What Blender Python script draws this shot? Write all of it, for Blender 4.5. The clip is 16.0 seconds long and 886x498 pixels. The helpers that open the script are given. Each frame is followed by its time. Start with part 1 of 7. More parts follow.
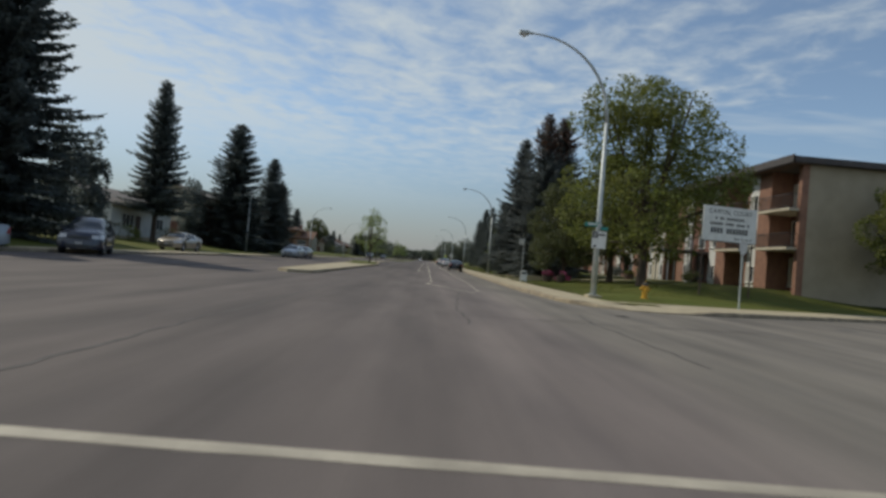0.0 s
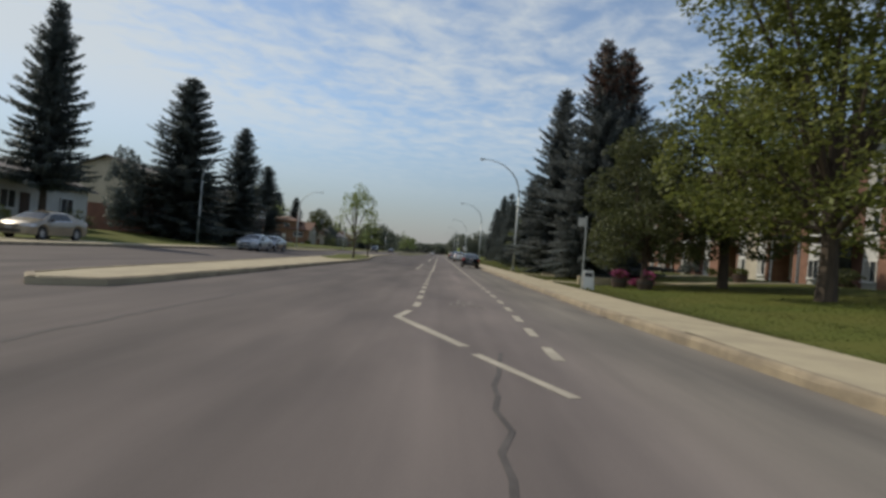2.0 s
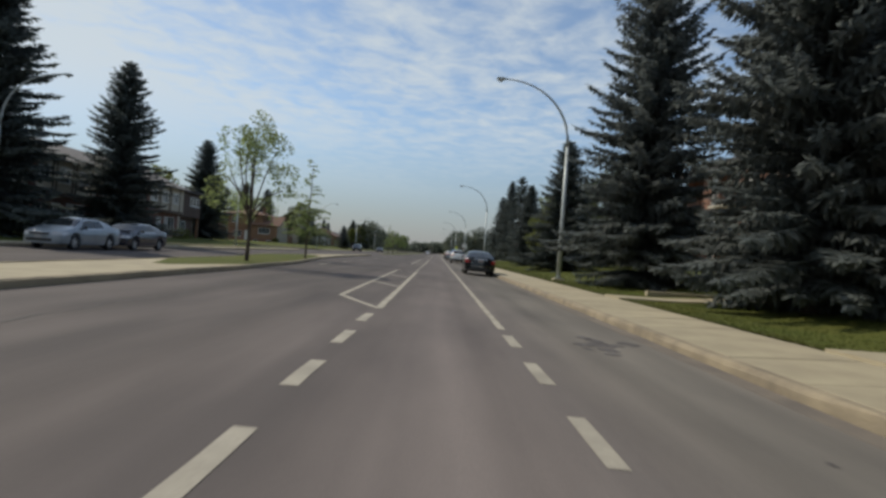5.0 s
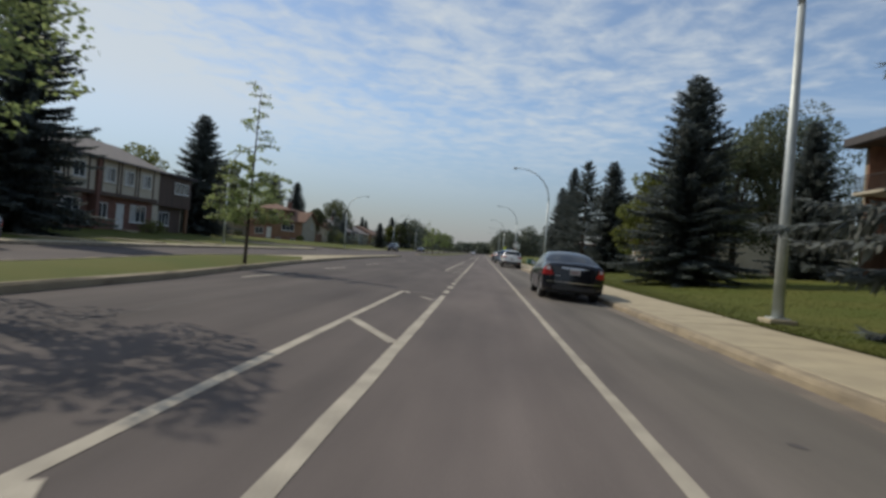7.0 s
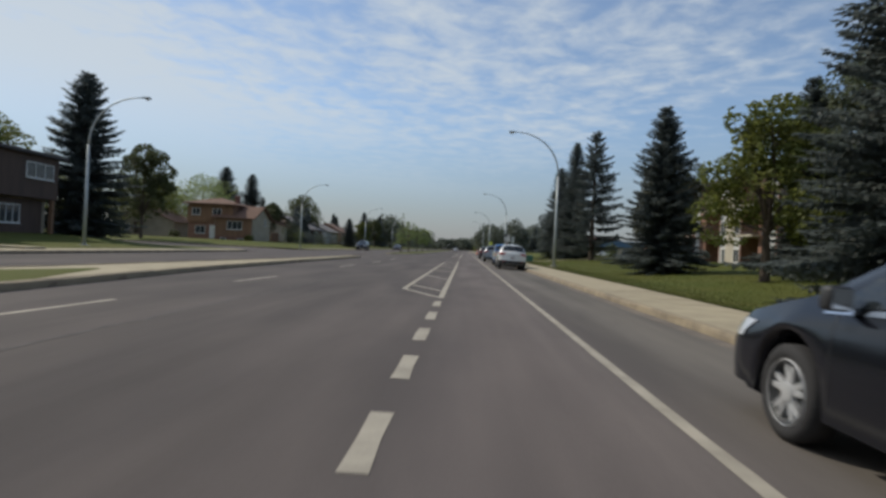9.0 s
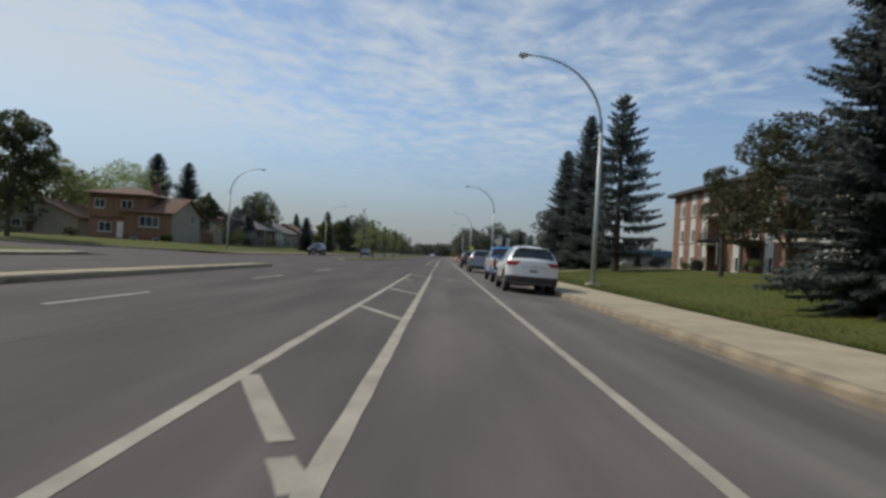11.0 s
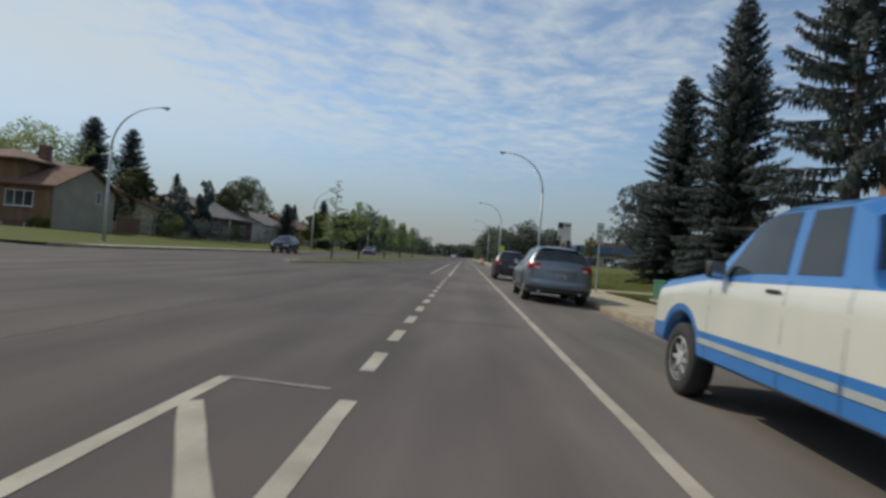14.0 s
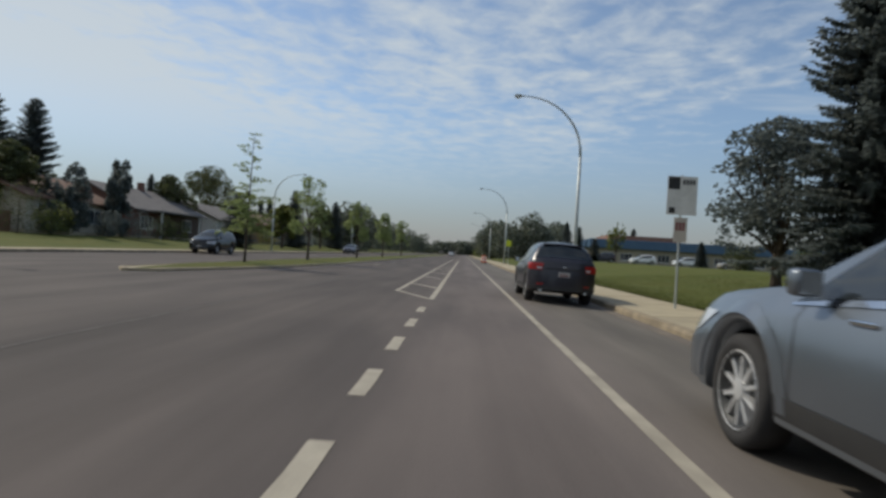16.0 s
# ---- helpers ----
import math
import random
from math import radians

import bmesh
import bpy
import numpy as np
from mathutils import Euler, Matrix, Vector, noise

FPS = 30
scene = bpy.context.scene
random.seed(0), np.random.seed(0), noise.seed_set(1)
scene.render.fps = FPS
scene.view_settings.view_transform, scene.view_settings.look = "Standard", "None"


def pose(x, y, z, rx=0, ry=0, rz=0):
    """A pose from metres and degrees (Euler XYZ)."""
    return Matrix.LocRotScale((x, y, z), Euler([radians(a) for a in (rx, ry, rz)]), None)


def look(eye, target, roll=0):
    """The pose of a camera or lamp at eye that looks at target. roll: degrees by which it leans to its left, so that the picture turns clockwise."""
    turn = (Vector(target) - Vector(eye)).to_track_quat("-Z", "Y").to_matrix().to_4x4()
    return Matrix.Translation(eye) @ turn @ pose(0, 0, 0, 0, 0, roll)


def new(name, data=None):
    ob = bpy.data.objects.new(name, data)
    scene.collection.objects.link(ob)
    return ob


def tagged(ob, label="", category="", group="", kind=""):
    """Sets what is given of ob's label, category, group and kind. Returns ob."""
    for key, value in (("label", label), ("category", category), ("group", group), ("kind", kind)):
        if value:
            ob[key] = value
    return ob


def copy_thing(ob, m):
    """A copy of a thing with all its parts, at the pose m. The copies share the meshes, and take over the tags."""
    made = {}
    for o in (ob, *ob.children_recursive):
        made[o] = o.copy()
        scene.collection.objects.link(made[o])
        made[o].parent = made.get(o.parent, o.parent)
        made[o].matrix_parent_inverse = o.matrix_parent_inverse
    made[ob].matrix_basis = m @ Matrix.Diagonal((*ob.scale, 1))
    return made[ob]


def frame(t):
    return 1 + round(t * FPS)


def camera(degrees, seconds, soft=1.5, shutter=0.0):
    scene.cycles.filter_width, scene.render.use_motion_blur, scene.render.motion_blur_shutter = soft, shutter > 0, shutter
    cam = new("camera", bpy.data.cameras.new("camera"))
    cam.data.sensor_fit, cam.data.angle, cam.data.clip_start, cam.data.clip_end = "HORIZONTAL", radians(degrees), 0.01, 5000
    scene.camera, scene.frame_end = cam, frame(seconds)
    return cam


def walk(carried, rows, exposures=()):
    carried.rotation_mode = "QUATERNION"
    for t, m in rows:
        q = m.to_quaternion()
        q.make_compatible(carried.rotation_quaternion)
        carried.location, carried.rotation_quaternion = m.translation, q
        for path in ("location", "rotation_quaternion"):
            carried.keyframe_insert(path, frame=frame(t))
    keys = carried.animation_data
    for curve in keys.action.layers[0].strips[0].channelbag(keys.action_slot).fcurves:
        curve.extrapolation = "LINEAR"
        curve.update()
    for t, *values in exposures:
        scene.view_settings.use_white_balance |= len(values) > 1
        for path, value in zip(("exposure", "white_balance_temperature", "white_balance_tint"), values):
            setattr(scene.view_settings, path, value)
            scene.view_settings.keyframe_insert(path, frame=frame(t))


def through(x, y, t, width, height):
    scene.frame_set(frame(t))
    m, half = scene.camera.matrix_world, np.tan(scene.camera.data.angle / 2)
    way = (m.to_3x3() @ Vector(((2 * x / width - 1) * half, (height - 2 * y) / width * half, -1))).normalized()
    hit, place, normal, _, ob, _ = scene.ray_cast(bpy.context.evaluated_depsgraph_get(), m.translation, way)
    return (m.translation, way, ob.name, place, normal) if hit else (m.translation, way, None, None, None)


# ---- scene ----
cam = camera(75.6, 16.0, soft=3.0, shutter=0.2)
PATH = [
    (0, (0.180, 0.000, 1.126), (0.236, 1.999, 1.168), 4.86),
    (0.5, (0.443, 4.413, 1.148), (0.476, 6.412, 1.182), 4.89),
    (1, (0.652, 8.653, 1.119), (0.667, 10.653, 1.139), 4.49),
    (1.5, (0.844, 12.830, 1.054), (0.869, 14.830, 1.088), 3.42),
    (2, (0.934, 17.018, 1.142), (0.945, 19.018, 1.158), 4.77),
    (2.5, (1.304, 21.252, 1.164), (1.282, 23.252, 1.171), 4.69),
    (3, (1.429, 25.664, 1.106), (1.404, 27.664, 1.130), 4.03),
    (5.3, (1.655, 43.306, 1.088), (1.677, 45.305, 1.102), 4.29),
    (5.5, (1.708, 44.967, 1.109), (1.698, 46.967, 1.123), 5.18),
    (6, (1.735, 48.906, 1.133), (1.699, 50.906, 1.139), 4.71),
    (6.5, (1.675, 52.979, 1.080), (1.583, 54.977, 1.086), 6.14),
    (7, (1.476, 57.325, 1.132), (1.337, 59.320, 1.135), 4.56),
    (7.5, (1.392, 61.577, 1.064), (1.282, 63.574, 1.073), 1.83),
    (8, (1.265, 65.618, 1.152), (1.180, 67.616, 1.151), 2.03),
    (8.5, (1.081, 69.458, 1.141), (0.991, 71.456, 1.138), 2.80),
    (10.8, (1.070, 89.911, 1.081), (1.072, 91.911, 1.095), 3.30),
    (11, (1.132, 91.695, 1.084), (1.133, 93.694, 1.106), 3.46),
    (11.5, (1.247, 96.133, 1.115), (1.239, 98.133, 1.132), 3.44),
    (12, (1.319, 100.348, 1.073), (1.312, 102.348, 1.089), 3.82),
    (12.5, (1.316, 104.502, 1.080), (1.278, 106.502, 1.097), 4.36),
    (13, (1.384, 108.658, 1.144), (1.358, 110.658, 1.154), 3.38),
    (13.5, (1.502, 112.897, 1.136), (1.450, 114.897, 1.151), 3.77),
    (14, (1.362, 116.974, 1.111), (1.283, 118.972, 1.131), 4.54),
    (14.5, (1.265, 120.995, 1.130), (1.168, 122.993, 1.159), 2.63),
    (15, (1.207, 125.206, 1.112), (1.153, 127.205, 1.136), 2.09),
    (15.5, (1.177, 129.287, 1.147), (1.112, 131.286, 1.149), 2.56),
    (16, (1.300, 133.445, 1.126), (1.227, 135.443, 1.138), 3.49),
]
walk(cam, [(t, look(eye, target, roll)) for t, eye, target, roll in PATH],
     ((0, -0.03, 6650, 6), (0.5, -0.16, 6500, 8), (1.5, 0.1, 6850, 8), (3, 0.07, 6620, 11), (5.5, 0.12, 6650, 7), (6.5, 0.12, 6650, 10), (7.5, 0.06, 6600, 8), (8.5, 0.06, 6520, 9), (11, 0.0, 6450, 9), (13, 0.02, 6380, 7), (15, 0.01, 6650, 7), (16, 0.01, 6620, 8)))

# ---------------------------------------------------------------- light
SUN_AZ = radians(-60.0)      # from straight ahead, to the left
SUN_EL = radians(43.0)
sun_dir = Vector((math.sin(SUN_AZ) * math.cos(SUN_EL), math.cos(SUN_AZ) * math.cos(SUN_EL), math.sin(SUN_EL)))
sun = new("sun", bpy.data.lights.new("sun", "SUN"))
sun.data.energy, sun.data.angle, sun.data.color = 2.6, radians(0.6), (1.0, 0.93, 0.80)
sun.matrix_world = look((0, 0, 60), tuple(Vector((0, 0, 60)) - sun_dir))
scene.view_settings.exposure = 0.0


def make_world():
    w = bpy.data.worlds.new("sky")
    scene.world = w
    w.use_nodes = True
    nt = w.node_tree
    nt.nodes.clear()
    N = nt.nodes.new
    out, bg, sky, tc = N("ShaderNodeOutputWorld"), N("ShaderNodeBackground"), N("ShaderNodeTexSky"), N("ShaderNodeTexCoord")
    sky.sky_type, sky.sun_disc = "NISHITA", False
    sky.sun_elevation, sky.sun_rotation = SUN_EL, SUN_AZ
    sky.air_density, sky.dust_density, sky.ozone_density = 1.0, 0.3, 3.0
    sep = N("ShaderNodeSeparateXYZ")
    nt.links.new(tc.outputs["Generated"], sep.inputs[0])

    def m(op, a, b=None, clamp=False):
        n = N("ShaderNodeMath")
        n.operation, n.use_clamp = op, clamp
        for k, v in enumerate((a, b)):
            if v is None:
                continue
            if isinstance(v, (int, float)):
                n.inputs[k].default_value = v
            else:
                nt.links.new(v, n.inputs[k])
        return n.outputs[0]

    z = m("MAXIMUM", sep.outputs[2], 0.03)
    px, py = m("DIVIDE", sep.outputs[0], z), m("DIVIDE", sep.outputs[1], z)
    comb = N("ShaderNodeCombineXYZ")
    nt.links.new(px, comb.inputs[0])
    nt.links.new(py, comb.inputs[1])

    def tex(scale, detail, rough, sx=1.0, sy=1.0, rot=0.0, off=(0, 0, 0), dist=0.0):
        mp = N("ShaderNodeMapping")
        mp.inputs["Scale"].default_value = (sx, sy, 1)
        mp.inputs["Rotation"].default_value = (0, 0, rot)
        mp.inputs["Location"].default_value = off
        n = N("ShaderNodeTexNoise")
        n.inputs["Scale"].default_value, n.inputs["Detail"].default_value = scale, detail
        n.inputs["Roughness"].default_value, n.inputs["Distortion"].default_value = rough, dist
        nt.links.new(comb.outputs[0], mp.inputs[0])
        nt.links.new(mp.outputs[0], n.inputs["Vector"])
        return n.outputs["Fac"]

    big = tex(0.42, 2, 0.5, 1.0, 0.7, 0.5, (1.3, 0.2, 0))
    small = tex(4.6, 5, 0.58, 1.0, 0.9, -0.5, (0.4, 2.0, 0), 0.3)
    streak = tex(0.9, 4, 0.55, 0.5, 1.6, -0.35, (0.7, 0.3, 0))
    a = m("ADD", m("MULTIPLY", big, 1.10), m("MULTIPLY", small, 0.92))
    # thicker towards the sun's side
    a = m("ADD", a, m("MULTIPLY", px, -0.09))
    ramp = N("ShaderNodeMapRange")
    ramp.interpolation_type = "SMOOTHSTEP"
    nt.links.new(a, ramp.inputs[0])
    ramp.inputs[1].default_value, ramp.inputs[2].default_value = 0.78, 1.30
    ramp.inputs[3].default_value, ramp.inputs[4].default_value = 0.08, 0.85
    st = N("ShaderNodeMapRange")
    st.interpolation_type = "SMOOTHSTEP"
    nt.links.new(streak, st.inputs[0])
    st.inputs[1].default_value, st.inputs[2].default_value, st.inputs[4].default_value = 0.5, 0.75, 0.45
    cover = m("MAXIMUM", ramp.outputs[0], st.outputs[0])
    # clouds fade out low over the horizon, where haze takes over
    up = N("ShaderNodeMapRange")
    up.interpolation_type = "SMOOTHSTEP"
    nt.links.new(sep.outputs[2], up.inputs[0])
    up.inputs[1].default_value, up.inputs[2].default_value = 0.06, 0.26
    cover = m("MULTIPLY", cover, up.outputs[0], True)
    haze = N("ShaderNodeMapRange")
    haze.interpolation_type = "SMOOTHSTEP"
    nt.links.new(sep.outputs[2], haze.inputs[0])
    haze.inputs[1].default_value, haze.inputs[2].default_value = 0.26, -0.02
    haze.inputs[3].default_value, haze.inputs[4].default_value = 0.0, 0.88
    mx = N("ShaderNodeMix")
    mx.data_type = "RGBA"
    nt.links.new(haze.outputs[0], mx.inputs[0])
    sat = N("ShaderNodeHueSaturation")
    sat.inputs["Saturation"].default_value, sat.inputs["Value"].default_value = 1.0, 1.12
    nt.links.new(sky.outputs[0], sat.inputs["Color"])
    nt.links.new(sat.outputs[0], mx.inputs[6])
    mx.inputs[7].default_value = (2.3, 2.42, 2.78, 1)
    cl = N("ShaderNodeMix")
    cl.data_type = "RGBA"
    nt.links.new(cover, cl.inputs[0])
    nt.links.new(mx.outputs[2], cl.inputs[6])
    cl.inputs[7].default_value = (5.8, 6.3, 6.7, 1)
    nt.links.new(cl.outputs[2], bg.inputs[0])
    bg.inputs[1].default_value = 0.10
    nt.links.new(bg.outputs[0], out.inputs[0])


make_world()


# ---------------------------------------------------------------- materials
def mat(name, a, b=None, rough=0.8, scale=4.0, fine=60.0, bump=0.2, metal=0.0, spec=0.5, coat=0.0, per_island=0.0,
        stretch=(1, 1, 1), obj=False, detail=6, alpha=None, per_object=0.0, trans=0.0):
    """A surface of colour a that drifts to b in patches, with a finer grain on top and a bump."""
    M = bpy.data.materials.new(name)
    M.use_nodes = True
    nt = M.node_tree
    p = nt.nodes["Principled BSDF"]
    N, Lk = nt.nodes.new, nt.links.new
    b = b or tuple(c * 0.75 for c in a)
    tc, mp = N("ShaderNodeTexCoord"), N("ShaderNodeMapping")
    mp.inputs["Scale"].default_value = stretch
    Lk(tc.outputs["Object"], mp.inputs[0])
    n1, n2 = N("ShaderNodeTexNoise"), N("ShaderNodeTexNoise")
    n1.inputs["Scale"].default_value, n1.inputs["Detail"].default_value = scale, detail
    n2.inputs["Scale"].default_value, n2.inputs["Detail"].default_value = fine, 3
    Lk(mp.outputs[0], n1.inputs["Vector"])
    Lk(mp.outputs[0], n2.inputs["Vector"])
    r = N("ShaderNodeMapRange")
    r.inputs[1].default_value, r.inputs[2].default_value = 0.35, 0.65
    Lk(n1.outputs["Fac"], r.inputs[0])
    mx = N("ShaderNodeMix")
    mx.data_type = "RGBA"
    mx.inputs[6].default_value, mx.inputs[7].default_value = (*a, 1), (*b, 1)
    Lk(r.outputs[0], mx.inputs[0])
    hs = N("ShaderNodeHueSaturation")
    Lk(mx.outputs[2], hs.inputs["Color"])
    val = N("ShaderNodeMapRange")
    val.inputs[3].default_value, val.inputs[4].default_value = 0.86, 1.14
    Lk(n2.outputs["Fac"], val.inputs[0])
    last = val.outputs[0]
    if per_island or per_object:
        g = N("ShaderNodeNewGeometry") if per_island else N("ShaderNodeObjectInfo")
        k = N("ShaderNodeMapRange")
        amount = per_island or per_object
        k.inputs[3].default_value, k.inputs[4].default_value = 1 - amount, 1 + amount
        Lk(g.outputs["Random Per Island" if per_island else "Random"], k.inputs[0])
        mu = N("ShaderNodeMath")
        mu.operation = "MULTIPLY"
        Lk(last, mu.inputs[0])
        Lk(k.outputs[0], mu.inputs[1])
        last = mu.outputs[0]
    Lk(last, hs.inputs["Value"])
    Lk(hs.outputs[0], p.inputs["Base Color"])
    p.inputs["Roughness"].default_value, p.inputs["Metallic"].default_value = rough, metal
    p.inputs["Specular IOR Level"].default_value, p.inputs["Coat Weight"].default_value = spec, coat
    if trans:
        p.inputs["Transmission Weight"].default_value = trans
    if bump:
        bm = N("ShaderNodeBump")
        bm.inputs["Strength"].default_value, bm.inputs["Distance"].default_value = bump, 0.02
        Lk(n2.outputs["Fac"], bm.inputs["Height"])
        Lk(bm.outputs[0], p.inputs["Normal"])
    return M


def leafy(name, a, b, rough=0.6, through=0.25):
    """Foliage: colour varies from clump to clump, a little light passes through."""
    M = mat(name, a, b, rough=rough, scale=0.6, fine=8.0, bump=0.0, spec=0.4, per_island=0.35)
    nt = M.node_tree
    p = nt.nodes["Principled BSDF"]
    tr, ms = nt.nodes.new("ShaderNodeBsdfTranslucent"), nt.nodes.new("ShaderNodeMixShader")
    src = p.inputs["Base Color"].links[0].from_socket
    nt.links.new(src, tr.inputs[0])
    ms.inputs[0].default_value = through
    nt.links.new(p.outputs[0], ms.inputs[1])
    nt.links.new(tr.outputs[0], ms.inputs[2])
    nt.links.new(ms.outputs[0], nt.nodes["Material Output"].inputs[0])
    return M


def glass_mat(name, tint=(0.02, 0.025, 0.03), rough=0.04):
    M = mat(name, tint, tuple(c * 1.3 for c in tint), rough=rough, scale=1.5, fine=3, bump=0.0, spec=0.7)
    return M


def asphalt_mat():
    """Worn grey asphalt: aggregate, patches, and bands worn lighter or oiled darker along the lanes."""
    M = mat("asphalt", (0.164, 0.1385, 0.126), (0.112, 0.0955, 0.0895), rough=0.9, scale=0.8, fine=110, bump=0.12, spec=0.25, stretch=(1, 0.22, 1))
    nt = M.node_tree
    N, Lk = nt.nodes.new, nt.links.new
    hs = [n for n in nt.nodes if n.type == "HUE_SAT"][0]
    p = nt.nodes["Principled BSDF"]
    tc, mp, w = N("ShaderNodeTexCoord"), N("ShaderNodeMapping"), N("ShaderNodeTexNoise")
    mp.inputs["Scale"].default_value = (1.3, 0.03, 1)
    w.inputs["Scale"].default_value, w.inputs["Detail"].default_value = 1.0, 4
    Lk(tc.outputs["Object"], mp.inputs[0])
    Lk(mp.outputs[0], w.inputs["Vector"])
    r = N("ShaderNodeMapRange")
    r.inputs[1].default_value, r.inputs[2].default_value = 0.3, 0.7
    r.inputs[3].default_value, r.inputs[4].default_value = 0.84, 1.16
    Lk(w.outputs["Fac"], r.inputs[0])
    mu = N("ShaderNodeMix")
    mu.data_type, mu.blend_type = "RGBA", "MULTIPLY"
    mu.inputs[0].default_value = 1.0
    Lk(hs.outputs[0], mu.inputs[6])
    # the older surface before the lane markings is paler; the travelled lanes are darkened, mostly as lens vignetting
    # put into the colour
    sx = N("ShaderNodeSeparateXYZ")
    Lk(tc.outputs["Object"], sx.inputs[0])
    f = r.outputs[0]
    for axis, a, b, va, vb in ((0, -1.6, 2.8, 0.70, 1.05), (1, 48.0, 66.0, 1.2, 1.0)):
        q = N("ShaderNodeMapRange")
        q.interpolation_type = "SMOOTHSTEP"
        for i, v in zip((1, 2, 3, 4), (a, b, va, vb)):
            q.inputs[i].default_value = v
        Lk(sx.outputs[axis], q.inputs[0])
        mu2 = N("ShaderNodeMath")
        mu2.operation = "MULTIPLY"
        Lk(f, mu2.inputs[0])
        Lk(q.outputs[0], mu2.inputs[1])
        f = mu2.outputs[0]
    cr = N("ShaderNodeCombineColor")
    # sandy grit dulls the parking lane; the driven lanes keep their red-brown stone
    for k, (va, vb) in enumerate(((1.0, 1.0), (0.99, 1.05), (1.0, 0.985))):
        q = N("ShaderNodeMapRange")
        q.interpolation_type = "SMOOTHSTEP"
        for i, v in zip((1, 2, 3, 4), (1.8, 4.2, va, vb)):
            q.inputs[i].default_value = v
        Lk(sx.outputs[0], q.inputs[0])
        mu2 = N("ShaderNodeMath")
        mu2.operation = "MULTIPLY"
        Lk(f, mu2.inputs[0])
        Lk(q.outputs[0], mu2.inputs[1])
        Lk(mu2.outputs[0], cr.inputs[k])
    Lk(cr.outputs[0], mu.inputs[7])
    Lk(mu.outputs[2], p.inputs["Base Color"])
    return M


ASPHALT = asphalt_mat()
PAINT = mat("road_paint", (0.45, 0.40, 0.32), (0.31, 0.275, 0.22), rough=0.8, scale=1.8, fine=40, bump=0.2)
WORN_PAINT = mat("worn_road_paint", (0.30, 0.27, 0.24), (0.17, 0.15, 0.14), rough=0.85, scale=5, fine=40, bump=0.2)
OIL = mat("oily_asphalt", (0.085, 0.074, 0.068), (0.125, 0.108, 0.10), rough=0.75, scale=9, fine=50, bump=0.2)
FADED_PAINT = mat("faded_road_paint", (0.225, 0.195, 0.17), (0.145, 0.125, 0.112), rough=0.85, scale=6, fine=40, bump=0.2)
SEAL = mat("crack_sealant", (0.064, 0.056, 0.053), (0.105, 0.091, 0.085), rough=0.9, scale=3, fine=30, bump=0.2)
CONCRETE = mat("concrete", (0.43, 0.365, 0.245), (0.34, 0.285, 0.195), rough=0.9, scale=1.2, fine=40, bump=0.25, per_object=0.07)
KERB = mat("kerb_concrete", (0.34, 0.275, 0.185), (0.21, 0.17, 0.12), rough=0.9, scale=2.0, fine=30, bump=0.4)
GRIT = mat("gutter_grit", (0.20, 0.165, 0.13), (0.14, 0.118, 0.10), rough=0.95, scale=1.5, fine=40, bump=0.3)
GRASS = mat("lawn_grass", (0.082, 0.100, 0.020), (0.108, 0.110, 0.026), rough=0.9, scale=0.35, fine=25, bump=0.6, spec=0.15)
BLADES = leafy("grass_blades", (0.088, 0.108, 0.022), (0.115, 0.118, 0.028), through=0.45)
FIELD = mat("far_ground", (0.12, 0.13, 0.05), (0.17, 0.16, 0.08), rough=0.95, scale=0.05, fine=3, bump=0.3, spec=0.1)
BARK = mat("bark", (0.10, 0.075, 0.055), (0.06, 0.045, 0.035), rough=0.95, scale=6, fine=25, bump=0.8, stretch=(1, 1, 0.25))
# blue and dark needles lifted past natural, standing in for haze over shade
SPRUCE = leafy("blue_spruce_needles", (0.145, 0.168, 0.165), (0.175, 0.19, 0.182), through=0.5)
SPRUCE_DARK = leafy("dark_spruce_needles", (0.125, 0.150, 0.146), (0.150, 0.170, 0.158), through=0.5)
SPRUCE_BROWN = leafy("spruce_tops_with_cones", (0.24, 0.14, 0.10), (0.15, 0.11, 0.09), through=0.3)
LEAF = leafy("green_leaves", (0.145, 0.172, 0.045), (0.175, 0.185, 0.048), through=0.5)
LEAF_DARK = leafy("dark_green_leaves", (0.085, 0.100, 0.042), (0.105, 0.115, 0.045), through=0.4)
LEAF_BRONZE = leafy("bronze_green_leaves", (0.075, 0.072, 0.038), (0.095, 0.092, 0.045), through=0.35)
# distance haze put into the leaf colour of the far rows
LEAF_HAZED = leafy("grey_green_far_leaves", (0.115, 0.135, 0.10), (0.135, 0.15, 0.115), through=0.4)
LEAF_WILLOW = leafy("grey_green_leaves", (0.11, 0.135, 0.075), (0.135, 0.15, 0.085), through=0.45)
LEAF_YOUNG = leafy("yellow_green_leaves", (0.22, 0.28, 0.11), (0.27, 0.31, 0.13), through=0.6)
IRON = mat("cast_iron", (0.06, 0.055, 0.05), (0.04, 0.037, 0.035), rough=0.6, scale=6, fine=40, bump=0.3, metal=0.6)
GALV = mat("galvanised_steel", (0.50, 0.53, 0.52), (0.40, 0.43, 0.43), rough=0.5, scale=3, fine=30, bump=0.05, metal=0.35)
SIGN_WHITE = mat("white_sign_face", (0.72, 0.72, 0.70), (0.62, 0.62, 0.60), rough=0.4, scale=3, fine=20, bump=0.02)
SIGN_BACK = mat("aluminium_sign_back", (0.55, 0.55, 0.53), (0.45, 0.45, 0.44), rough=0.5, scale=3, fine=20, bump=0.02, metal=0.3)
BLACK = mat("black_paint", (0.02, 0.02, 0.02), (0.03, 0.03, 0.03), rough=0.5, fine=20, bump=0.02)
TEAL = mat("teal_sign", (0.02, 0.22, 0.20), (0.02, 0.18, 0.17), rough=0.45, bump=0.02)
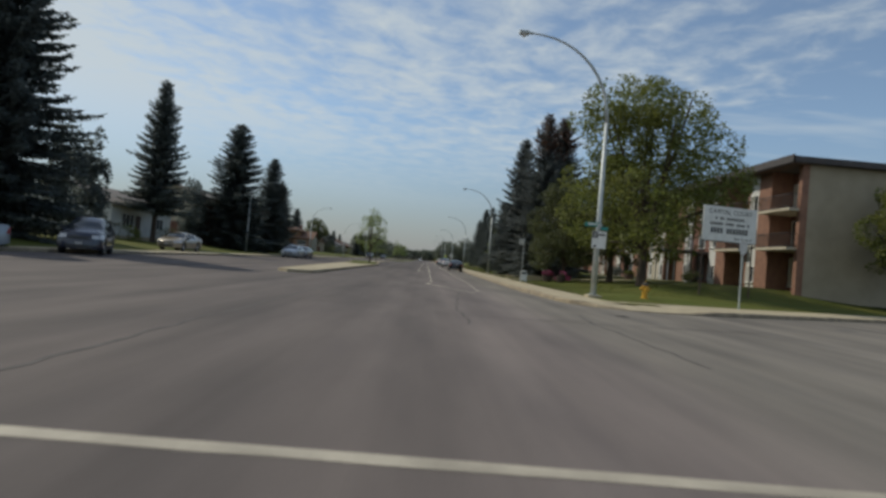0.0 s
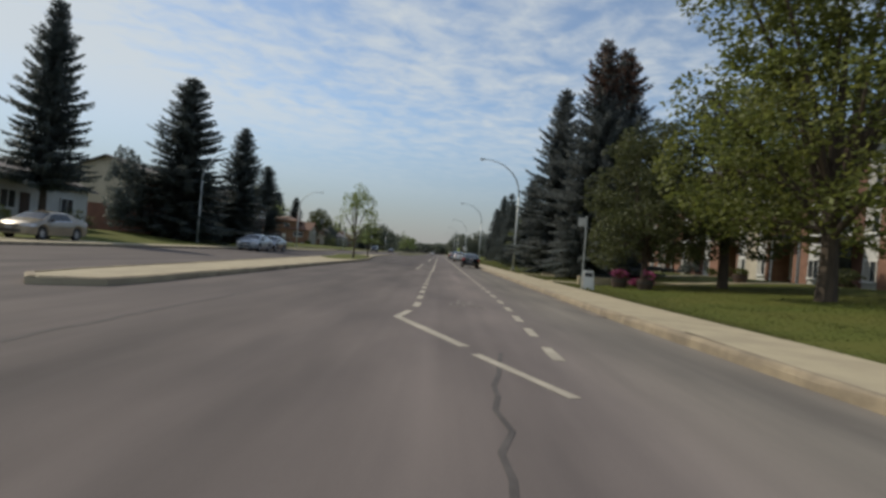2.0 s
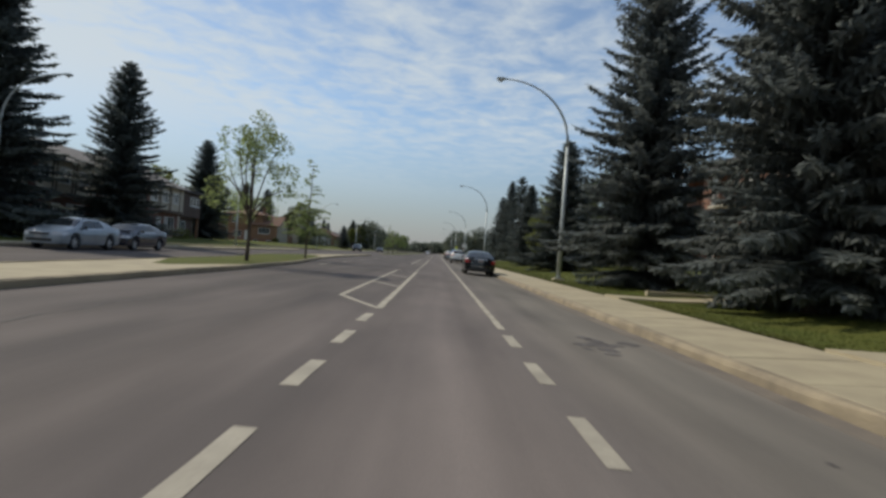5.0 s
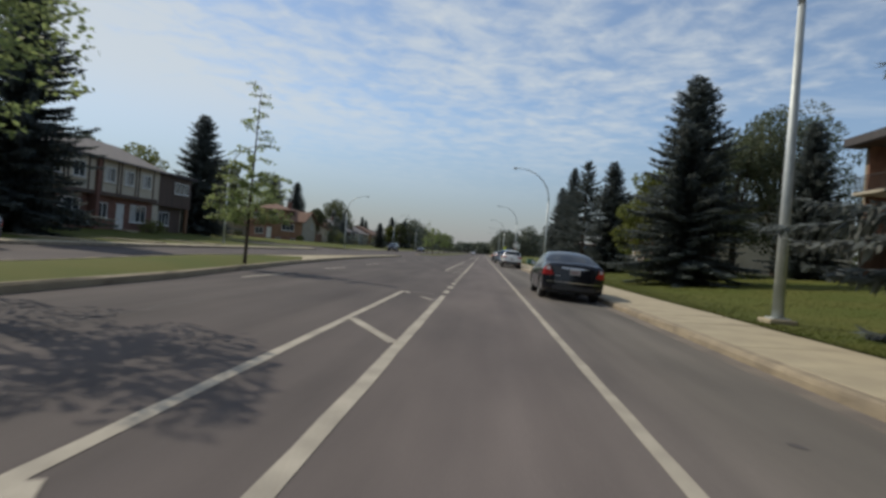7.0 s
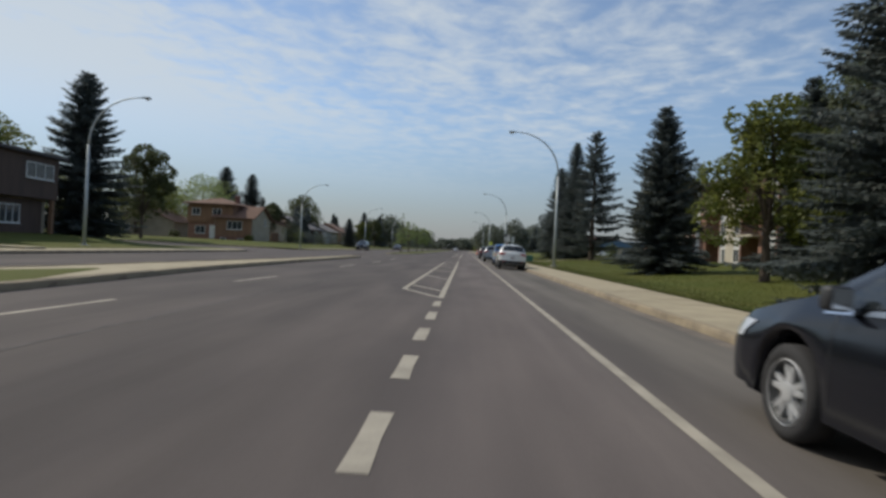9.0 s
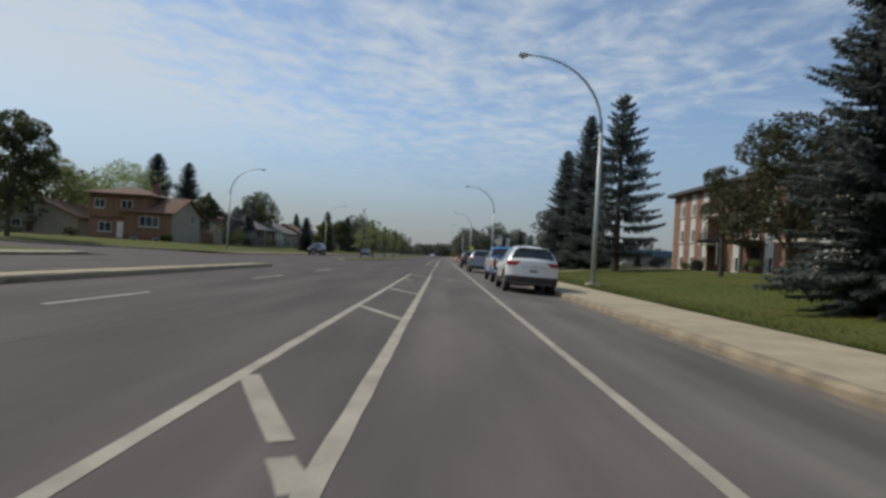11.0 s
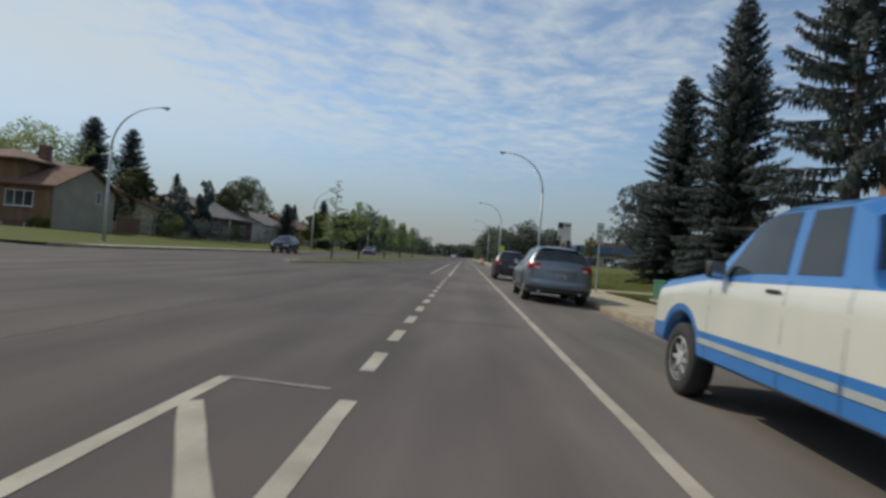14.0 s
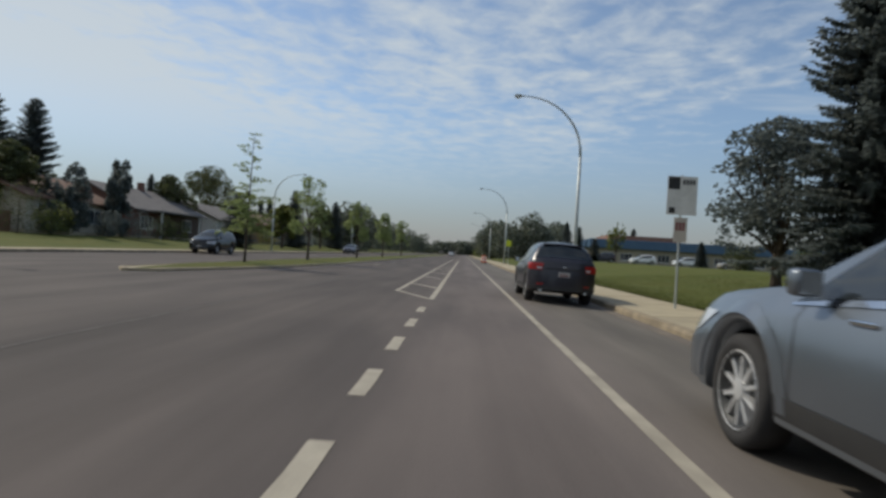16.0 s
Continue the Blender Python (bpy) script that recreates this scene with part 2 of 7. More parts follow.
BRICK = mat("orange_brick", (0.285, 0.155, 0.108), (0.21, 0.112, 0.08), rough=0.9, scale=2.0, fine=14, bump=0.4)
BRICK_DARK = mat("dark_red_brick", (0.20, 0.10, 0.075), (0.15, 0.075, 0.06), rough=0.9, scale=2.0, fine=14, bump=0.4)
STUCCO = mat("beige_stucco", (0.38, 0.33, 0.25), (0.32, 0.28, 0.21), rough=0.95, scale=0.8, fine=50, bump=0.4)
STUCCO_LT = mat("cream_stucco", (0.52, 0.47, 0.38), (0.44, 0.39, 0.31), rough=0.95, scale=0.8, fine=50, bump=0.4)
SIDING = mat("white_siding", (0.62, 0.62, 0.60), (0.54, 0.54, 0.52), rough=0.7, scale=1.0, fine=20, bump=0.1)
ROOF_DK = mat("dark_roof_edge", (0.06, 0.055, 0.058), (0.08, 0.07, 0.07), rough=0.8, scale=2, fine=20, bump=0.3)
SHINGLE = mat("brown_shingles", (0.20, 0.115, 0.08), (0.15, 0.085, 0.06), rough=0.95, scale=2.0, fine=16, bump=0.6)
SHINGLE_G = mat("grey_shingles", (0.19, 0.17, 0.16), (0.14, 0.125, 0.12), rough=0.95, scale=2.0, fine=16, bump=0.6)
WOOD_DK = mat("dark_brown_boards", (0.10, 0.065, 0.05), (0.075, 0.05, 0.04), rough=0.8, scale=2, fine=14, bump=0.3, stretch=(1, 1, 0.2))
WOOD = mat("brown_boards", (0.25, 0.14, 0.08), (0.18, 0.10, 0.06), rough=0.85, scale=2, fine=14, bump=0.3, stretch=(1, 1, 0.2))
FRAME = mat("white_window_frame", (0.72, 0.72, 0.69), (0.64, 0.64, 0.62), rough=0.5, fine=20, bump=0.03)
GLASS = glass_mat("window_glass", (0.035, 0.04, 0.045), 0.05)
CURTAIN = mat("pale_curtain", (0.50, 0.49, 0.46), (0.40, 0.39, 0.37), rough=0.9, scale=3, fine=30, bump=0.1, stretch=(1, 6, 0.3))
RAIL = mat("dark_railing", (0.05, 0.05, 0.055), (0.07, 0.07, 0.07), rough=0.5, fine=20, bump=0.03, metal=0.3)
YELLOW = mat("yellow_enamel", (0.62, 0.34, 0.03), (0.52, 0.28, 0.03), rough=0.5, fine=20, bump=0.05)
PLASTIC_BK = mat("black_plastic", (0.025, 0.025, 0.027), (0.035, 0.035, 0.035), rough=0.55, fine=40, bump=0.05)
RUBBER = mat("tyre_rubber", (0.022, 0.021, 0.022), (0.035, 0.033, 0.033), rough=0.85, fine=40, bump=0.2)
ALLOY = mat("alloy_wheel", (0.62, 0.62, 0.62), (0.52, 0.52, 0.52), rough=0.35, metal=0.35, fine=20, bump=0.02)
CHROME = mat("chrome", (0.65, 0.66, 0.68), (0.55, 0.56, 0.58), rough=0.12, metal=1.0, fine=10, bump=0.0)
CARGLASS = glass_mat("car_glass", (0.02, 0.024, 0.027), 0.03)
TAIL_RED = mat("red_lens", (0.40, 0.012, 0.012), (0.32, 0.010, 0.010), rough=0.3, fine=50, bump=0.05, coat=0.15)
LENS = mat("clear_lens", (0.65, 0.66, 0.68), (0.5, 0.5, 0.52), rough=0.1, fine=40, bump=0.05, coat=0.6)
PLATE = mat("number_plate", (0.45, 0.44, 0.43), (0.38, 0.37, 0.36), rough=0.5, fine=30, bump=0.02)


def car_paint(name, a, rough=0.28, metal=0.0, coat=0.7):
    return mat(name, a, tuple(c * 0.88 for c in a), rough=rough, scale=1.2, fine=200, bump=0.0, metal=metal, coat=coat)


# ---------------------------------------------------------------- building blocks
def part(name, bm, material, parent=None, label="", smooth=False):
    me = bpy.data.meshes.new(name)
    if isinstance(bm, tuple):
        me.from_pydata(bm[0], [], bm[1])
    else:
        bmesh.ops.recalc_face_normals(bm, faces=bm.faces)
        bm.to_mesh(me)
        bm.free()
    me.materials.append(material)
    if smooth:
        me.polygons.foreach_set("use_smooth", [True] * len(me.polygons))
    ob = new(name, me)
    if parent is not None:
        ob.parent = parent
    if label:
        ob["label"] = label
    return ob


def empty(name, m, label="", category="", group="", kind=""):
    ob = new(name)
    ob.matrix_basis = m
    return tagged(ob, label, category, group, kind)


def add_box(bm, lo, hi, m=None, bevel=0.0):
    lo, hi = Vector(lo), Vector(hi)
    g = bmesh.ops.create_cube(bm, size=1.0)
    s = hi - lo
    c = (lo + hi) / 2
    for v in g["verts"]:
        v.co = Vector((v.co.x * s.x, v.co.y * s.y, v.co.z * s.z)) + c
        if m is not None:
            v.co = m @ v.co
    if bevel:
        edges = list({e for v in g["verts"] for e in v.link_edges})
        bmesh.ops.bevel(bm, geom=edges, offset=bevel, segments=2, affect="EDGES", profile=0.5)
    return bm


def box(lo, hi, m=None, bevel=0.0):
    return add_box(bmesh.new(), lo, hi, m, bevel)


def tube(points, radii, sides=10, bm=None, caps=True):
    """A tapered pipe along points."""
    bm = bm or bmesh.new()
    pts = [Vector(p) for p in points]
    rings = []
    for i, p in enumerate(pts):
        d = (pts[min(i + 1, len(pts) - 1)] - pts[max(i - 1, 0)]).normalized()
        a = d.orthogonal().normalized() if abs(d.z) > 0.99 else d.cross(Vector((0, 0, 1))).normalized()
        if abs(d.z) > 0.99:
            a = Vector((1, 0, 0))
        b = d.cross(a).normalized()
        r = radii[i] if isinstance(radii, (list, tuple)) else radii
        rings.append([bm.verts.new(p + (a * math.cos(2 * math.pi * k / sides) + b * math.sin(2 * math.pi * k / sides)) * r) for k in range(sides)])
    for i in range(len(rings) - 1):
        for k in range(sides):
            bm.faces.new((rings[i][k], rings[i][(k + 1) % sides], rings[i + 1][(k + 1) % sides], rings[i + 1][k]))
    if caps:
        bm.faces.new(list(reversed(rings[0])))
        bm.faces.new(rings[-1])
    return bm


def prism(outline, z0, z1, bm=None):
    """An upright prism over a closed outline of (x, y)."""
    bm = bm or bmesh.new()
    lo = [bm.verts.new((x, y, z0)) for x, y in outline]
    hi = [bm.verts.new((x, y, z1)) for x, y in outline]
    n = len(lo)
    for k in range(n):
        bm.faces.new((lo[k], lo[(k + 1) % n], hi[(k + 1) % n], hi[k]))
    bm.faces.new(hi)
    bm.faces.new(list(reversed(lo)))
    return bm


# ---------------------------------------------------------------- ground, road, pavement
KERB_R, WALK_R = 5.15, 7.05          # right kerb face, outer edge of the pavement
LANE_L, LANE_R, BUF_L = 0.60, 2.67, -0.47


def smooth(a, b, v):
    v = min(max((v - a) / (b - a), 0.0), 1.0)
    return v * v * (3 - 2 * v)


def lawn_z(x, y):
    if x > 0:
        edge = smooth(0.5, 9, y - (22.4 + 0.5 * (x - 7)))
        bank = 0.15 * smooth(7.6, 9.6, x) * smooth(1.0, 3.2, y - (20.3 + 0.5 * (x - 7))) * smooth(40, 30, y)
        return 0.138 + bank + edge * (0.35 * smooth(8.5, 14, x) + 0.65 * smooth(12, 22, x) + 0.02 * noise.noise((x * 0.3, y * 0.3, 0)))
    return 0.15 + 0.55 * smooth(-20, -30, x) * (smooth(122.5, 115, y) if y < 134 else smooth(145.5, 153, y)) + 0.02 * noise.noise((x * 0.3, y * 0.3, 0))


def sheet(name, xs, ys, zf, material, label, inside=None):
    bm = bmesh.new()
    grid = [[bm.verts.new((x, y, zf(x, y))) for y in ys] for x in xs]
    for i in range(len(xs) - 1):
        for j in range(len(ys) - 1):
            if inside is None or inside((xs[i] + xs[i + 1]) / 2, (ys[j] + ys[j + 1]) / 2):
                bm.faces.new((grid[i][j], grid[i + 1][j], grid[i + 1][j + 1], grid[i][j + 1]))
    for v in [v for v in bm.verts if not v.link_faces]:
        bm.verts.remove(v)
    return tagged(part(name, bm, material, smooth=True), label, "ground", kind="structure")


def span(a, b, step):
    n = max(1, round((b - a) / step))
    return [a + (b - a) * k / n for k in range(n + 1)]


tagged(part("ground", box((-2500, -400, -0.9), (2500, 3000, -0.4)), FIELD), "dry green and tan far ground reaching the horizon", "ground", kind="structure")

# the carriageways, with both side streets, as one sheet of asphalt
def road_z(x, y):
    """The carriageway falls away towards the right kerb, but lies flat at the crossing."""
    return -0.028 * max(0.0, x - 1.7) * smooth(21, 31, y)


road = bmesh.new()
xs, ys = [-17.1, 1.7, 2.4, 3.2, 4.0, 4.6, KERB_R + 0.02], [-60, 15, 21, 23, 25, 27, 29, 31, 60, 200, 900]
grid = [[road.verts.new((x, y, road_z(x, y))) for y in ys] for x in xs]
for i in range(len(xs) - 1):
    for j in range(len(ys) - 1):
        road.faces.new((grid[i][j], grid[i + 1][j], grid[i + 1][j + 1], grid[i][j + 1]))
add_box(road, (KERB_R + 0.02, -30, -0.052), (120, 30, -0.004))
add_box(road, (-120, -30, -0.052), (-17.1, 22, -0.004))
add_box(road, (-120, 123.5, -0.052), (-17.1, 144.5, -0.004))
add_box(road, (-18.6, 144.5, -0.052), (-17.1, 900, -0.004))
tagged(part("road", road, ASPHALT), "worn grey-brown asphalt road with faint wheel tracks", "road", kind="structure")

# corner outline on the right: kerb of the side street running off to the right
CORNER = [(KERB_R, 27.0), (KERB_R - 0.03, 23.2), (5.15, 21.4), (5.40, 20.3), (6.1, 19.3), (7.1, 18.75), (8.2, 18.75), (9.8, 19.3), (12.0, 20.4), (16.0, 22.6), (26.0, 27.9), (60.0, 45.0)]


def offset_line(line, d):
    out = []
    for i, p in enumerate(line):
        a, b = Vector(line[max(i - 1, 0)]), Vector(line[min(i + 1, len(line) - 1)])
        t = (b - a).normalized()
        out.append((p[0] - t.y * d, p[1] + t.x * d))
    return out


def kerb(name, line, side, z=0.145, width=0.16, label="sandy worn concrete kerb with a rounded edge", seed=1, drop=lambda y: 0.0):
    """A kerb whose face follows line, its body on the given side (+1: left of the line's direction)."""
    rnd = random.Random(seed)
    fine = []
    for a, b in zip(line[:-1], line[1:]):
        n = max(1, int(math.dist(a, b) / 0.8))
        fine += [(a[0] + (b[0] - a[0]) * k / n, a[1] + (b[1] - a[1]) * k / n) for k in range(n)]
    fine.append(line[-1])
    prof = [(0.0, -0.2), (0.01, z * 0.55), (0.03, z * 0.9), (0.06, z), (width, z + 0.003), (width, -0.05)]
    bm = bmesh.new()
    rows = []
    for q, zz in prof:
        jig = 0.014 if 0 < q < width else 0.0
        rows.append([bm.verts.new((x + rnd.uniform(-jig, jig), y, zz - (drop(y) if zz > 0 else 0) + rnd.uniform(-jig, jig) * 0.6)) for x, y in offset_line(fine, side * q)])
    for r0, r1 in zip(rows[:-1], rows[1:]):
        for k in range(len(fine) - 1):
            bm.faces.new((r0[k], r0[k + 1], r1[k + 1], r1[k]))
    return tagged(part(name, bm, KERB), label, "kerb", kind="structure")


kerb("kerb_1", [(KERB_R, 900.0), (KERB_R, 160.0), (KERB_R, 27.0)] + CORNER[1:], 1, seed=2, drop=lambda y: 0.085 * smooth(24, 34, y) + 0.115 * smooth(19.7, 19.0, y))
# gutter strip of pale grit along the kerb
tagged(part("gutter", box((KERB_R - 0.26, 31, road_z(KERB_R - 0.26, 50) - 0.02), (KERB_R + 0.005, 700, road_z(KERB_R - 0.26, 50) + 0.004)), GRIT), "sandy gutter strip beside the kerb", "gutter", kind="structure")

# ---- markings, 4 mm proud of the asphalt
marks = empty("road_marking", pose(0, 0, 0), "cream painted lane lines, broken edges and chevron bars", "road marking", kind="structure")


def strip(a, b, w, material=PAINT, name="line", z=0.004, seed=0):
    """A painted stroke from a to b with slightly ragged edges."""
    rnd = random.Random(seed + int(a[1] * 10))
    a, b = Vector((*a, 0)), Vector((*b, 0))
    d = (b - a)
    n = max(2, int(d.length / 0.5))
    t = d.normalized()
    s = Vector((-t.y, t.x, 0)) * w / 2
    bm = bmesh.new()
    L, R = [], []
    for k in range(n + 1):
        p = a + d * k / n
        for store, e in ((L, p + s * rnd.uniform(0.88, 1.08)), (R, p - s * rnd.uniform(0.88, 1.08))):
            store.append(bm.verts.new((e.x, e.y, road_z(e.x, e.y) + z)))
    for k in range(n):
        bm.faces.new((L[k], R[k], R[k + 1], L[k + 1]))
    return part(name, bm, material, marks)


strip((-12, 3.25), (7.0, 3.15), 0.17, name="stop_line")
# first zigzag
strip((0.46, 28.0), (0.30, 26.85), 0.13)
strip((0.30, 26.85), (1.34, 24.2), 0.16)
strip((1.45, 23.7), (2.2, 21.9), 0.13)
for y in [23.73 + 2.03 * k for k in range(13)]:
    xa, xb = (LANE_R - 0.24 * smooth(33, 22, q) for q in (y, y + 1.0))
    strip((xa, y), (xb, y + 1.0), 0.15, name="dash")
for y in [28.85 + 2.05 * k for k in range(11)]:
    strip((LANE_L - 0.07, y), (LANE_L - 0.05, y + 1.02), 0.15, name="dash")
strip((LANE_R, 49.75), (LANE_R, 160), 0.12, name="solid_line")
strip((LANE_R, 160), (LANE_R, 420), 0.12, name="solid_line")


def buffer_zone(y0, y1, bars, open_end=True):
    strip((LANE_L, y0), (BUF_L, y0 + 2.3), 0.13, name="taper", z=0.0047)
    strip((BUF_L, y0 + 2.3), (BUF_L, y1), 0.125, name="outer_line")
    strip((LANE_L, y0), (LANE_L, y1 - 0.4), 0.14, name="inner_line")
    strip((BUF_L, y1), (LANE_L - 0.2, y1 - 0.12), 0.07, WORN_PAINT, name="end_line", z=0.0054)
    for y in bars:
        strip((BUF_L + 0.07, y), (LANE_L - 0.07, y - 1.85), 0.16, name="chevron_bar", z=0.006)


buffer_zone(51.3, 71.85, [59.65, 65.8])
strip((BUF_L + 0.07, 71.8), (BUF_L + 0.22, 71.4), 0.11, name="chevron_bar", z=0.006)
strip((BUF_L + 0.6, 70.55), (LANE_L - 0.16, 70.0), 0.12, name="chevron_bar", z=0.006)
buffer_zone(86.4, 121.5, [90.35, 102.85, 108.85, 120.75])
# two worn bars with a piece missing
for a, b in (((-0.40, 96.42), (0.31, 94.86)), ((0.37, 94.62), (0.56, 94.2)), ((-0.41, 115.4), (0.0, 114.4)), ((0.38, 113.62), (0.54, 113.25))):
    strip(a, b, 0.16, name="chevron_bar", z=0.006)
buffer_zone(146.9, 230.0, [153.1, 159.1, 165.1, 171.1, 177.1, 183.1])
for y in [72.4 + 2.05 * k for k in range(7)]:
    strip((LANE_L - 0.02, y - 0.15), (LANE_L - 0.02, y + 0.9), 0.16, name="dash")
for y in [122.15 + 1.86 * k + 0.0115 * k * k for k in range(12)]:
    strip((LANE_L - 0.05, y), (LANE_L - 0.05, y + 0.98), 0.15, name="dash")
for y in (71.9, 79.9, 88.0, 100.2, 109.6, 118.6, 172.0, 181.0, 190.0, 199.0):
    strip((-4.75, y), (-4.65, y + 2.9), 0.13, name="lane_dash")


def bicycle_mark(x, y, w, l, material):
    """A painted bicycle: two wheels, frame, bars and saddle, stretched along the lane."""
    bm = bmesh.new()

    level = iter(range(100))

    def q(u, v):
        return Vector((x + u * w, y + v * l, road_z(x + u * w, y) + 0.006))

    def stroke(p, r, t=0.035):
        p, r = q(*p), q(*r)
        d = (r - p).normalized()
        s = Vector((-d.y, d.x, 0)) * t
        up = Vector((0, 0, 0.0006 * (1 + next(level))))
        bm.faces.new([bm.verts.new(v + up) for v in (p + s, p - s, r - s, r + s)])

    for cx in (-0.29, 0.29):
        n = 26
        for k in range(n):
            a0, a1 = 2 * math.pi * k / n, 2 * math.pi * (k + 1) / n
            f = [q(cx + 0.2 * s * math.cos(a), 0.29 + 0.29 * s * math.sin(a)) for s, a in ((0.83, a0), (1.03, a0), (1.03, a1), (0.83, a1))]
            bm.faces.new([bm.verts.new(v) for v in f])
    for a, b in (((-0.29, 0.29), (-0.2, 0.93)), ((-0.2, 0.75), (0.12, 0.75)), ((-0.2, 0.78), (0.02, 0.35)), ((0.02, 0.35), (0.12, 0.8)),
                 ((0.02, 0.35), (0.29, 0.29)), ((0.12, 0.75), (0.29, 0.29)), ((-0.26, 0.95), (-0.12, 0.95)), ((0.05, 0.82), (0.2, 0.82))):
        stroke(a, b)
    return part("bicycle_symbol", bm, material, marks)


bicycle_mark(1.83, 116.15, 1.1, 2.5, WORN_PAINT)
bicycle_mark(1.68, 29.4, 0.85, 2.1, FADED_PAINT)

# sealed cracks and an old trench line
cracks = empty("sealed_crack", pose(0, 0, 0), "dark sealed cracks wandering over the asphalt", "crack", kind="structure")
for k, (pts, w) in enumerate((([(1.12, 10.6), (1.05, 12.3), (1.0, 13.5), (1.33, 19.5), (1.6, 22.6), (1.78, 24.3)], 0.04), ([(-3.0, -2), (-3.1, 60), (-2.9, 130), (-3.2, 220)], 0.05),
                              ([(-9, 15.5), (-4, 13.6), (-1.7, 12.9), (-0.4, 12.6), (1.05, 12.3), (2.3, 12.4), (4.1, 12.8), (9, 14.0)], 0.035), ([(4.35, 15.2), (4.2, 13.8), (4.05, 12.8), (4.1, 10.5), (4.0, 7.0)], 0.04), ([(3.1, 12.9), (3.56, 13.2), (3.9, 13.34), (4.3, 13.55)], 0.025), ([(-1.5, 17.5), (0.3, 18.4), (2.0, 17.6)], 0.025),
                              ([(-8, 128.5), (-2.5, 127.3), (0.4, 126.4), (3.0, 126.9)], 0.05))):
    rnd = random.Random(40 + k)
    fine = []
    for a, b in zip(pts[:-1], pts[1:]):
        n = max(2, int(math.dist(a, b) / 0.4))
        fine += [(a[0] + (b[0] - a[0]) * i / n + rnd.gauss(0, 0.03), a[1] + (b[1] - a[1]) * i / n + rnd.gauss(0, 0.03)) for i in range(n)]
    bm = bmesh.new()
    L = [bm.verts.new((x, y, road_z(x, y) + 0.003)) for x, y in offset_line(fine, w * 0.6)]
    R = [bm.verts.new((x, y, road_z(x, y) + 0.003)) for x, y in offset_line(fine, -w * 0.6)]
    for i in range(len(fine) - 1):
        bm.faces.new((L[i], R[i], R[i + 1], L[i + 1]))
    part("crack", bm, SEAL, cracks)

# oil spots and old wet-looking blotches where cars park
stains = empty("oil_stain", pose(0, 0, 0), "dark oil spots on the parking lane", "stain", kind="structure")
rs = random.Random(91)
spots = [(3.95, 49.75, 0.16), (4.05, 49.5, 0.2), (4.02, 49.1, 0.28), (4.57, 49.5, 0.22), (4.0, 48.65, 0.2), (3.95, 48.3, 0.15), (3.75, 48.95, 0.18), (3.72, 48.6, 0.1), (4.3, 49.2, 0.12)]
spots += [(rs.uniform(3.4, 4.7), rs.uniform(30, 170), rs.uniform(0.03, 0.09)) for _ in range(46)]
for x, y, r in spots:
    bm = bmesh.new()
    vs = []
    for k in range(14):
        a = 6.283 * k / 14
        q = r * (0.75 + 0.5 * noise.noise((x * 3 + math.cos(a), y * 3 + math.sin(a), 0.5)) + rs.uniform(-0.12, 0.12))
        vs.append(bm.verts.new((x + q * math.cos(a), y + 1.15 * q * math.sin(a), road_z(x + q * math.cos(a), y) + 0.0035)))
    bm.faces.new(vs)
    part("spot", bm, OIL, stains)

# ---- medians
def median(name, right, left, grass_from, grass_to, label, lip=0.15):
    """right and left: lines of (x, y) with rising y."""
    m = empty(name, pose(0, 0, 0), label, "median", kind="structure")
    outline = right + list(reversed(left))
    part("body", prism(outline, -0.04, lip - 0.02), CONCRETE, m)
    k = kerb("edge", right, 1, z=lip, seed=5)
    k.parent = m
    del k["category"], k["label"], k["kind"]
    k = kerb("edge", list(reversed(left)), 1, z=lip, seed=6)
    k.parent = m
    del k["category"], k["label"], k["kind"]

    def at(line, y):
        for a, b in zip(line[:-1], line[1:]):
            if a[1] <= y <= b[1]:
                return a[0] + (b[0] - a[0]) * (y - a[1]) / max(b[1] - a[1], 1e-6)
        return line[-1][0]

    if grass_to > grass_from:
        bm = bmesh.new()
        ys = span(grass_from, grass_to, 1.0)
        rows = []
        for y in ys:
            x0, x1 = at(left, y) + 0.17, at(right, y) - 0.17
            pinch = min(1.0, 0.15 + (y - grass_from) / 5, 0.15 + (grass_to - y) / 5)
            c = (x0 + x1) / 2
            rows.append([bm.verts.new((c + (x0 + (x1 - x0) * u - c) * pinch, y, lip - 0.015 + 0.09 * math.sin(math.pi * u) * pinch)) for u in (0, 0.25, 0.5, 0.75, 1)])
        for r0, r1 in zip(rows[:-1], rows[1:]):
            for i in range(4):
                bm.faces.new((r0[i], r0[i + 1], r1[i + 1], r1[i]))
        part("grass", bm, GRASS, m, smooth=True)
    return m


median("median_1", [(-6.1, 27.2), (-5.3, 27.9), (-5.2, 30), (-5.25, 50), (-5.15, 60), (-5.45, 70), (-6.6, 81), (-7.3, 92), (-7.5, 104), (-7.5, 120.8), (-7.9, 121.4)],
       [(-6.3, 27.1), (-6.95, 28.0), (-7.2, 30), (-8.5, 56), (-9.0, 70), (-10.4, 80), (-9.6, 92), (-8.75, 104), (-8.5, 120.6), (-8.1, 121.4)], 58.5, 88.0,
       "concrete median with a grass strip in its wide part")
median("median_2", [(-8.7, 150.2), (-8.1, 150.9), (-7.0, 157), (-6.3, 168), (-6.0, 400)], [(-8.9, 150.2), (-9.6, 151.2), (-10.2, 170), (-10.2, 400)], 150.6, 390,
       "kerbed grass median with young trees", 0.09)

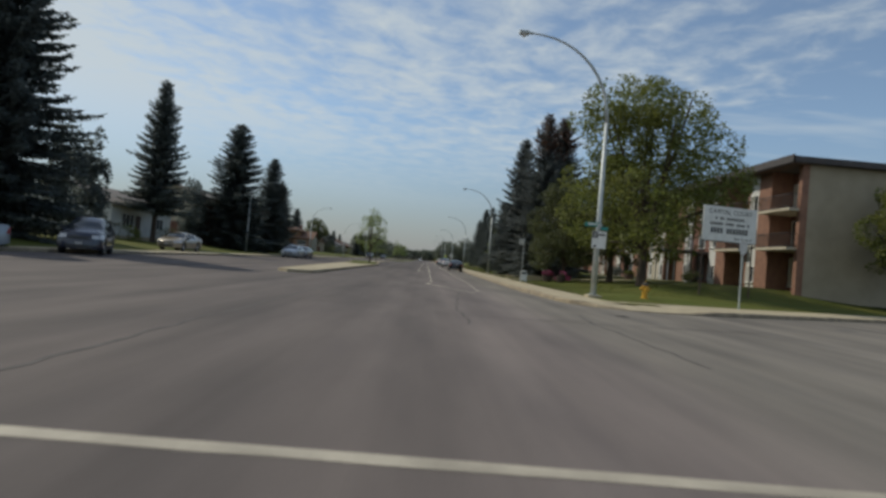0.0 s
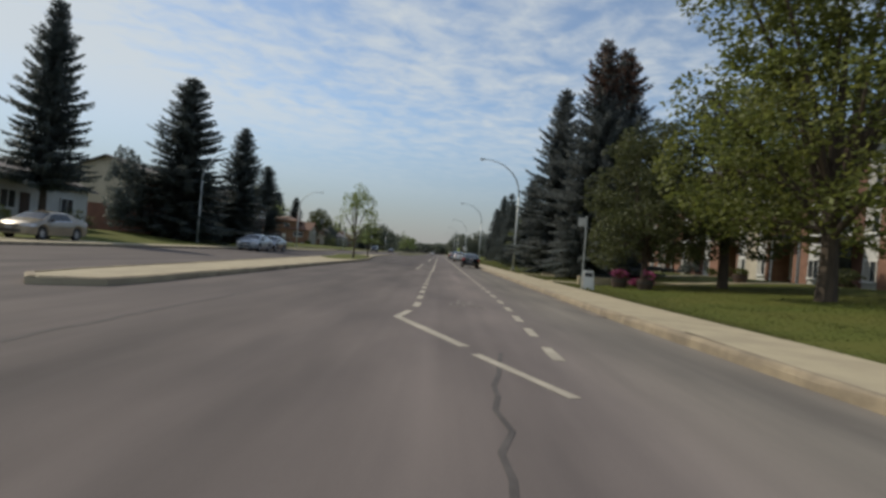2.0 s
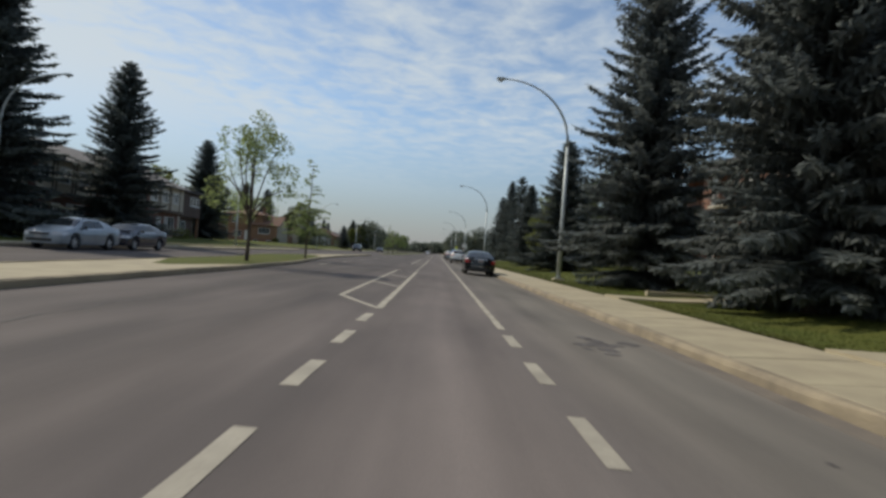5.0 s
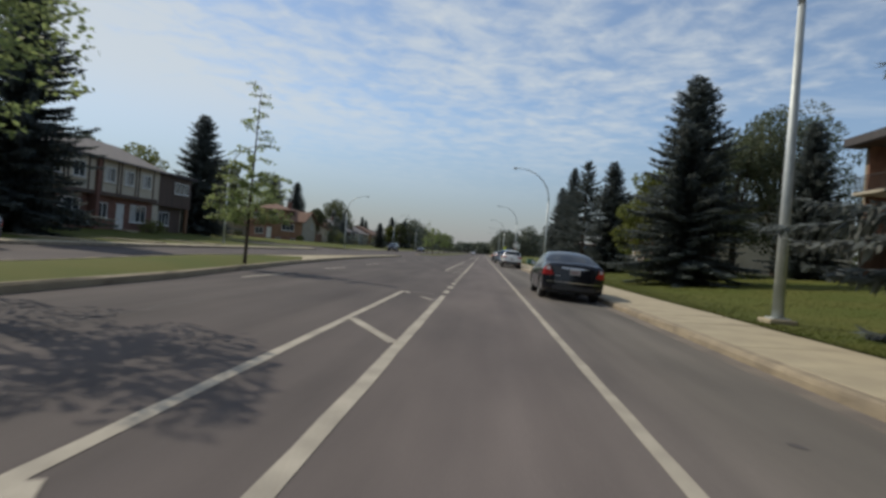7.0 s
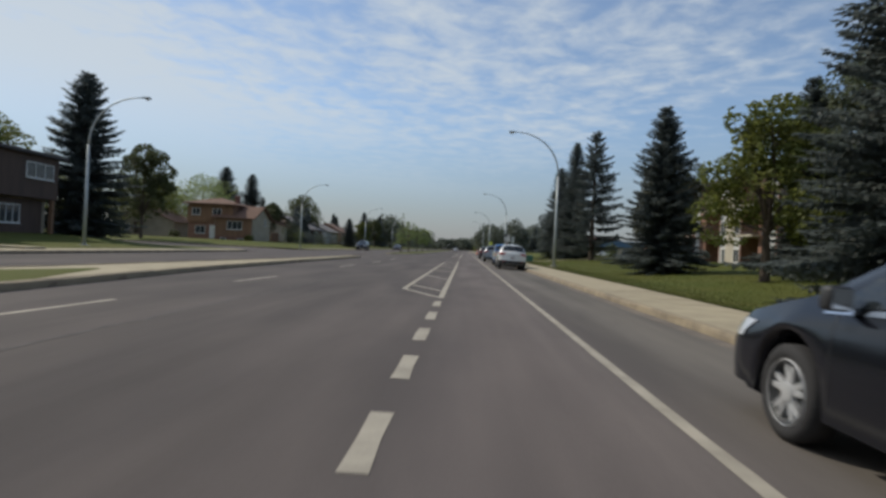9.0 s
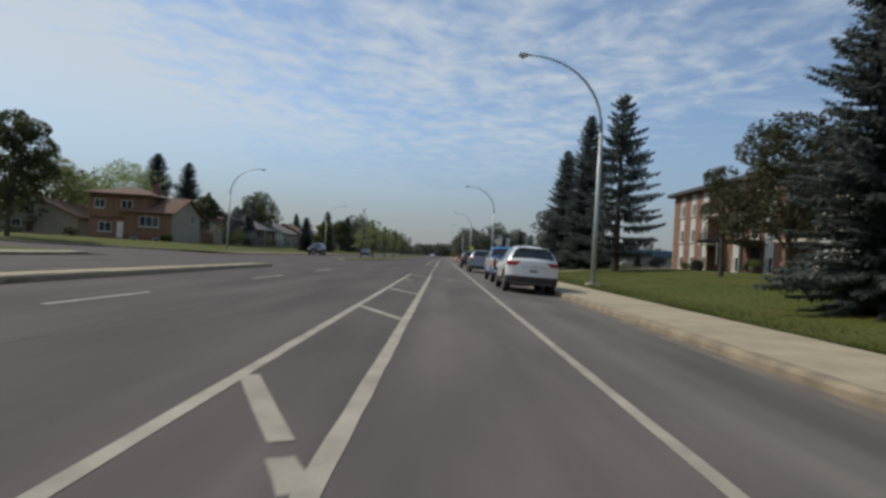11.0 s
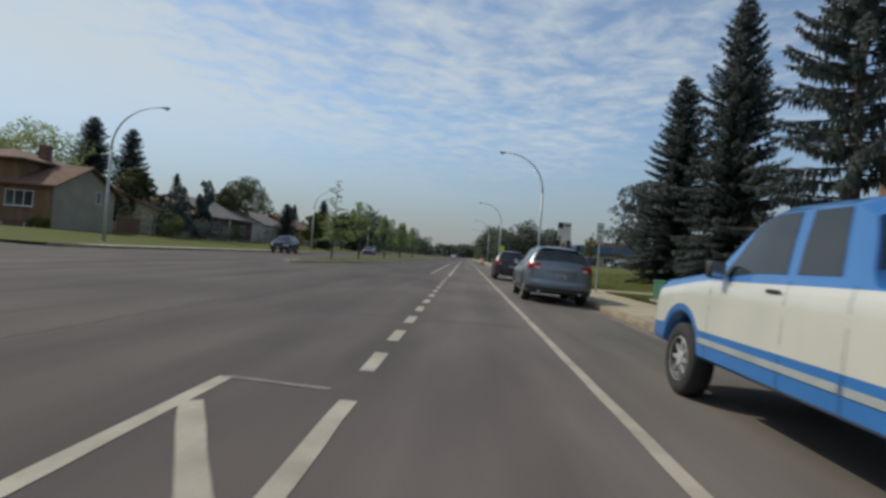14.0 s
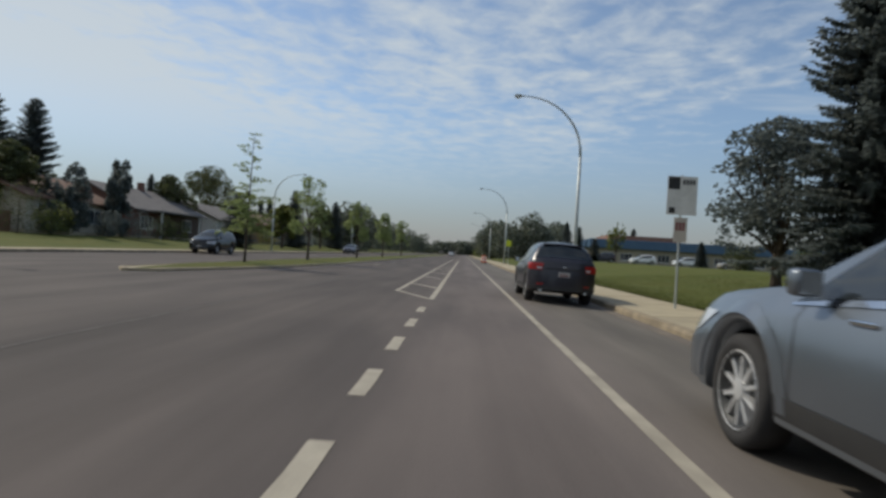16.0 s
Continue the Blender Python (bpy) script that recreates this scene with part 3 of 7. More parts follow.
# ---- lawns and pavements
sheet("lawn_right", [7.05 + v for v in (0, 0.5, 1, 1.5, 2, 3, 4, 5, 6, 7, 8, 10, 12, 14, 16, 20, 30, 60, 140)], span(20, 30, 0.5) + span(30.5, 31.5, 0.5) + span(32, 190, 2.0) + span(200, 420, 20), lawn_z, GRASS,
      "mown green lawn rising gently from the pavement", lambda x, y: y > 20.1 + 0.50 * (x - 7))
sheet("lawn_left_1", [-18.85 - v for v in (0, 0.5, 1, 2, 3, 4, 5, 6, 8, 10, 12, 16, 25, 60, 120)], span(24, 121, 2.0) + [122, 123.2], lawn_z, GRASS, "green front lawns of the houses")
sheet("lawn_left_2", [-20.0 - v for v in (0, 0.5, 1, 2, 3, 4, 5, 6, 8, 10, 12, 16, 25, 60, 120)], [144.7, 145.8] + span(147, 220, 2.0) + span(230, 420, 20), lawn_z, GRASS, "green front lawns of the houses")
kerb("kerb_2", [(-60, 22.5), (-20, 23.0), (-18, 24), (-17.0, 26.5), (-17.0, 119), (-17.6, 122), (-20, 123.3), (-80, 123.3)], 1, seed=8)
kerb("kerb_3", [(-80, 144.6), (-24, 144.6), (-20, 145.4), (-18.4, 148), (-18.4, 600)], 1, seed=9)
tagged(part("pavement_2", prism([(-17.14, 26.6), (-17.14, 119), (-17.7, 122), (-20, 123.2), (-20, 121), (-18.9, 119), (-18.9, 26.6)], -0.05, 0.146), CONCRETE), "pale concrete pavement before the houses", "pavement", kind="structure")
tagged(part("pavement_3", prism([(-18.56, 148), (-18.56, 420), (-20.1, 420), (-20.1, 147)], -0.05, 0.146), CONCRETE), "pale concrete pavement before the houses", "pavement", kind="structure")
# the corner pavement dips to the carriageway where it rounds the bend
bm = bmesh.new()
fine = [CORNER[0]]
for a, b in zip(CORNER[:-1], CORNER[1:]):
    n = max(2, int(math.dist(a, b) / 0.5))
    fine += [(a[0] + (b[0] - a[0]) * k / n, a[1] + (b[1] - a[1]) * k / n) for k in range(1, n + 1)]
rows = []
for u in (0.0, 0.35, 0.7, 1.0):
    wide = [0.14 + (1.79 + 0.55 * smooth(22.5, 20.0, y) * smooth(5.0, 5.6, x) + 0.45 * smooth(5.6, 7, x)) * u for x, y in fine]
    rows.append([bm.verts.new((*offset_line(fine, w)[k], 0.147 - 0.115 * (1 - u) * smooth(19.7, 19.0, fine[k][1]))) for k, w in enumerate(wide)])
skirt = [bm.verts.new((v.co.x, v.co.y, -0.1)) for v in rows[-1]]
for r0, r1 in zip(rows, rows[1:] + [skirt]):
    for k in range(len(fine) - 1):
        bm.faces.new((r0[k], r0[k + 1], r1[k + 1], r1[k]))
tagged(part("pavement_4", bm, CONCRETE), "concrete corner pavement with a dropped ramp", "pavement", kind="structure")
cover = empty("valve_cover", pose(5.8, 15.9, -0.002), "small round iron valve cover set in the asphalt", "cover")
part("collar", tube([(0, 0, -0.03), (0, 0, 0.004)], 0.19, 18), SEAL, cover, "dark asphalt collar")
part("lid", tube([(0, 0, -0.02), (0, 0, 0.010), (0, 0, 0.012)], [0.135, 0.135, 0.12], 18), IRON, cover, "dark iron lid")

# ---------------------------------------------------------------- trees
def spruce_mesh(seed, H, R, sparse=1.0, brown=False, low=0.03, droop=0.35, fine=1.0):
    """Needle sprays of a spruce: tiers of drooping boughs, each hung with small sprays; fine < 1 makes them smaller and more."""
    rnd = random.Random(seed)
    green, tops = ([], []), ([], [])

    def spray(p, d, length, width, store):
        Vs, Fs = store
        i = len(Vs)
        s = d.cross(Vector((rnd.uniform(-0.3, 0.3), rnd.uniform(-0.3, 0.3), 1)))
        s = s.normalized() if s.length > 1e-4 else Vector((1, 0, 0))
        tip = p + d * length
        mid = p + d * length * 0.4
        Vs.extend([p[:], (mid + s * width)[:], tip[:], (mid - s * width + Vector((0, 0, -0.25 * width)))[:]])
        Fs.append((i, i + 1, i + 2, i + 3))

    z = low * H
    while z < H * 0.985:
        f = z / H
        env = (1 - f) ** 0.74
        if f < 0.12:
            env *= 0.75 + 2.1 * f
        env *= rnd.uniform(0.82, 1.1) + 0.1 * math.sin(z * 1.7 + seed)
        n = max(5, int((9 if sparse < 1.2 else 7) - 3 * f))
        a0 = rnd.uniform(0, 6.28)
        for k in range(n):
            a = a0 + 6.283 * k / n + rnd.uniform(-0.25, 0.25)
            L = max(0.2, R * env * rnd.uniform(0.78, 1.2))
            out = Vector((math.cos(a), math.sin(a), 0))
            side = Vector((-out.y, out.x, 0))
            segs = max(2, int(L / (0.2 * sparse * fine)))
            rise = rnd.uniform(0.0, 0.18) + 0.5 * f
            zz = z + rnd.uniform(-0.15, 0.15)
            sway = rnd.uniform(-0.12, 0.12)
            for s in range(1, segs + 1):
                t = s / segs
                p = out * (L * t) + side * (L * sway * t * t) + Vector((0, 0, zz + L * (rise * t - droop * t * t * (1.1 - f) + 0.14 * t ** 4)))
                w = min(0.55, 0.22 + 0.15 * L * (1 - t)) * (0.55 + 0.45 * fine)
                store = tops if (brown and f > 0.72 and rnd.random() < 0.6) else green
                for sgn in (-1, 1):
                    for _ in range(1 if fine > 0.8 else 2):
                        d = (out * rnd.uniform(0.35, 0.95) + side * sgn * rnd.uniform(0.4, 0.95) + Vector((0, 0, rnd.uniform(-0.65, 0.1)))).normalized()
                        spray(p + side * sgn * rnd.uniform(0, 0.12), d, w * rnd.uniform(0.9, 1.6), 0.11 * fine * rnd.uniform(0.8, 1.5), store)
                for _ in range(1 if fine > 0.8 else 2):
                    d = (out * rnd.uniform(0.1, 0.5) + side * rnd.uniform(-0.5, 0.5) + Vector((0, 0, -1))).normalized()
                    spray(p, d, w * rnd.uniform(0.7, 1.4), 0.12 * fine, store)
                if s == segs:
                    for _ in range(3):
                        spray(p, (out + side * rnd.uniform(-0.5, 0.5) + Vector((0, 0, rnd.uniform(-0.1, 0.4)))).normalized(), 0.3, 0.07 * fine, store)
        z += rnd.uniform(0.24, 0.36) * sparse * (1.0 - 0.4 * f)
    for k in range(14):
        a = rnd.uniform(0, 6.28)
        spray(Vector((0, 0, H * (0.955 + 0.035 * k / 14))), Vector((math.cos(a) * 0.5, math.sin(a) * 0.5, 0.8)).normalized(), 0.3, 0.05, tops if brown else green)
    return green, tops


def spruce(seed, H, R, needles, label, sparse=1.0, brown=False, low=0.03, droop=0.35, fine=1.0):
    t = empty("spruce_tree", pose(0, 0, 0), label, "tree", "spruces along the street")
    crown, tops = spruce_mesh(seed, H, R, sparse, brown, low, droop, fine)
    rnd = random.Random(seed)
    pts = [(rnd.uniform(-0.04, 0.04), rnd.uniform(-0.04, 0.04), z * H) for z in (-0.04, 0.02, 0.3, 0.6, 0.97)]
    part("trunk", tube(pts, [0.022 * H, 0.017 * H, 0.012 * H, 0.007 * H, 0.002 * H], 8), BARK, t)
    part("crown", crown, needles, t)
    if tops[0]:
        part("cone_laden_top", tops, SPRUCE_BROWN, t, "brown cone-laden top")
    return t


def put(proto, x, y, H, base=None, wide=1.0, rot=0.0, z=None, label=""):
    s = H / proto["height"]
    m = Matrix.Translation((x, y, lawn_z(x, y) - 0.05 if z is None else z)) @ Matrix.Rotation(rot, 4, "Z") @ Matrix.Diagonal((s * wide * 1.17, s * wide * 1.17, s, 1))
    c = copy_thing(proto, m)
    if label:
        c["label"] = label
    return c


def proto_spruce(*a, **k):
    t = spruce(*a, **k)
    t["height"] = float(a[1])
    return t


def open_spruce(seed, H, R, needles, label):
    """An old spruce with bare gaps between tiers: few long level boughs, each hung with a curtain of needles."""
    rnd = random.Random(seed)
    t = empty("spruce_tree", pose(0, 0, 0), label, "tree", "spruces along the street")
    part("trunk", tube([(0, 0, -0.5), (0.02, 0.0, 0.3), (-0.05, 0.03, H * 0.4), (0.04, 0, H * 0.97)], [0.30, 0.25, 0.17, 0.02], 9), BARK, t)
    V, F = [], []

    def spray(p, d, length, width):
        s = d.cross(Vector((rnd.uniform(-0.4, 0.4), rnd.uniform(-0.4, 0.4), 1)))
        s = s.normalized() if s.length > 1e-4 else Vector((1, 0, 0))
        i = len(V)
        m = p + d * length * 0.4
        V.extend([p[:], (m + s * width)[:], (p + d * length)[:], (m - s * width)[:]])
        F.append((i, i + 1, i + 2, i + 3))

    z, limbs = 0.09 * H, bmesh.new()
    while z < H * 0.97:
        f = z / H
        n = 6 if f < 0.75 else 5
        a0 = rnd.uniform(0, 6.28)
        for k in range(n):
            a = a0 + 6.283 * k / n + rnd.uniform(-0.3, 0.3)
            L = max(0.25, R * (1 - f) ** 0.8 * rnd.uniform(0.6, 1.15))
            out, side = Vector((math.cos(a), math.sin(a), 0)), Vector((-math.sin(a), math.cos(a), 0))
            zz, rise = z + rnd.uniform(-0.2, 0.2), rnd.uniform(-0.02, 0.12) + 0.35 * f * f
            at = lambda u: out * (L * u) + side * (0.1 * L * u * u) + Vector((0, 0, zz + L * (rise * u - 0.16 * u * u * (1 - f) + 0.12 * u ** 5)))
            if L > 1.0:
                tube([at(0), at(0.5), at(0.95)], [0.05, 0.03, 0.01], 5, limbs)
            segs = max(3, int(L / 0.075))
            for q in range(1, segs + 1):
                u = q / segs
                if u < 0.14 and f < 0.7:
                    continue
                p = at(u)
                w = (0.20 + 0.24 * math.sin(min(1.0, u * 1.15) * math.pi)) * (0.75 + 0.25 * L / R)
                for sg in (-1, 1):
                    d = (out * rnd.uniform(0.3, 0.9) + side * sg * rnd.uniform(0.4, 0.9) + Vector((0, 0, rnd.uniform(-0.25, 0.15)))).normalized()
                    spray(p, d, w * rnd.uniform(0.8, 1.5), 0.06)
                for _ in range(2):
                    d = (out * rnd.uniform(-0.1, 0.35) + side * rnd.uniform(-0.35, 0.35) + Vector((0, 0, -1))).normalized()
                    spray(p + side * rnd.uniform(-0.2, 0.2) * w, d, w * rnd.uniform(0.9, 1.7), 0.055)
        z += rnd.uniform(0.62, 0.95) * (1.0 - 0.62 * f)
    part("branchwood", limbs, BARK, t)
    part("crown", (V, F), needles, t)
    t["height"] = float(H)
    return t


spr_blue = proto_spruce(11, 13.0, 3.6, SPRUCE, "full blue-green spruce with boughs down to the lawn", fine=0.55)
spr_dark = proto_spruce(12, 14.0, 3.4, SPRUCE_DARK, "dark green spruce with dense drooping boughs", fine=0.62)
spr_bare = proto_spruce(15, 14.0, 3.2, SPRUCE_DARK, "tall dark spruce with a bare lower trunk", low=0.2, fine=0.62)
spr_brown = proto_spruce(13, 14.0, 3.6, SPRUCE, "tall grey-green spruce with a brown cone-laden top", brown=True, fine=0.55)
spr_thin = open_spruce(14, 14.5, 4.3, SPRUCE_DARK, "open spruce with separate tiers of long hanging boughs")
for n, (pr, x, y, H, wide, z, lab) in enumerate((
        (spr_brown, 13.1, 57.4, 16.2, 0.86, None, ""), (spr_brown, 11.0, 55.0, 16.0, 0.78, None, "slender grey-green spruce crowded by a larger one"),
        (spr_blue, 10.6, 65.7, 15.8, 0.77, None, "tall blue spruce with low sweeping boughs beside a path"),
        (spr_dark, 11.7, 87.0, 10.6, 1.15, None, ""), (spr_dark, 16.5, 100.0, 9.0, 0.9, None, ""), (spr_dark, 20.5, 92.5, 9.4, 0.95, None, "dark spruce standing before a willow"),
        (spr_thin, 15.3, 138.4, 15.1, 0.98, None, ""), (spr_dark, 14.65, 146.4, 14.8, 0.74, None, ""), (spr_dark, 13.7, 151.4, 12.3, 0.88, None, ""), (spr_dark, 11.8, 105.4, 9.2, 1.0, None, ""),
        (spr_bare, -26.5, 56.3, 16.0, 0.80, None, ""), (spr_dark, -24.8, 73.6, 16.0, 1.2, None, ""), (spr_dark, -23.6, 86.0, 14.0, 1.05, None, ""),
        (spr_dark, -31.0, 120.0, 14.0, 1.15, None, ""), (spr_dark, -26.0, 35.0, 19.5, 1.0, None, ""),
        (spr_dark, -29.0, 30.5, 17.0, 0.95, None, ""), (spr_dark, -43.7, 190.7, 13.8, 1.0, None, ""), (spr_dark, -49.5, 191.3, 15.2, 1.15, None, ""), (spr_blue, -24.0, 196.0, 6.2, 1.25, None, "low broad blue spruce on a front lawn"), (spr_dark, -25.5, 222.0, 9.0, 1.0, None, ""), (spr_dark, -26.0, 252.0, 9.8, 1.0, None, ""))):
    put(pr, x, y, H, wide=wide, rot=n * 1.3, z=z, label=lab)


def leaf_cloud(seed, blobs, n, size, flat=0.6):
    """Leaves scattered in the shells of uneven blobs (x, y, z, rx, ry, rz)."""
    rnd = random.Random(seed)
    vol = [b[3] * b[4] * b[5] for b in blobs]
    V, F = [], []
    for _ in range(n):
        b = rnd.choices(blobs, vol)[0]
        while True:
            d = Vector((rnd.uniform(-1, 1), rnd.uniform(-1, 1), rnd.uniform(-1, 1)))
            if 0.05 < d.length <= 1:
                break
        r = d.length ** 0.6
        d.normalize()
        p = Vector((b[0] + d.x * r * b[3], b[1] + d.y * r * b[4], b[2] + d.z * r * b[5]))
        if noise.noise(p * 0.8 + Vector((seed, 0, 0))) + noise.noise(p * 1.9) * 0.8 < -0.10 + 0.25 * (r - 0.7):
            continue
        a = Vector((rnd.uniform(-1, 1), rnd.uniform(-1, 1), rnd.uniform(-flat, flat))).normalized()
        c = a.cross(Vector((rnd.uniform(-1, 1), rnd.uniform(-1, 1), rnd.uniform(-1, 1)))).normalized()
        s = size * rnd.uniform(0.6, 1.4)
        i = len(V)
        V.extend([(p - a * s)[:], (p + c * s * 0.5)[:], (p + a * s)[:], (p - c * s * 0.5)[:]])
        F.append((i, i + 1, i + 2, i + 3))
    return V, F


def leaf_tree(name, seed, H, trunk_r, fork, blobs, n, size, leaf, label, m, limbs=None):
    t = empty(name, m, label, "tree")
    rnd = random.Random(seed)
    part("trunk", tube([(0, 0, -0.2), (0.02, 0.01, fork * 0.5), (0.0, 0.03, fork), (0.05, 0.0, H * 0.75)], [trunk_r * 1.3, trunk_r, trunk_r * 0.85, trunk_r * 0.2], 8), BARK, t)
    for k, b in enumerate(blobs[::2]):
        base = Vector((0, 0, fork * rnd.uniform(0.8, 1.3)))
        tip = Vector((b[0], b[1], b[2]))
        mid = base.lerp(tip, 0.5) + Vector((rnd.uniform(-0.2, 0.2), rnd.uniform(-0.2, 0.2), 0.25))
        part("limb", tube([base, mid, tip, tip + (tip - mid) * 0.12], [trunk_r * 0.5, trunk_r * 0.35, trunk_r * 0.2, trunk_r * 0.06], 6), BARK, t)
    part("crown", leaf_cloud(seed, blobs, n, size), leaf, t)
    t["height"] = float(H)
    return t


def blob_ring(seed, H, R, base, count, flat=0.8):
    """Uneven leaf masses round a trunk, larger low down, with stray sprays beyond them."""
    rnd = random.Random(seed)
    out = [(rnd.uniform(-0.1, 0.1) * R, rnd.uniform(-0.1, 0.1) * R, H - R * 0.45, R * 0.4, R * 0.4, R * 0.5)]
    count = int(count * 1.7)
    for k in range(count):
        a = 2.4 * k + rnd.uniform(-0.4, 0.4)
        f = (k + 0.5) / count
        z = base + (H - base) * (0.08 + 0.8 * f)
        r = R * (0.72 - 0.5 * abs(f - 0.35)) * rnd.uniform(0.55, 1.1)
        q = R * rnd.uniform(0.2, 0.42)
        out.append((math.cos(a) * r, math.sin(a) * r, z, q * rnd.uniform(0.8, 1.3), q * rnd.uniform(0.8, 1.3), q * flat * rnd.uniform(0.7, 1.1)))
    return out


GZ = lawn_z
# big ash before the apartments, and the low dark crab-apple beside it
leaf_tree("ash_tree", 28, 13.0, 0.28, 2.6, blob_ring(28, 13.0, 6.1, 1.4, 24), 66000, 0.105, LEAF, "broad rounded yellow-green tree before the apartment facade",
          pose(13.9, 36.0, GZ(13.9, 36.0)))
leaf_tree("ash_tree", 21, 9.8, 0.22, 2.2, blob_ring(21, 9.8, 4.3, 1.4, 16), 34000, 0.11, LEAF_DARK, "leafy dark green tree with low branches on the lawn",
          pose(14.6, 44.4, GZ(14.6, 44.4)))
leaf_tree("crab_apple_tree", 22, 8.0, 0.17, 1.3, blob_ring(22, 8.0, 3.9, 1.2, 18), 44000, 0.08, LEAF_DARK, "spreading dark green tree with low hanging branches",
          pose(11.2, 45.5, GZ(11.2, 45.5)))
leaf_tree("ash_tree", 23, 8.4, 0.2, 2.0, blob_ring(23, 8.4, 3.4, 2.0, 12), 20000, 0.10, LEAF, "leafy green tree beside the apartment wall", pose(29.6, 33.8, GZ(29.6, 33.8)))
leaf_tree("mayday_tree", 24, 7.5, 0.15, 1.7, blob_ring(24, 7.5, 3.2, 1.8, 16), 34000, 0.08, LEAF_BRONZE, "bushy dark bronze-green tree on the lawn", pose(16.2, 116.6, GZ(16.2, 116.6)))
leaf_tree("mayday_tree", 29, 6.3, 0.13, 2.0, blob_ring(29, 6.3, 2.0, 2.4, 9), 9000, 0.08, LEAF_BRONZE, "open bronze-green tree before the apartment block", pose(17.1, 124.4, GZ(17.1, 124)))
leaf_tree("willow_tree", 25, 12.5, 0.3, 2.6, blob_ring(25, 12.5, 5.6, 2.2, 22), 52000, 0.10, LEAF_WILLOW, "large grey-green willow with open branches", pose(23.0, 101.0, 1.1))
leaf_tree("willow_tree", 41, 10.0, 0.24, 2.2, blob_ring(41, 10.0, 4.2, 1.6, 16), 36000, 0.10, LEAF_WILLOW, "dark leafy tree filling the gap behind spruces", pose(18.8, 98.5, 1.0))
leaf_tree("ash_tree", 26, 7.2, 0.17, 1.8, blob_ring(26, 7.2, 3.1, 1.2, 11), 15000, 0.12, LEAF, "round bright green tree behind the spruces", pose(12.9, 96.5, GZ(12.9, 96)))
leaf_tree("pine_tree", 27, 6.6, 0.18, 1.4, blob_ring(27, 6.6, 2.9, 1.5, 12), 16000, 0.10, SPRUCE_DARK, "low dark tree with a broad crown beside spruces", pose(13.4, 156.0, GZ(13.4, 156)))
for n, (x, y, H, R) in enumerate(((-6.15, 64.3, 6.1, 1.9), (-8.2, 168.0, 5.0, 1.5), (-8.2, 184.0, 5.0, 1.3), (-8.2, 200.0, 5.0, 1.4), (-8.2, 220.0, 5.4, 1.4))):
    leaf_tree("young_tree", 31 + n, H, 0.075, 1.6, blob_ring(31 + n, H, R, 1.5, 12, 1.2), 9000, 0.06, LEAF_YOUNG, "slim young tree with light green leaves in the median", pose(x, y, 0.2))


def wispy_tree(x, y, H, seed, label):
    """A slim conifer-like young tree: a leafy lower part, above it thin level twigs with tufts of leaves."""
    t = empty("young_tree", pose(x, y, 0.2), label, "tree")
    rnd = random.Random(seed)
    part("trunk", tube([(0, 0, -0.2), (0.03, 0, H * 0.4), (0.1, 0.02, H * 0.98)], [0.07, 0.04, 0.008], 8), BARK, t)
    V, F, twigs = [], [], bmesh.new()
    z = 1.2
    while z < H:
        f = (z - 1.2) / (H - 1.2)
        for k in range(4 if f < 0.4 else 2):
            a = rnd.uniform(0, 6.28)
            L = (1.35 - 1.0 * f) * rnd.uniform(0.55, 1.3)
            out = Vector((math.cos(a), math.sin(a), rnd.uniform(0.15, 0.6)))
            base = Vector((0.1 * f, 0, z))
            at = lambda u: base + out * (L * u) - Vector((0, 0, 0.28 * L * u * u))
            tube([at(0), at(0.5), at(1.0)], [0.008, 0.005, 0.003], 4, twigs)
            for q in range(int(L * (70 if f < 0.4 else 46))):
                p = at(rnd.uniform(0.2, 1.0)) + Vector((rnd.gauss(0, 0.05), rnd.gauss(0, 0.05), rnd.gauss(-0.02, 0.04)))
                d = Vector((rnd.uniform(-1, 1), rnd.uniform(-1, 1), rnd.uniform(-0.7, 0.7))).normalized()
                c = d.orthogonal().normalized()
                s, i = rnd.uniform(0.035, 0.075), len(V)
                V.extend([(p - d * s)[:], (p + c * s * 0.5)[:], (p + d * s)[:], (p - c * s * 0.5)[:]])
                F.append((i, i + 1, i + 2, i + 3))
        z += 0.13 + 0.16 * f
    part("branchwood", twigs, BARK, t)
    part("crown", (V, F), LEAF_YOUNG, t)
    return t


wispy_tree(-6.45, 76.0, 6.0, 61, "slim young tree with wispy open top in the median")
wispy_tree(-8.4, 158.5, 5.9, 62, "airy light green young tree on the median tip")
for n, (x, y, H, R, mat_) in enumerate(((-36, 116, 9.0, 4.0, LEAF), (-39, 119, 8.0, 3.4, LEAF), (-57, 176, 11.5, 6.0, LEAF), (-70, 170, 10.0, 6.0, LEAF), (-46, 236, 13.4, 6.4, LEAF_DARK), (-25, 237, 8.0, 3.0, LEAF_DARK), (-26, 268, 9.0, 3.5, LEAF_DARK), (-24, 212, 6.0, 2.4, LEAF), (-34, 176, 7.0, 3.0, LEAF_DARK), (-36, 204, 8.0, 3.2, LEAF_DARK), (-49, 180, 12.0, 8.0, LEAF_YOUNG), (-60, 186, 10.5, 6.0, LEAF),
                                        (-44, 118, 10.5, 4.5, LEAF_DARK), (-42.6, 149.0, 12.6, 4.4, LEAF_DARK), (-33, 44, 5.0, 2.4, LEAF))):
    leaf_tree("broadleaf_tree", 51 + n, H, 0.2, H * 0.25, blob_ring(51 + n, H, R, H * 0.22, 12), 26000 if H > 12.5 else 14000, 0.15, mat_, "leafy broadleaf tree behind the houses", pose(x, y, GZ(x, y)))

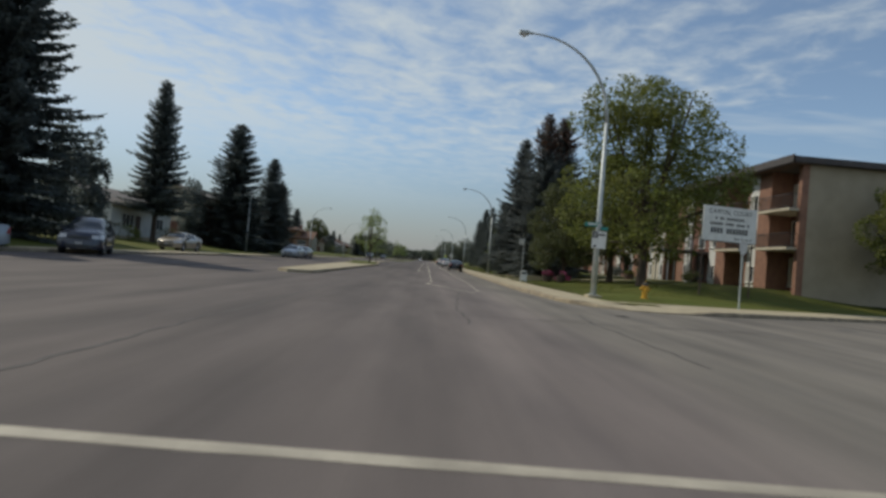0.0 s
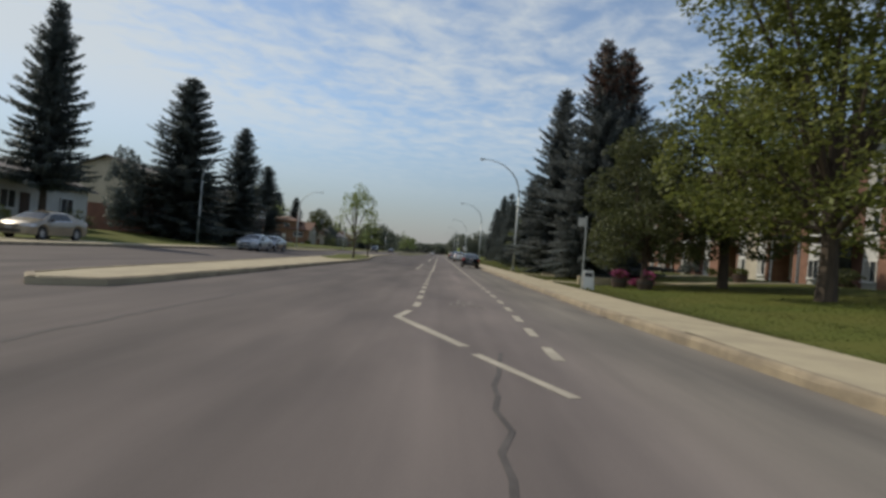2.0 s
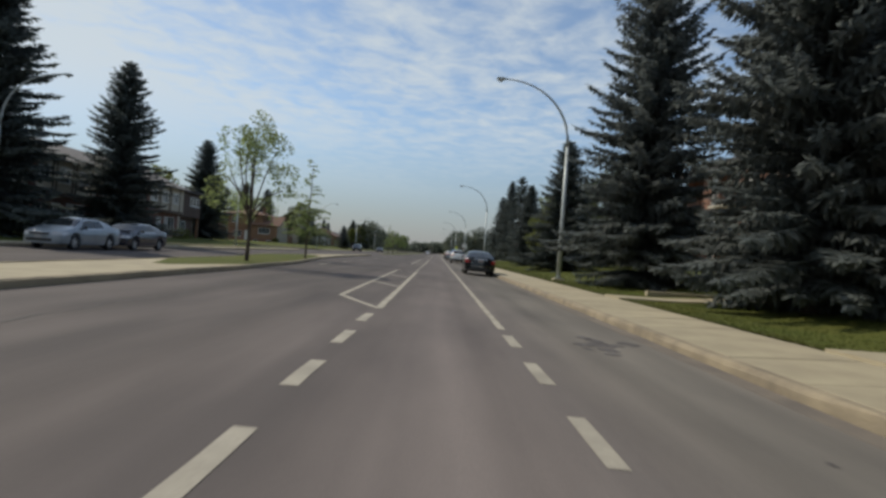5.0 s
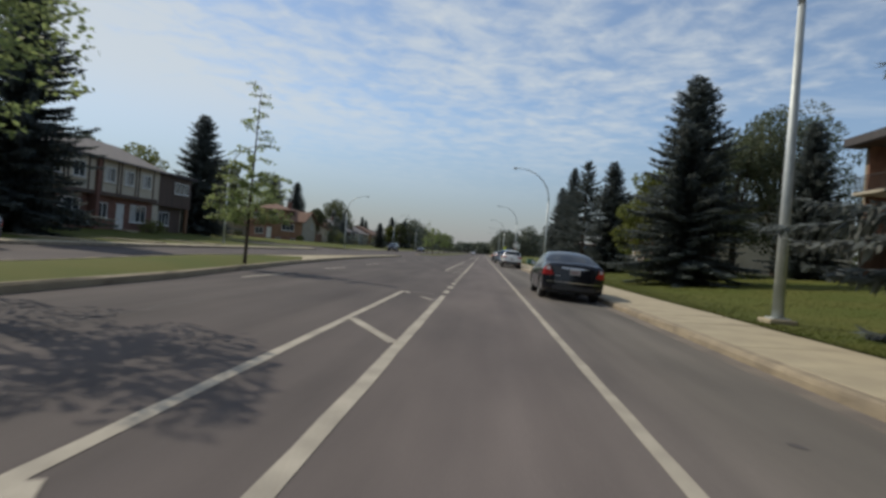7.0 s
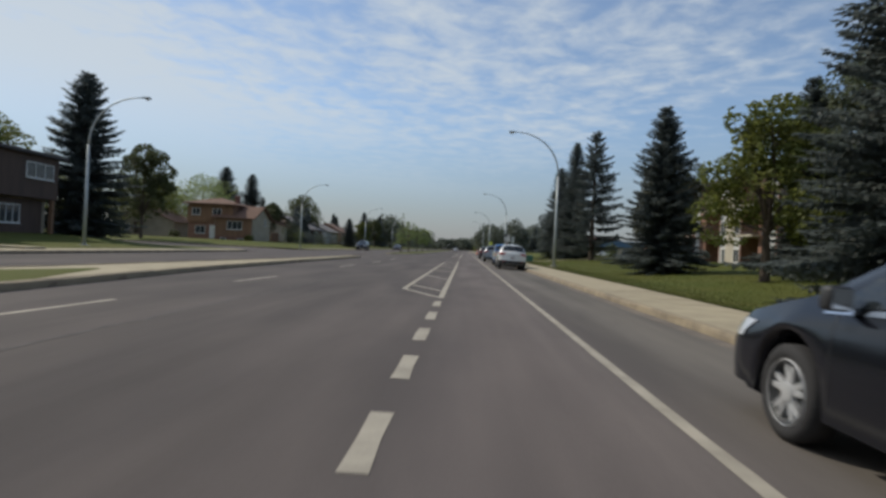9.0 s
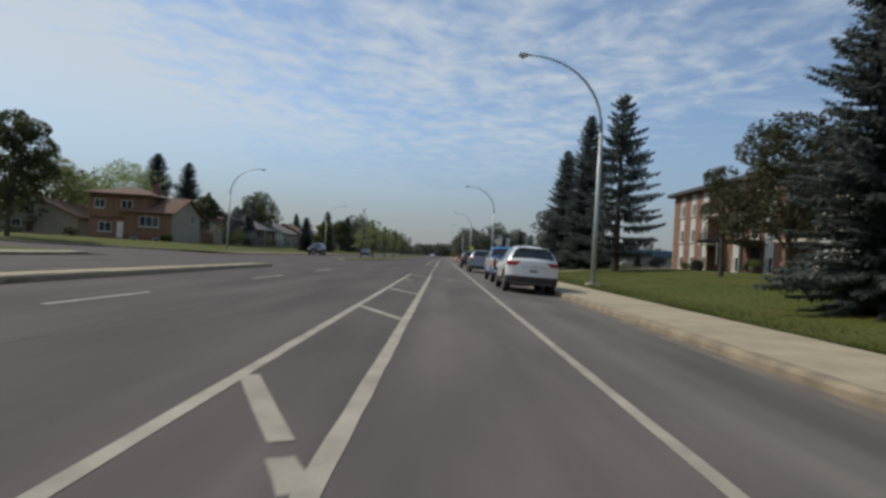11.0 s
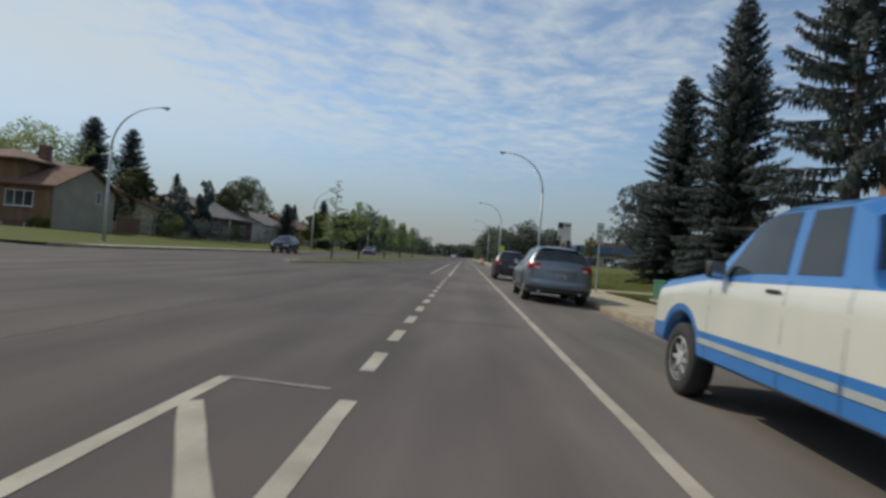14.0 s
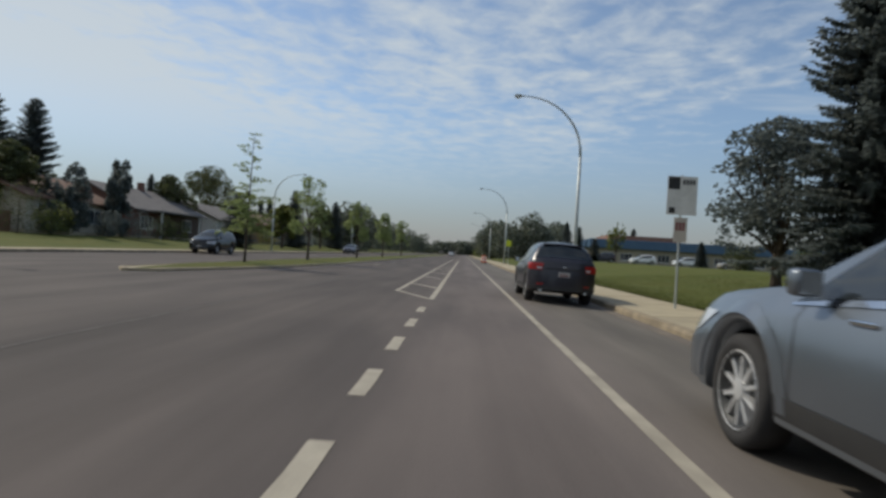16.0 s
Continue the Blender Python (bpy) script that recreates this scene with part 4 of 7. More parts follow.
# ---------------------------------------------------------------- street lamps
def street_lamp(m, reach=3.4, height=10.3, label="tall galvanised street lamp with a long curved arm"):
    """Pole on a square concrete base; the arm bends over and ends in a flat cobra head."""
    t = empty("street_lamp", m, label, "street lamp", "street lamps")
    part("foundation", box((-0.3, -0.3, -0.3), (0.3, 0.3, 0.08), bevel=0.03), CONCRETE, t)
    part("base_plate", box((-0.19, -0.19, 0.08), (0.19, 0.19, 0.11)), GALV, t)
    part("pole", tube([(0, 0, 0.1), (0, 0, 3), (0, 0, 7.0)], [0.125, 0.105, 0.08], 12), GALV, t, smooth=True)
    pts, rad = [], []
    for k in range(11):
        u = k / 10
        a = u * radians(83)
        pts.append((-reach * (1 - math.cos(a)) * 1.0, 0, 6.95 + (height - 6.95) * math.sin(a) ** 0.92))
        rad.append(0.08 - 0.045 * u)
    pts.append((-reach - 0.1, 0, height + 0.02))
    rad.append(0.035)
    part("arm", tube(pts, rad, 10), GALV, t, smooth=True)
    h = bmesh.new()
    for x0, x1, w, zt, zb in ((0, 0.2, 0.06, 0.05, 0.03), (0.2, 0.62, 0.15, 0.07, 0.06)):
        add_box(h, (-reach - x1, -w, height - zb), (-reach - x0, w, height + zt), bevel=0.025)
    head = part("lamp_head", h, GALV, t)
    part("refractor", tube([(-reach - 0.42, 0, height - 0.06), (-reach - 0.42, 0, height - 0.15)], [0.12, 0.08], 12), LENS, head)
    return t


lamp = street_lamp(pose(7.33, 23.95, 0.15) @ Matrix.Diagonal((1, 1, 1.06, 1)))
for x, y in ((7.85, 70.0), (7.85, 117.0), (7.5, 165.7), (6.9, 212.0), (6.9, 259.0), (6.9, 306.0)):
    copy_thing(lamp, pose(x, y, 0.15) @ Matrix.Diagonal((0.96, 0.96, 0.975 / 1.06, 1)))
for x, y in ((-22.2, 71.6), (-21.6, 106.8), (-22.0, 153.0), (-21.0, 199.0), (-21.0, 246.0)):
    copy_thing(lamp, pose(x, y, 0.15, 0, 0, 180) @ Matrix.Diagonal((0.9, 0.9, 0.87 / 1.06, 1)))


def discard(proto):
    for o in (*proto.children_recursive, proto):
        bpy.data.objects.remove(o)


# ---------------------------------------------------------------- vehicles
def lerp_table(table, y):
    if y <= table[0][0]:
        return table[0][1]
    for (a, va), (b, vb) in zip(table[:-1], table[1:]):
        if y <= b:
            u = (y - a) / (b - a)
            u = u * u * (3 - 2 * u) * 0.35 + u * 0.65
            return va + (vb - va) * u
    return table[-1][1]


class Shell:
    """The skin of a car: rings across it along its length, y from the rear bumper forwards; x to the right."""

    def __init__(self, L, W, top, belt, sill, axles, wheel_r, roof=0.74, arch=0.07, ends=0.88, front_round=0.5, rear_round=0.22, bow=0.24, bow_front=0.26, shoulder=0.962):
        self.L, self.W, self.top, self.belt, self.sill, self.axles, self.wr = L, W, top, belt, sill, axles, wheel_r
        self.roof, self.arch, self.ends, self.fr, self.rr = roof, arch, ends, front_round, rear_round
        self.bow, self.bow_front, self.shoulder = bow, bow_front, shoulder

    def bend(self, x, y):
        """How far the rear corners are drawn forwards and the front ones back."""
        q = min(1.0, abs(x) / (self.W / 2)) ** 3
        return q * (self.bow * max(0.0, 1 - y / 0.62) ** 1.5 - self.bow_front * max(0.0, 1 - (self.L - y) / 0.62) ** 1.5)

    def half(self, y, z):
        """Half the width at height z."""
        r = self.ring(y)[1:10]
        for a, b in zip(r[:-1], r[1:]):
            if a.z <= z <= b.z:
                return a.x + (b.x - a.x) * (z - a.z) / max(b.z - a.z, 1e-6)
        return r[0].x if z < r[0].z else r[-1].x

    def end(self, x, z, front=False):
        """The tail's (or nose's) face: bumper proud, the rest gently bowed."""
        y = self.L if front else 0.0
        X = max(self.half(y, z), 0.05)
        top = lerp_table(self.top, y)
        bump = 0.035 + 0.045 * (1 - smooth(0.58, 0.70, z))
        bump *= smooth(0.0, 0.12, top - z + 0.02) * (1 - min(1.0, abs(x) / X) ** 4)
        return Vector((x, y + self.bend(x, y) + (bump if front else -bump), z))

    def end_patch(self, x0, x1, z0, z1, flank=None, front=False, sides=(1, -1), off=0.008, n=8, m=4, thick=0.0):
        """A piece on the tail or nose; x0, x1 and flank (its reach along the side) may be (at z0, at z1)."""
        pair = lambda v: v if isinstance(v, tuple) else (v, v)
        x0, x1, fl = pair(x0), pair(x1), pair(flank or 0.0)
        bm = bmesh.new()
        d = 1 if front else -1
        for s in sides:
            g = []
            for j in range(m + 1):
                v = j / m
                z = z0 + (z1 - z0) * v
                X = self.half(self.L if front else 0.0, z)
                a, b, f = x0[0] + (x0[1] - x0[0]) * v, x1[0] + (x1[1] - x1[0]) * v, fl[0] + (fl[1] - fl[0]) * v
                b = X if flank else min(b, X)
                row = []
                for i in range(n + 1):
                    x = a + (b - a) * i / n
                    p = self.end(x, z, front)
                    o = off * (1 - (i / n) * (0.3 if flank else 0))
                    row.append(bm.verts.new(((p.x + (0.6 * off * (i / n) if flank else 0)) * s, p.y + d * o, z)))
                if flank:
                    for i in range(1, 6):
                        yy = f * i / 5
                        yy = self.L - yy if front else yy
                        xx = self.half(yy, z)
                        row.append(bm.verts.new(((xx + off) * s, yy + self.bend(xx, yy), z)))
                g.append(row)
            for ra, rb in zip(g[:-1], g[1:]):
                for i in range(len(ra) - 1):
                    bm.faces.new((ra[i], ra[i + 1], rb[i + 1], rb[i]))
        return bm

    def plan(self, y):
        a = max(0.0, 1 - y / self.rr)
        b = max(0.0, 1 - (self.L - y) / self.fr)
        return 1 - (1 - self.ends) * (a ** 2.2) - (1 - self.ends) * 1.5 * (b ** 2.2)

    def under(self, y):
        z = self.sill
        for ya in self.axles:
            r = self.wr + self.arch
            d = abs(y - ya)
            if d < r:
                z = max(z, self.wr * 0.97 + math.sqrt(r * r - d * d))
        if y < 0.5:
            z = max(z, self.sill + 0.10 * (1 - y / 0.5))
        if y > self.L - 0.5:
            z = max(z, self.sill + 0.03)
        return z

    def ring(self, y):
        zt, zb, zu = lerp_table(self.top, y), lerp_table(self.belt, y), self.under(y)
        w = self.W / 2 * self.plan(y)
        g = min(max((zt - zb) / 0.5, 0.0), 1.0)
        if zt < zb + 0.04:
            zb = zt - 0.04
        wt = w * (0.95 - (0.95 - self.roof) * g)
        crown = 0.02 + 0.025 * g
        pts = [(0, zu), (w * 0.90, zu), (w * 0.975, zu + 0.03), (w * 0.995, max(zu + 0.05, 0.42)), (w, max(zu + 0.08, 0.60)),
               (w * 0.99, max(zu + 0.10, zb - 0.07)), (w * self.shoulder, max(zu + 0.115, zb)),
               ((w * (self.shoulder - 0.012) + wt) / 2 + 0.012 * g, zb + (zt - zb) * 0.5), (wt + 0.01, zt - 0.02 - 0.05 * g), (wt * 0.86, zt - 0.008), (wt * 0.5, zt + crown * 0.6), (0, zt + crown)]
        return [Vector((x, y + self.bend(x, y), z)) for x, z in pts]

    def at(self, y, u, side=1):
        r = self.ring(y)
        i = min(int(u), len(r) - 2)
        p = r[i].lerp(r[i + 1], u - i)
        return Vector((p.x * side, p.y, p.z))

    def normal(self, y, u, side=1):
        a = self.at(min(y + 0.02, self.L), u, side) - self.at(max(y - 0.02, 0), u, side)
        b = self.at(y, min(u + 0.05, 10.98), side) - self.at(y, max(u - 0.05, 0.02), side)
        n = a.cross(b)
        n = n.normalized() if n.length > 1e-9 else Vector((side, 0, 0))
        c = self.at(y, u, side) - Vector((0, y, 0.7))
        return n if n.dot(c) > 0 else -n

    def body(self, u0=0.0, u1=11.0, y0=0.0, y1=None, step=0.055, cap=True, grow=0.0):
        y1 = y1 or self.L
        n = max(2, int((y1 - y0) / step))
        ys = [y0 + (y1 - y0) * k / n for k in range(n + 1)]
        us = sorted({u0, u1, *[k for k in range(12) if u0 < k < u1]})
        bm = bmesh.new()
        rows = []
        for y in ys:
            right = [self.at(y, u) for u in us]
            left = [Vector((-p.x, p.y, p.z)) for p in reversed(right)]
            full = right + (left[1:] if us[-1] >= 11 else left)
            if us[0] <= 0:
                full = full[:-1] if us[-1] >= 11 else full
            if grow:
                full = [Vector((p.x * (1 + grow), p.y, p.z)) for p in full]
            rows.append([bm.verts.new(p) for p in full])
        closed = us[0] <= 0
        m = len(rows[0])
        for a, b in zip(rows[:-1], rows[1:]):
            for k in range(m if closed else m - 1):
                try:
                    bm.faces.new((a[k], a[(k + 1) % m], b[(k + 1) % m], b[k]))
                except ValueError:
                    pass
        if cap and closed:
            for front in (False, True):
                ring = self.ring(self.L if front else 0.0)
                g = []
                for u in [u for u in us if 1 <= u <= 9]:
                    i = min(int(u), 10)
                    p = ring[i].lerp(ring[i + 1], u - i)
                    g.append([bm.verts.new(self.end(p.x * k / 8, p.z, front) + Vector((0, 0, 0.03 * (1 - (k / 8) ** 2) if u == 9 else 0))) for k in range(-8, 9)])
                for ra, rb in zip(g[:-1], g[1:]):
                    for k in range(16):
                        bm.faces.new((ra[k], ra[k + 1], rb[k + 1], rb[k]))
        bmesh.ops.remove_doubles(bm, verts=bm.verts, dist=0.0005)
        return bm

    def patch(self, ya, yb, u0, u1, sides=(1, -1), off=0.006, n=8, m=4, bm=None, yc=None, yd=None):
        """A skin piece from ya..yb at u0 to yc..yd at u1."""
        yc, yd = ya if yc is None else yc, yb if yd is None else yd
        bm = bm or bmesh.new()
        for s in sides:
            g = []
            for j in range(m + 1):
                v = j / m
                u = u0 + (u1 - u0) * v
                row = []
                for i in range(n + 1):
                    y = (ya + (yc - ya) * v) + ((yb + (yd - yb) * v) - (ya + (yc - ya) * v)) * i / n
                    row.append(bm.verts.new(self.at(y, u, s) + self.normal(y, u, s) * off))
                g.append(row)
            for j in range(m):
                for i in range(n):
                    bm.faces.new((g[j][i], g[j][i + 1], g[j + 1][i + 1], g[j + 1][i]))
        return bm

    def across(self, ya, yb, u0, off=0.006, n=6, m=8, inset=0.0):
        """A pane over the car's middle, from side to side, such as a rear window; u0 is its outer edge."""
        bm = bmesh.new()
        g = []
        for i in range(n + 1):
            y = ya + (yb - ya) * i / n
            row = []
            for j in range(-m, m + 1):
                u = 11 - abs(j) / m * (11 - u0)
                s = 1 if j >= 0 else -1
                row.append(bm.verts.new(self.at(y, u, s) + self.normal(y, u, s) * off))
            g.append(row)
        for i in range(n):
            for j in range(2 * m):
                bm.faces.new((g[i][j], g[i + 1][j], g[i + 1][j + 1], g[i][j + 1]))
        bmesh.ops.remove_doubles(bm, verts=bm.verts, dist=0.0005)
        return bm


def skin(name, bm, material, parent, label=""):
    ob = part(name, bm, material, parent, label, smooth=True)
    ob.data.set_sharp_from_angle(angle=radians(42))
    return ob


def lathe(profile, bm=None, sides=28, c=(0, 0, 0)):
    """Turned round the x axis through c; profile: (x, radius)."""
    bm = bm or bmesh.new()
    rows = [[bm.verts.new((c[0] + x, c[1] + r * math.cos(6.28319 * k / sides), c[2] + r * math.sin(6.28319 * k / sides))) for k in range(sides)] for x, r in profile]
    for a, b in zip(rows[:-1], rows[1:]):
        for k in range(sides):
            bm.faces.new((a[k], a[(k + 1) % sides], b[(k + 1) % sides], b[k]))
    return bm


def wheel(car, x, y, r, width, side, spokes, rim_r, metal=ALLOY, dish=0.03):
    """side: -1 for the car's left. The wheel's face looks outwards."""
    w = new("wheel")
    w.parent = car
    w.matrix_basis = Matrix.Translation((x, y, r)) @ Matrix.Diagonal((side, 1, 1, 1))
    h = width / 2
    part("tyre", lathe([(-h * 0.7, rim_r), (-h, rim_r + 0.03), (-h, r - 0.04), (-h * 0.75, r), (h * 0.75, r), (h, r - 0.04), (h * 1.02, rim_r + 0.03), (h * 0.8, rim_r)]), RUBBER, w, smooth=True)
    bm = lathe([(h * 0.86, rim_r + 0.005), (h * 0.95, rim_r - 0.005), (h * 0.9, rim_r - 0.025), (-h * 0.3, rim_r - 0.05), (-h * 0.3, 0.02)])
    rim = part("rim", bm, PLASTIC_BK if spokes else metal, w, smooth=True)
    bm = lathe([(h * 0.86, rim_r + 0.006), (h * 0.97, rim_r - 0.002), (h * 0.9, rim_r - 0.016)])
    for k in range(spokes):
        m = Matrix.Rotation(6.28319 * k / spokes, 4, "X")
        for v in (-1, 1) if spokes == 5 else (0,):
            add_box(bm, (h * 0.45, -0.011 - 0.05 / spokes, 0.04), (h * (0.80 - dish), 0.011 + 0.05 / spokes, rim_r - 0.008), m @ Matrix.Rotation(v * 0.2, 4, "X"), bevel=0.006)
    lathe([(h * 0.45, 0.075), (h * 0.86, 0.065), (h * 0.9, 0.03), (h * 0.9, 0.001)], bm, 16)
    part("spokes", bm, metal, w)
    return w


def lettered_plate(car, x, y, z, w=0.30, h=0.15):
    p = part("number_plate", box((x - w / 2, y - 0.012, z - h / 2), (x + w / 2, y + 0.01, z + h / 2), bevel=0.004), PLATE, car)
    bm = bmesh.new()
    for k in range(6):
        x0 = x - w * 0.36 + k * w * 0.125
        add_box(bm, (x0, y - 0.015, z - h * 0.22), (x0 + w * 0.075, y - 0.0125, z + h * 0.18))
    part("plate_bars", bm, mat_dark_red, p)
    return p


mat_dark_red = mat("plate_ink", (0.22, 0.05, 0.05), (0.18, 0.04, 0.04), rough=0.6, fine=20, bump=0.0)


def common(car, S, paint, glass_spans, rear_glass, front_glass, seams, handles, wheels_spec, mirror_y, mirror_z, surround=True, gu=(6.25, 7.95), housing=None):
    """Under-body, glazing, seams, handles, mirrors and wheels that all cars share."""
    part("underbody", box((-S.W * 0.42, 0.25, S.sill + 0.02), (S.W * 0.42, S.L - 0.3, 0.60)), PLASTIC_BK, car)
    for a, b, c, d in glass_spans:
        for s, side_name in ((1, "r"), (-1, "l")):
            skin("side_window", S.patch(a, b, gu[0], gu[1], (s,), 0.006, 10, 5, yc=c, yd=d), CARGLASS, car, "dark tinted side window")
    for s in (1, -1) if surround else ():
        lo, hi = glass_spans[0], glass_spans[-1]
        skin("pillar_trim", S.patch(lo[0], hi[1], gu[0], gu[1], (s,), 0.003, 24, 5, yc=lo[2], yd=hi[3]), PLASTIC_BK, car, "black window surround")
    skin("rear_window", S.across(rear_glass[0], rear_glass[1], rear_glass[2]), CARGLASS, car, "dark tinted rear window")
    skin("windscreen", S.across(front_glass[0], front_glass[1], front_glass[2]), CARGLASS, car)
    for y in seams:
        for s in (1, -1):
            skin("door_seam", S.patch(y - 0.004, y + 0.004, 2.6, 6.1, (s,), 0.003, 1, 10), PLASTIC_BK, car)
    for y, mt in handles:
        for s in (1, -1):
            p = S.at(y, 5.25, s)
            part("door_handle", box((p.x - 0.012 + 0.012 * s, y - 0.09, p.z - 0.014), (p.x + 0.012 + 0.022 * s, y + 0.09, p.z + 0.014), bevel=0.008), mt, car)
    for s in (1, -1):
        p = S.at(mirror_y, 6.1, s)
        lo, hi = sorted((p.x + 0.02 * s, p.x + 0.175 * s))
        mb = part("wing_mirror", box((lo, mirror_y - 0.05, mirror_z - 0.01), (hi, mirror_y + 0.06, mirror_z + 0.14), bevel=0.03), housing or PLASTIC_BK, car, smooth=True)
        part("mirror_glass", box((lo + 0.02, mirror_y - 0.056, mirror_z + 0.005), (hi - 0.02, mirror_y - 0.051, mirror_z + 0.125)), CHROME, mb)
    r, width, spokes, rim_r, metal = wheels_spec
    for y in S.axles:
        for s in (1, -1):
            wheel(car, s * (S.W / 2 - width / 2 - 0.015), y, r, width, s, spokes, rim_r, metal)


def lamps(car, S, x_in, z0, z1, flank, inset=None, front=False, label="red tail lamp", lens=None):
    """A lamp round each corner of the tail or nose; inset: a paler lens within it (x from, x to, z from, z to)."""
    for s in (1, -1):
        t = skin("headlamp" if front else "tail_lamp", S.end_patch(x_in, 2.0, z0, z1, flank, front, (s,), 0.012, 8, 5), lens or (LENS if front else TAIL_RED), car, label)
        if inset:
            skin("inner_lens", S.end_patch(*inset, None, front, (s,), 0.017, 6, 3), LENS, t, "clear lens")


def nose(car, S, k=1.0):
    """Headlamps, grille, intake and plate of a car that is seen from the front."""
    lamps(car, S, (0.52, 0.48), 0.64 * k, 0.78 * k, (0.42, 0.62), None, True, "clear headlamp")
    skin("grille", S.end_patch(-0.42, 0.42, 0.60 * k, 0.72 * k, None, True, (1,), 0.012, 10, 3), PLASTIC_BK, car)
    skin("air_intake", S.end_patch(-0.55, 0.55, 0.34, 0.46, None, True, (1,), 0.012, 10, 3), PLASTIC_BK, car)
    part("front_plate", box((-0.15, S.L + 0.085, 0.48), (0.15, S.L + 0.10, 0.60)), PLATE, car)


def sedan(m, paint, label, group="parked cars", detail=True):
    S = Shell(4.84, 1.83, [(0, 1.01), (0.05, 1.08), (0.14, 1.11), (0.62, 1.13), (1.30, 1.38), (1.75, 1.455), (2.5, 1.46), (3.0, 1.385), (3.72, 1.03), (4.45, 0.88), (4.75, 0.76), (4.84, 0.70)],
              [(0, 0.96), (0.6, 1.02), (2.5, 0.95), (3.7, 0.90), (4.84, 0.66)], 0.22, (1.04, 3.77), 0.335, ends=0.95, bow=0.2, roof=0.70, shoulder=0.95)
    c = empty("sedan", m, label, "car", group)
    skin("body", S.body(), paint, c)
    common(c, S, paint, [(1.55, 2.30, 1.75, 2.27), (2.36, 3.42, 2.33, 2.95)], (0.74, 1.48, 8.7), (2.9, 3.68, 8.6), (1.38, 2.33, 3.3), ((1.62, paint), (2.55, paint)), (0.335, 0.22, 5, 0.225, ALLOY), 3.2, 0.96)
    lamps(c, S, (0.60, 0.73), 0.74, 0.995, (0.17, 0.03), ((0.71, 0.745), (0.84, 0.82), 0.905, 0.988))
    skin("chrome_strip", S.end_patch(-0.40, 0.40, 0.965, 1.0, None, False, (1,), 0.014, 10, 2), CHROME, c, "chrome strip over the plate")
    lettered_plate(c, 0, -0.05, 0.875)
    skin("bumper_strip", S.end_patch(-0.80, 0.80, 0.555, 0.575, None, False, (1,), 0.008, 14, 1), CHROME, c, "thin bright line along the bumper")
    skin("bumper_insert", S.end_patch(-0.62, 0.62, 0.33, 0.45, None, False, (1,), 0.006, 12, 2), PLASTIC_BK, c)
    for s in (1, -1):
        skin("window_trim", S.patch(1.5, 3.45, 6.05, 6.2, (s,), 0.007, 14, 1), CHROME, c, "bright trim under the side windows")
    part("badge", box((-0.56, -0.036, 0.735), (-0.42, -0.02, 0.755)), GALV, c)
    nose(c, S)
    return c


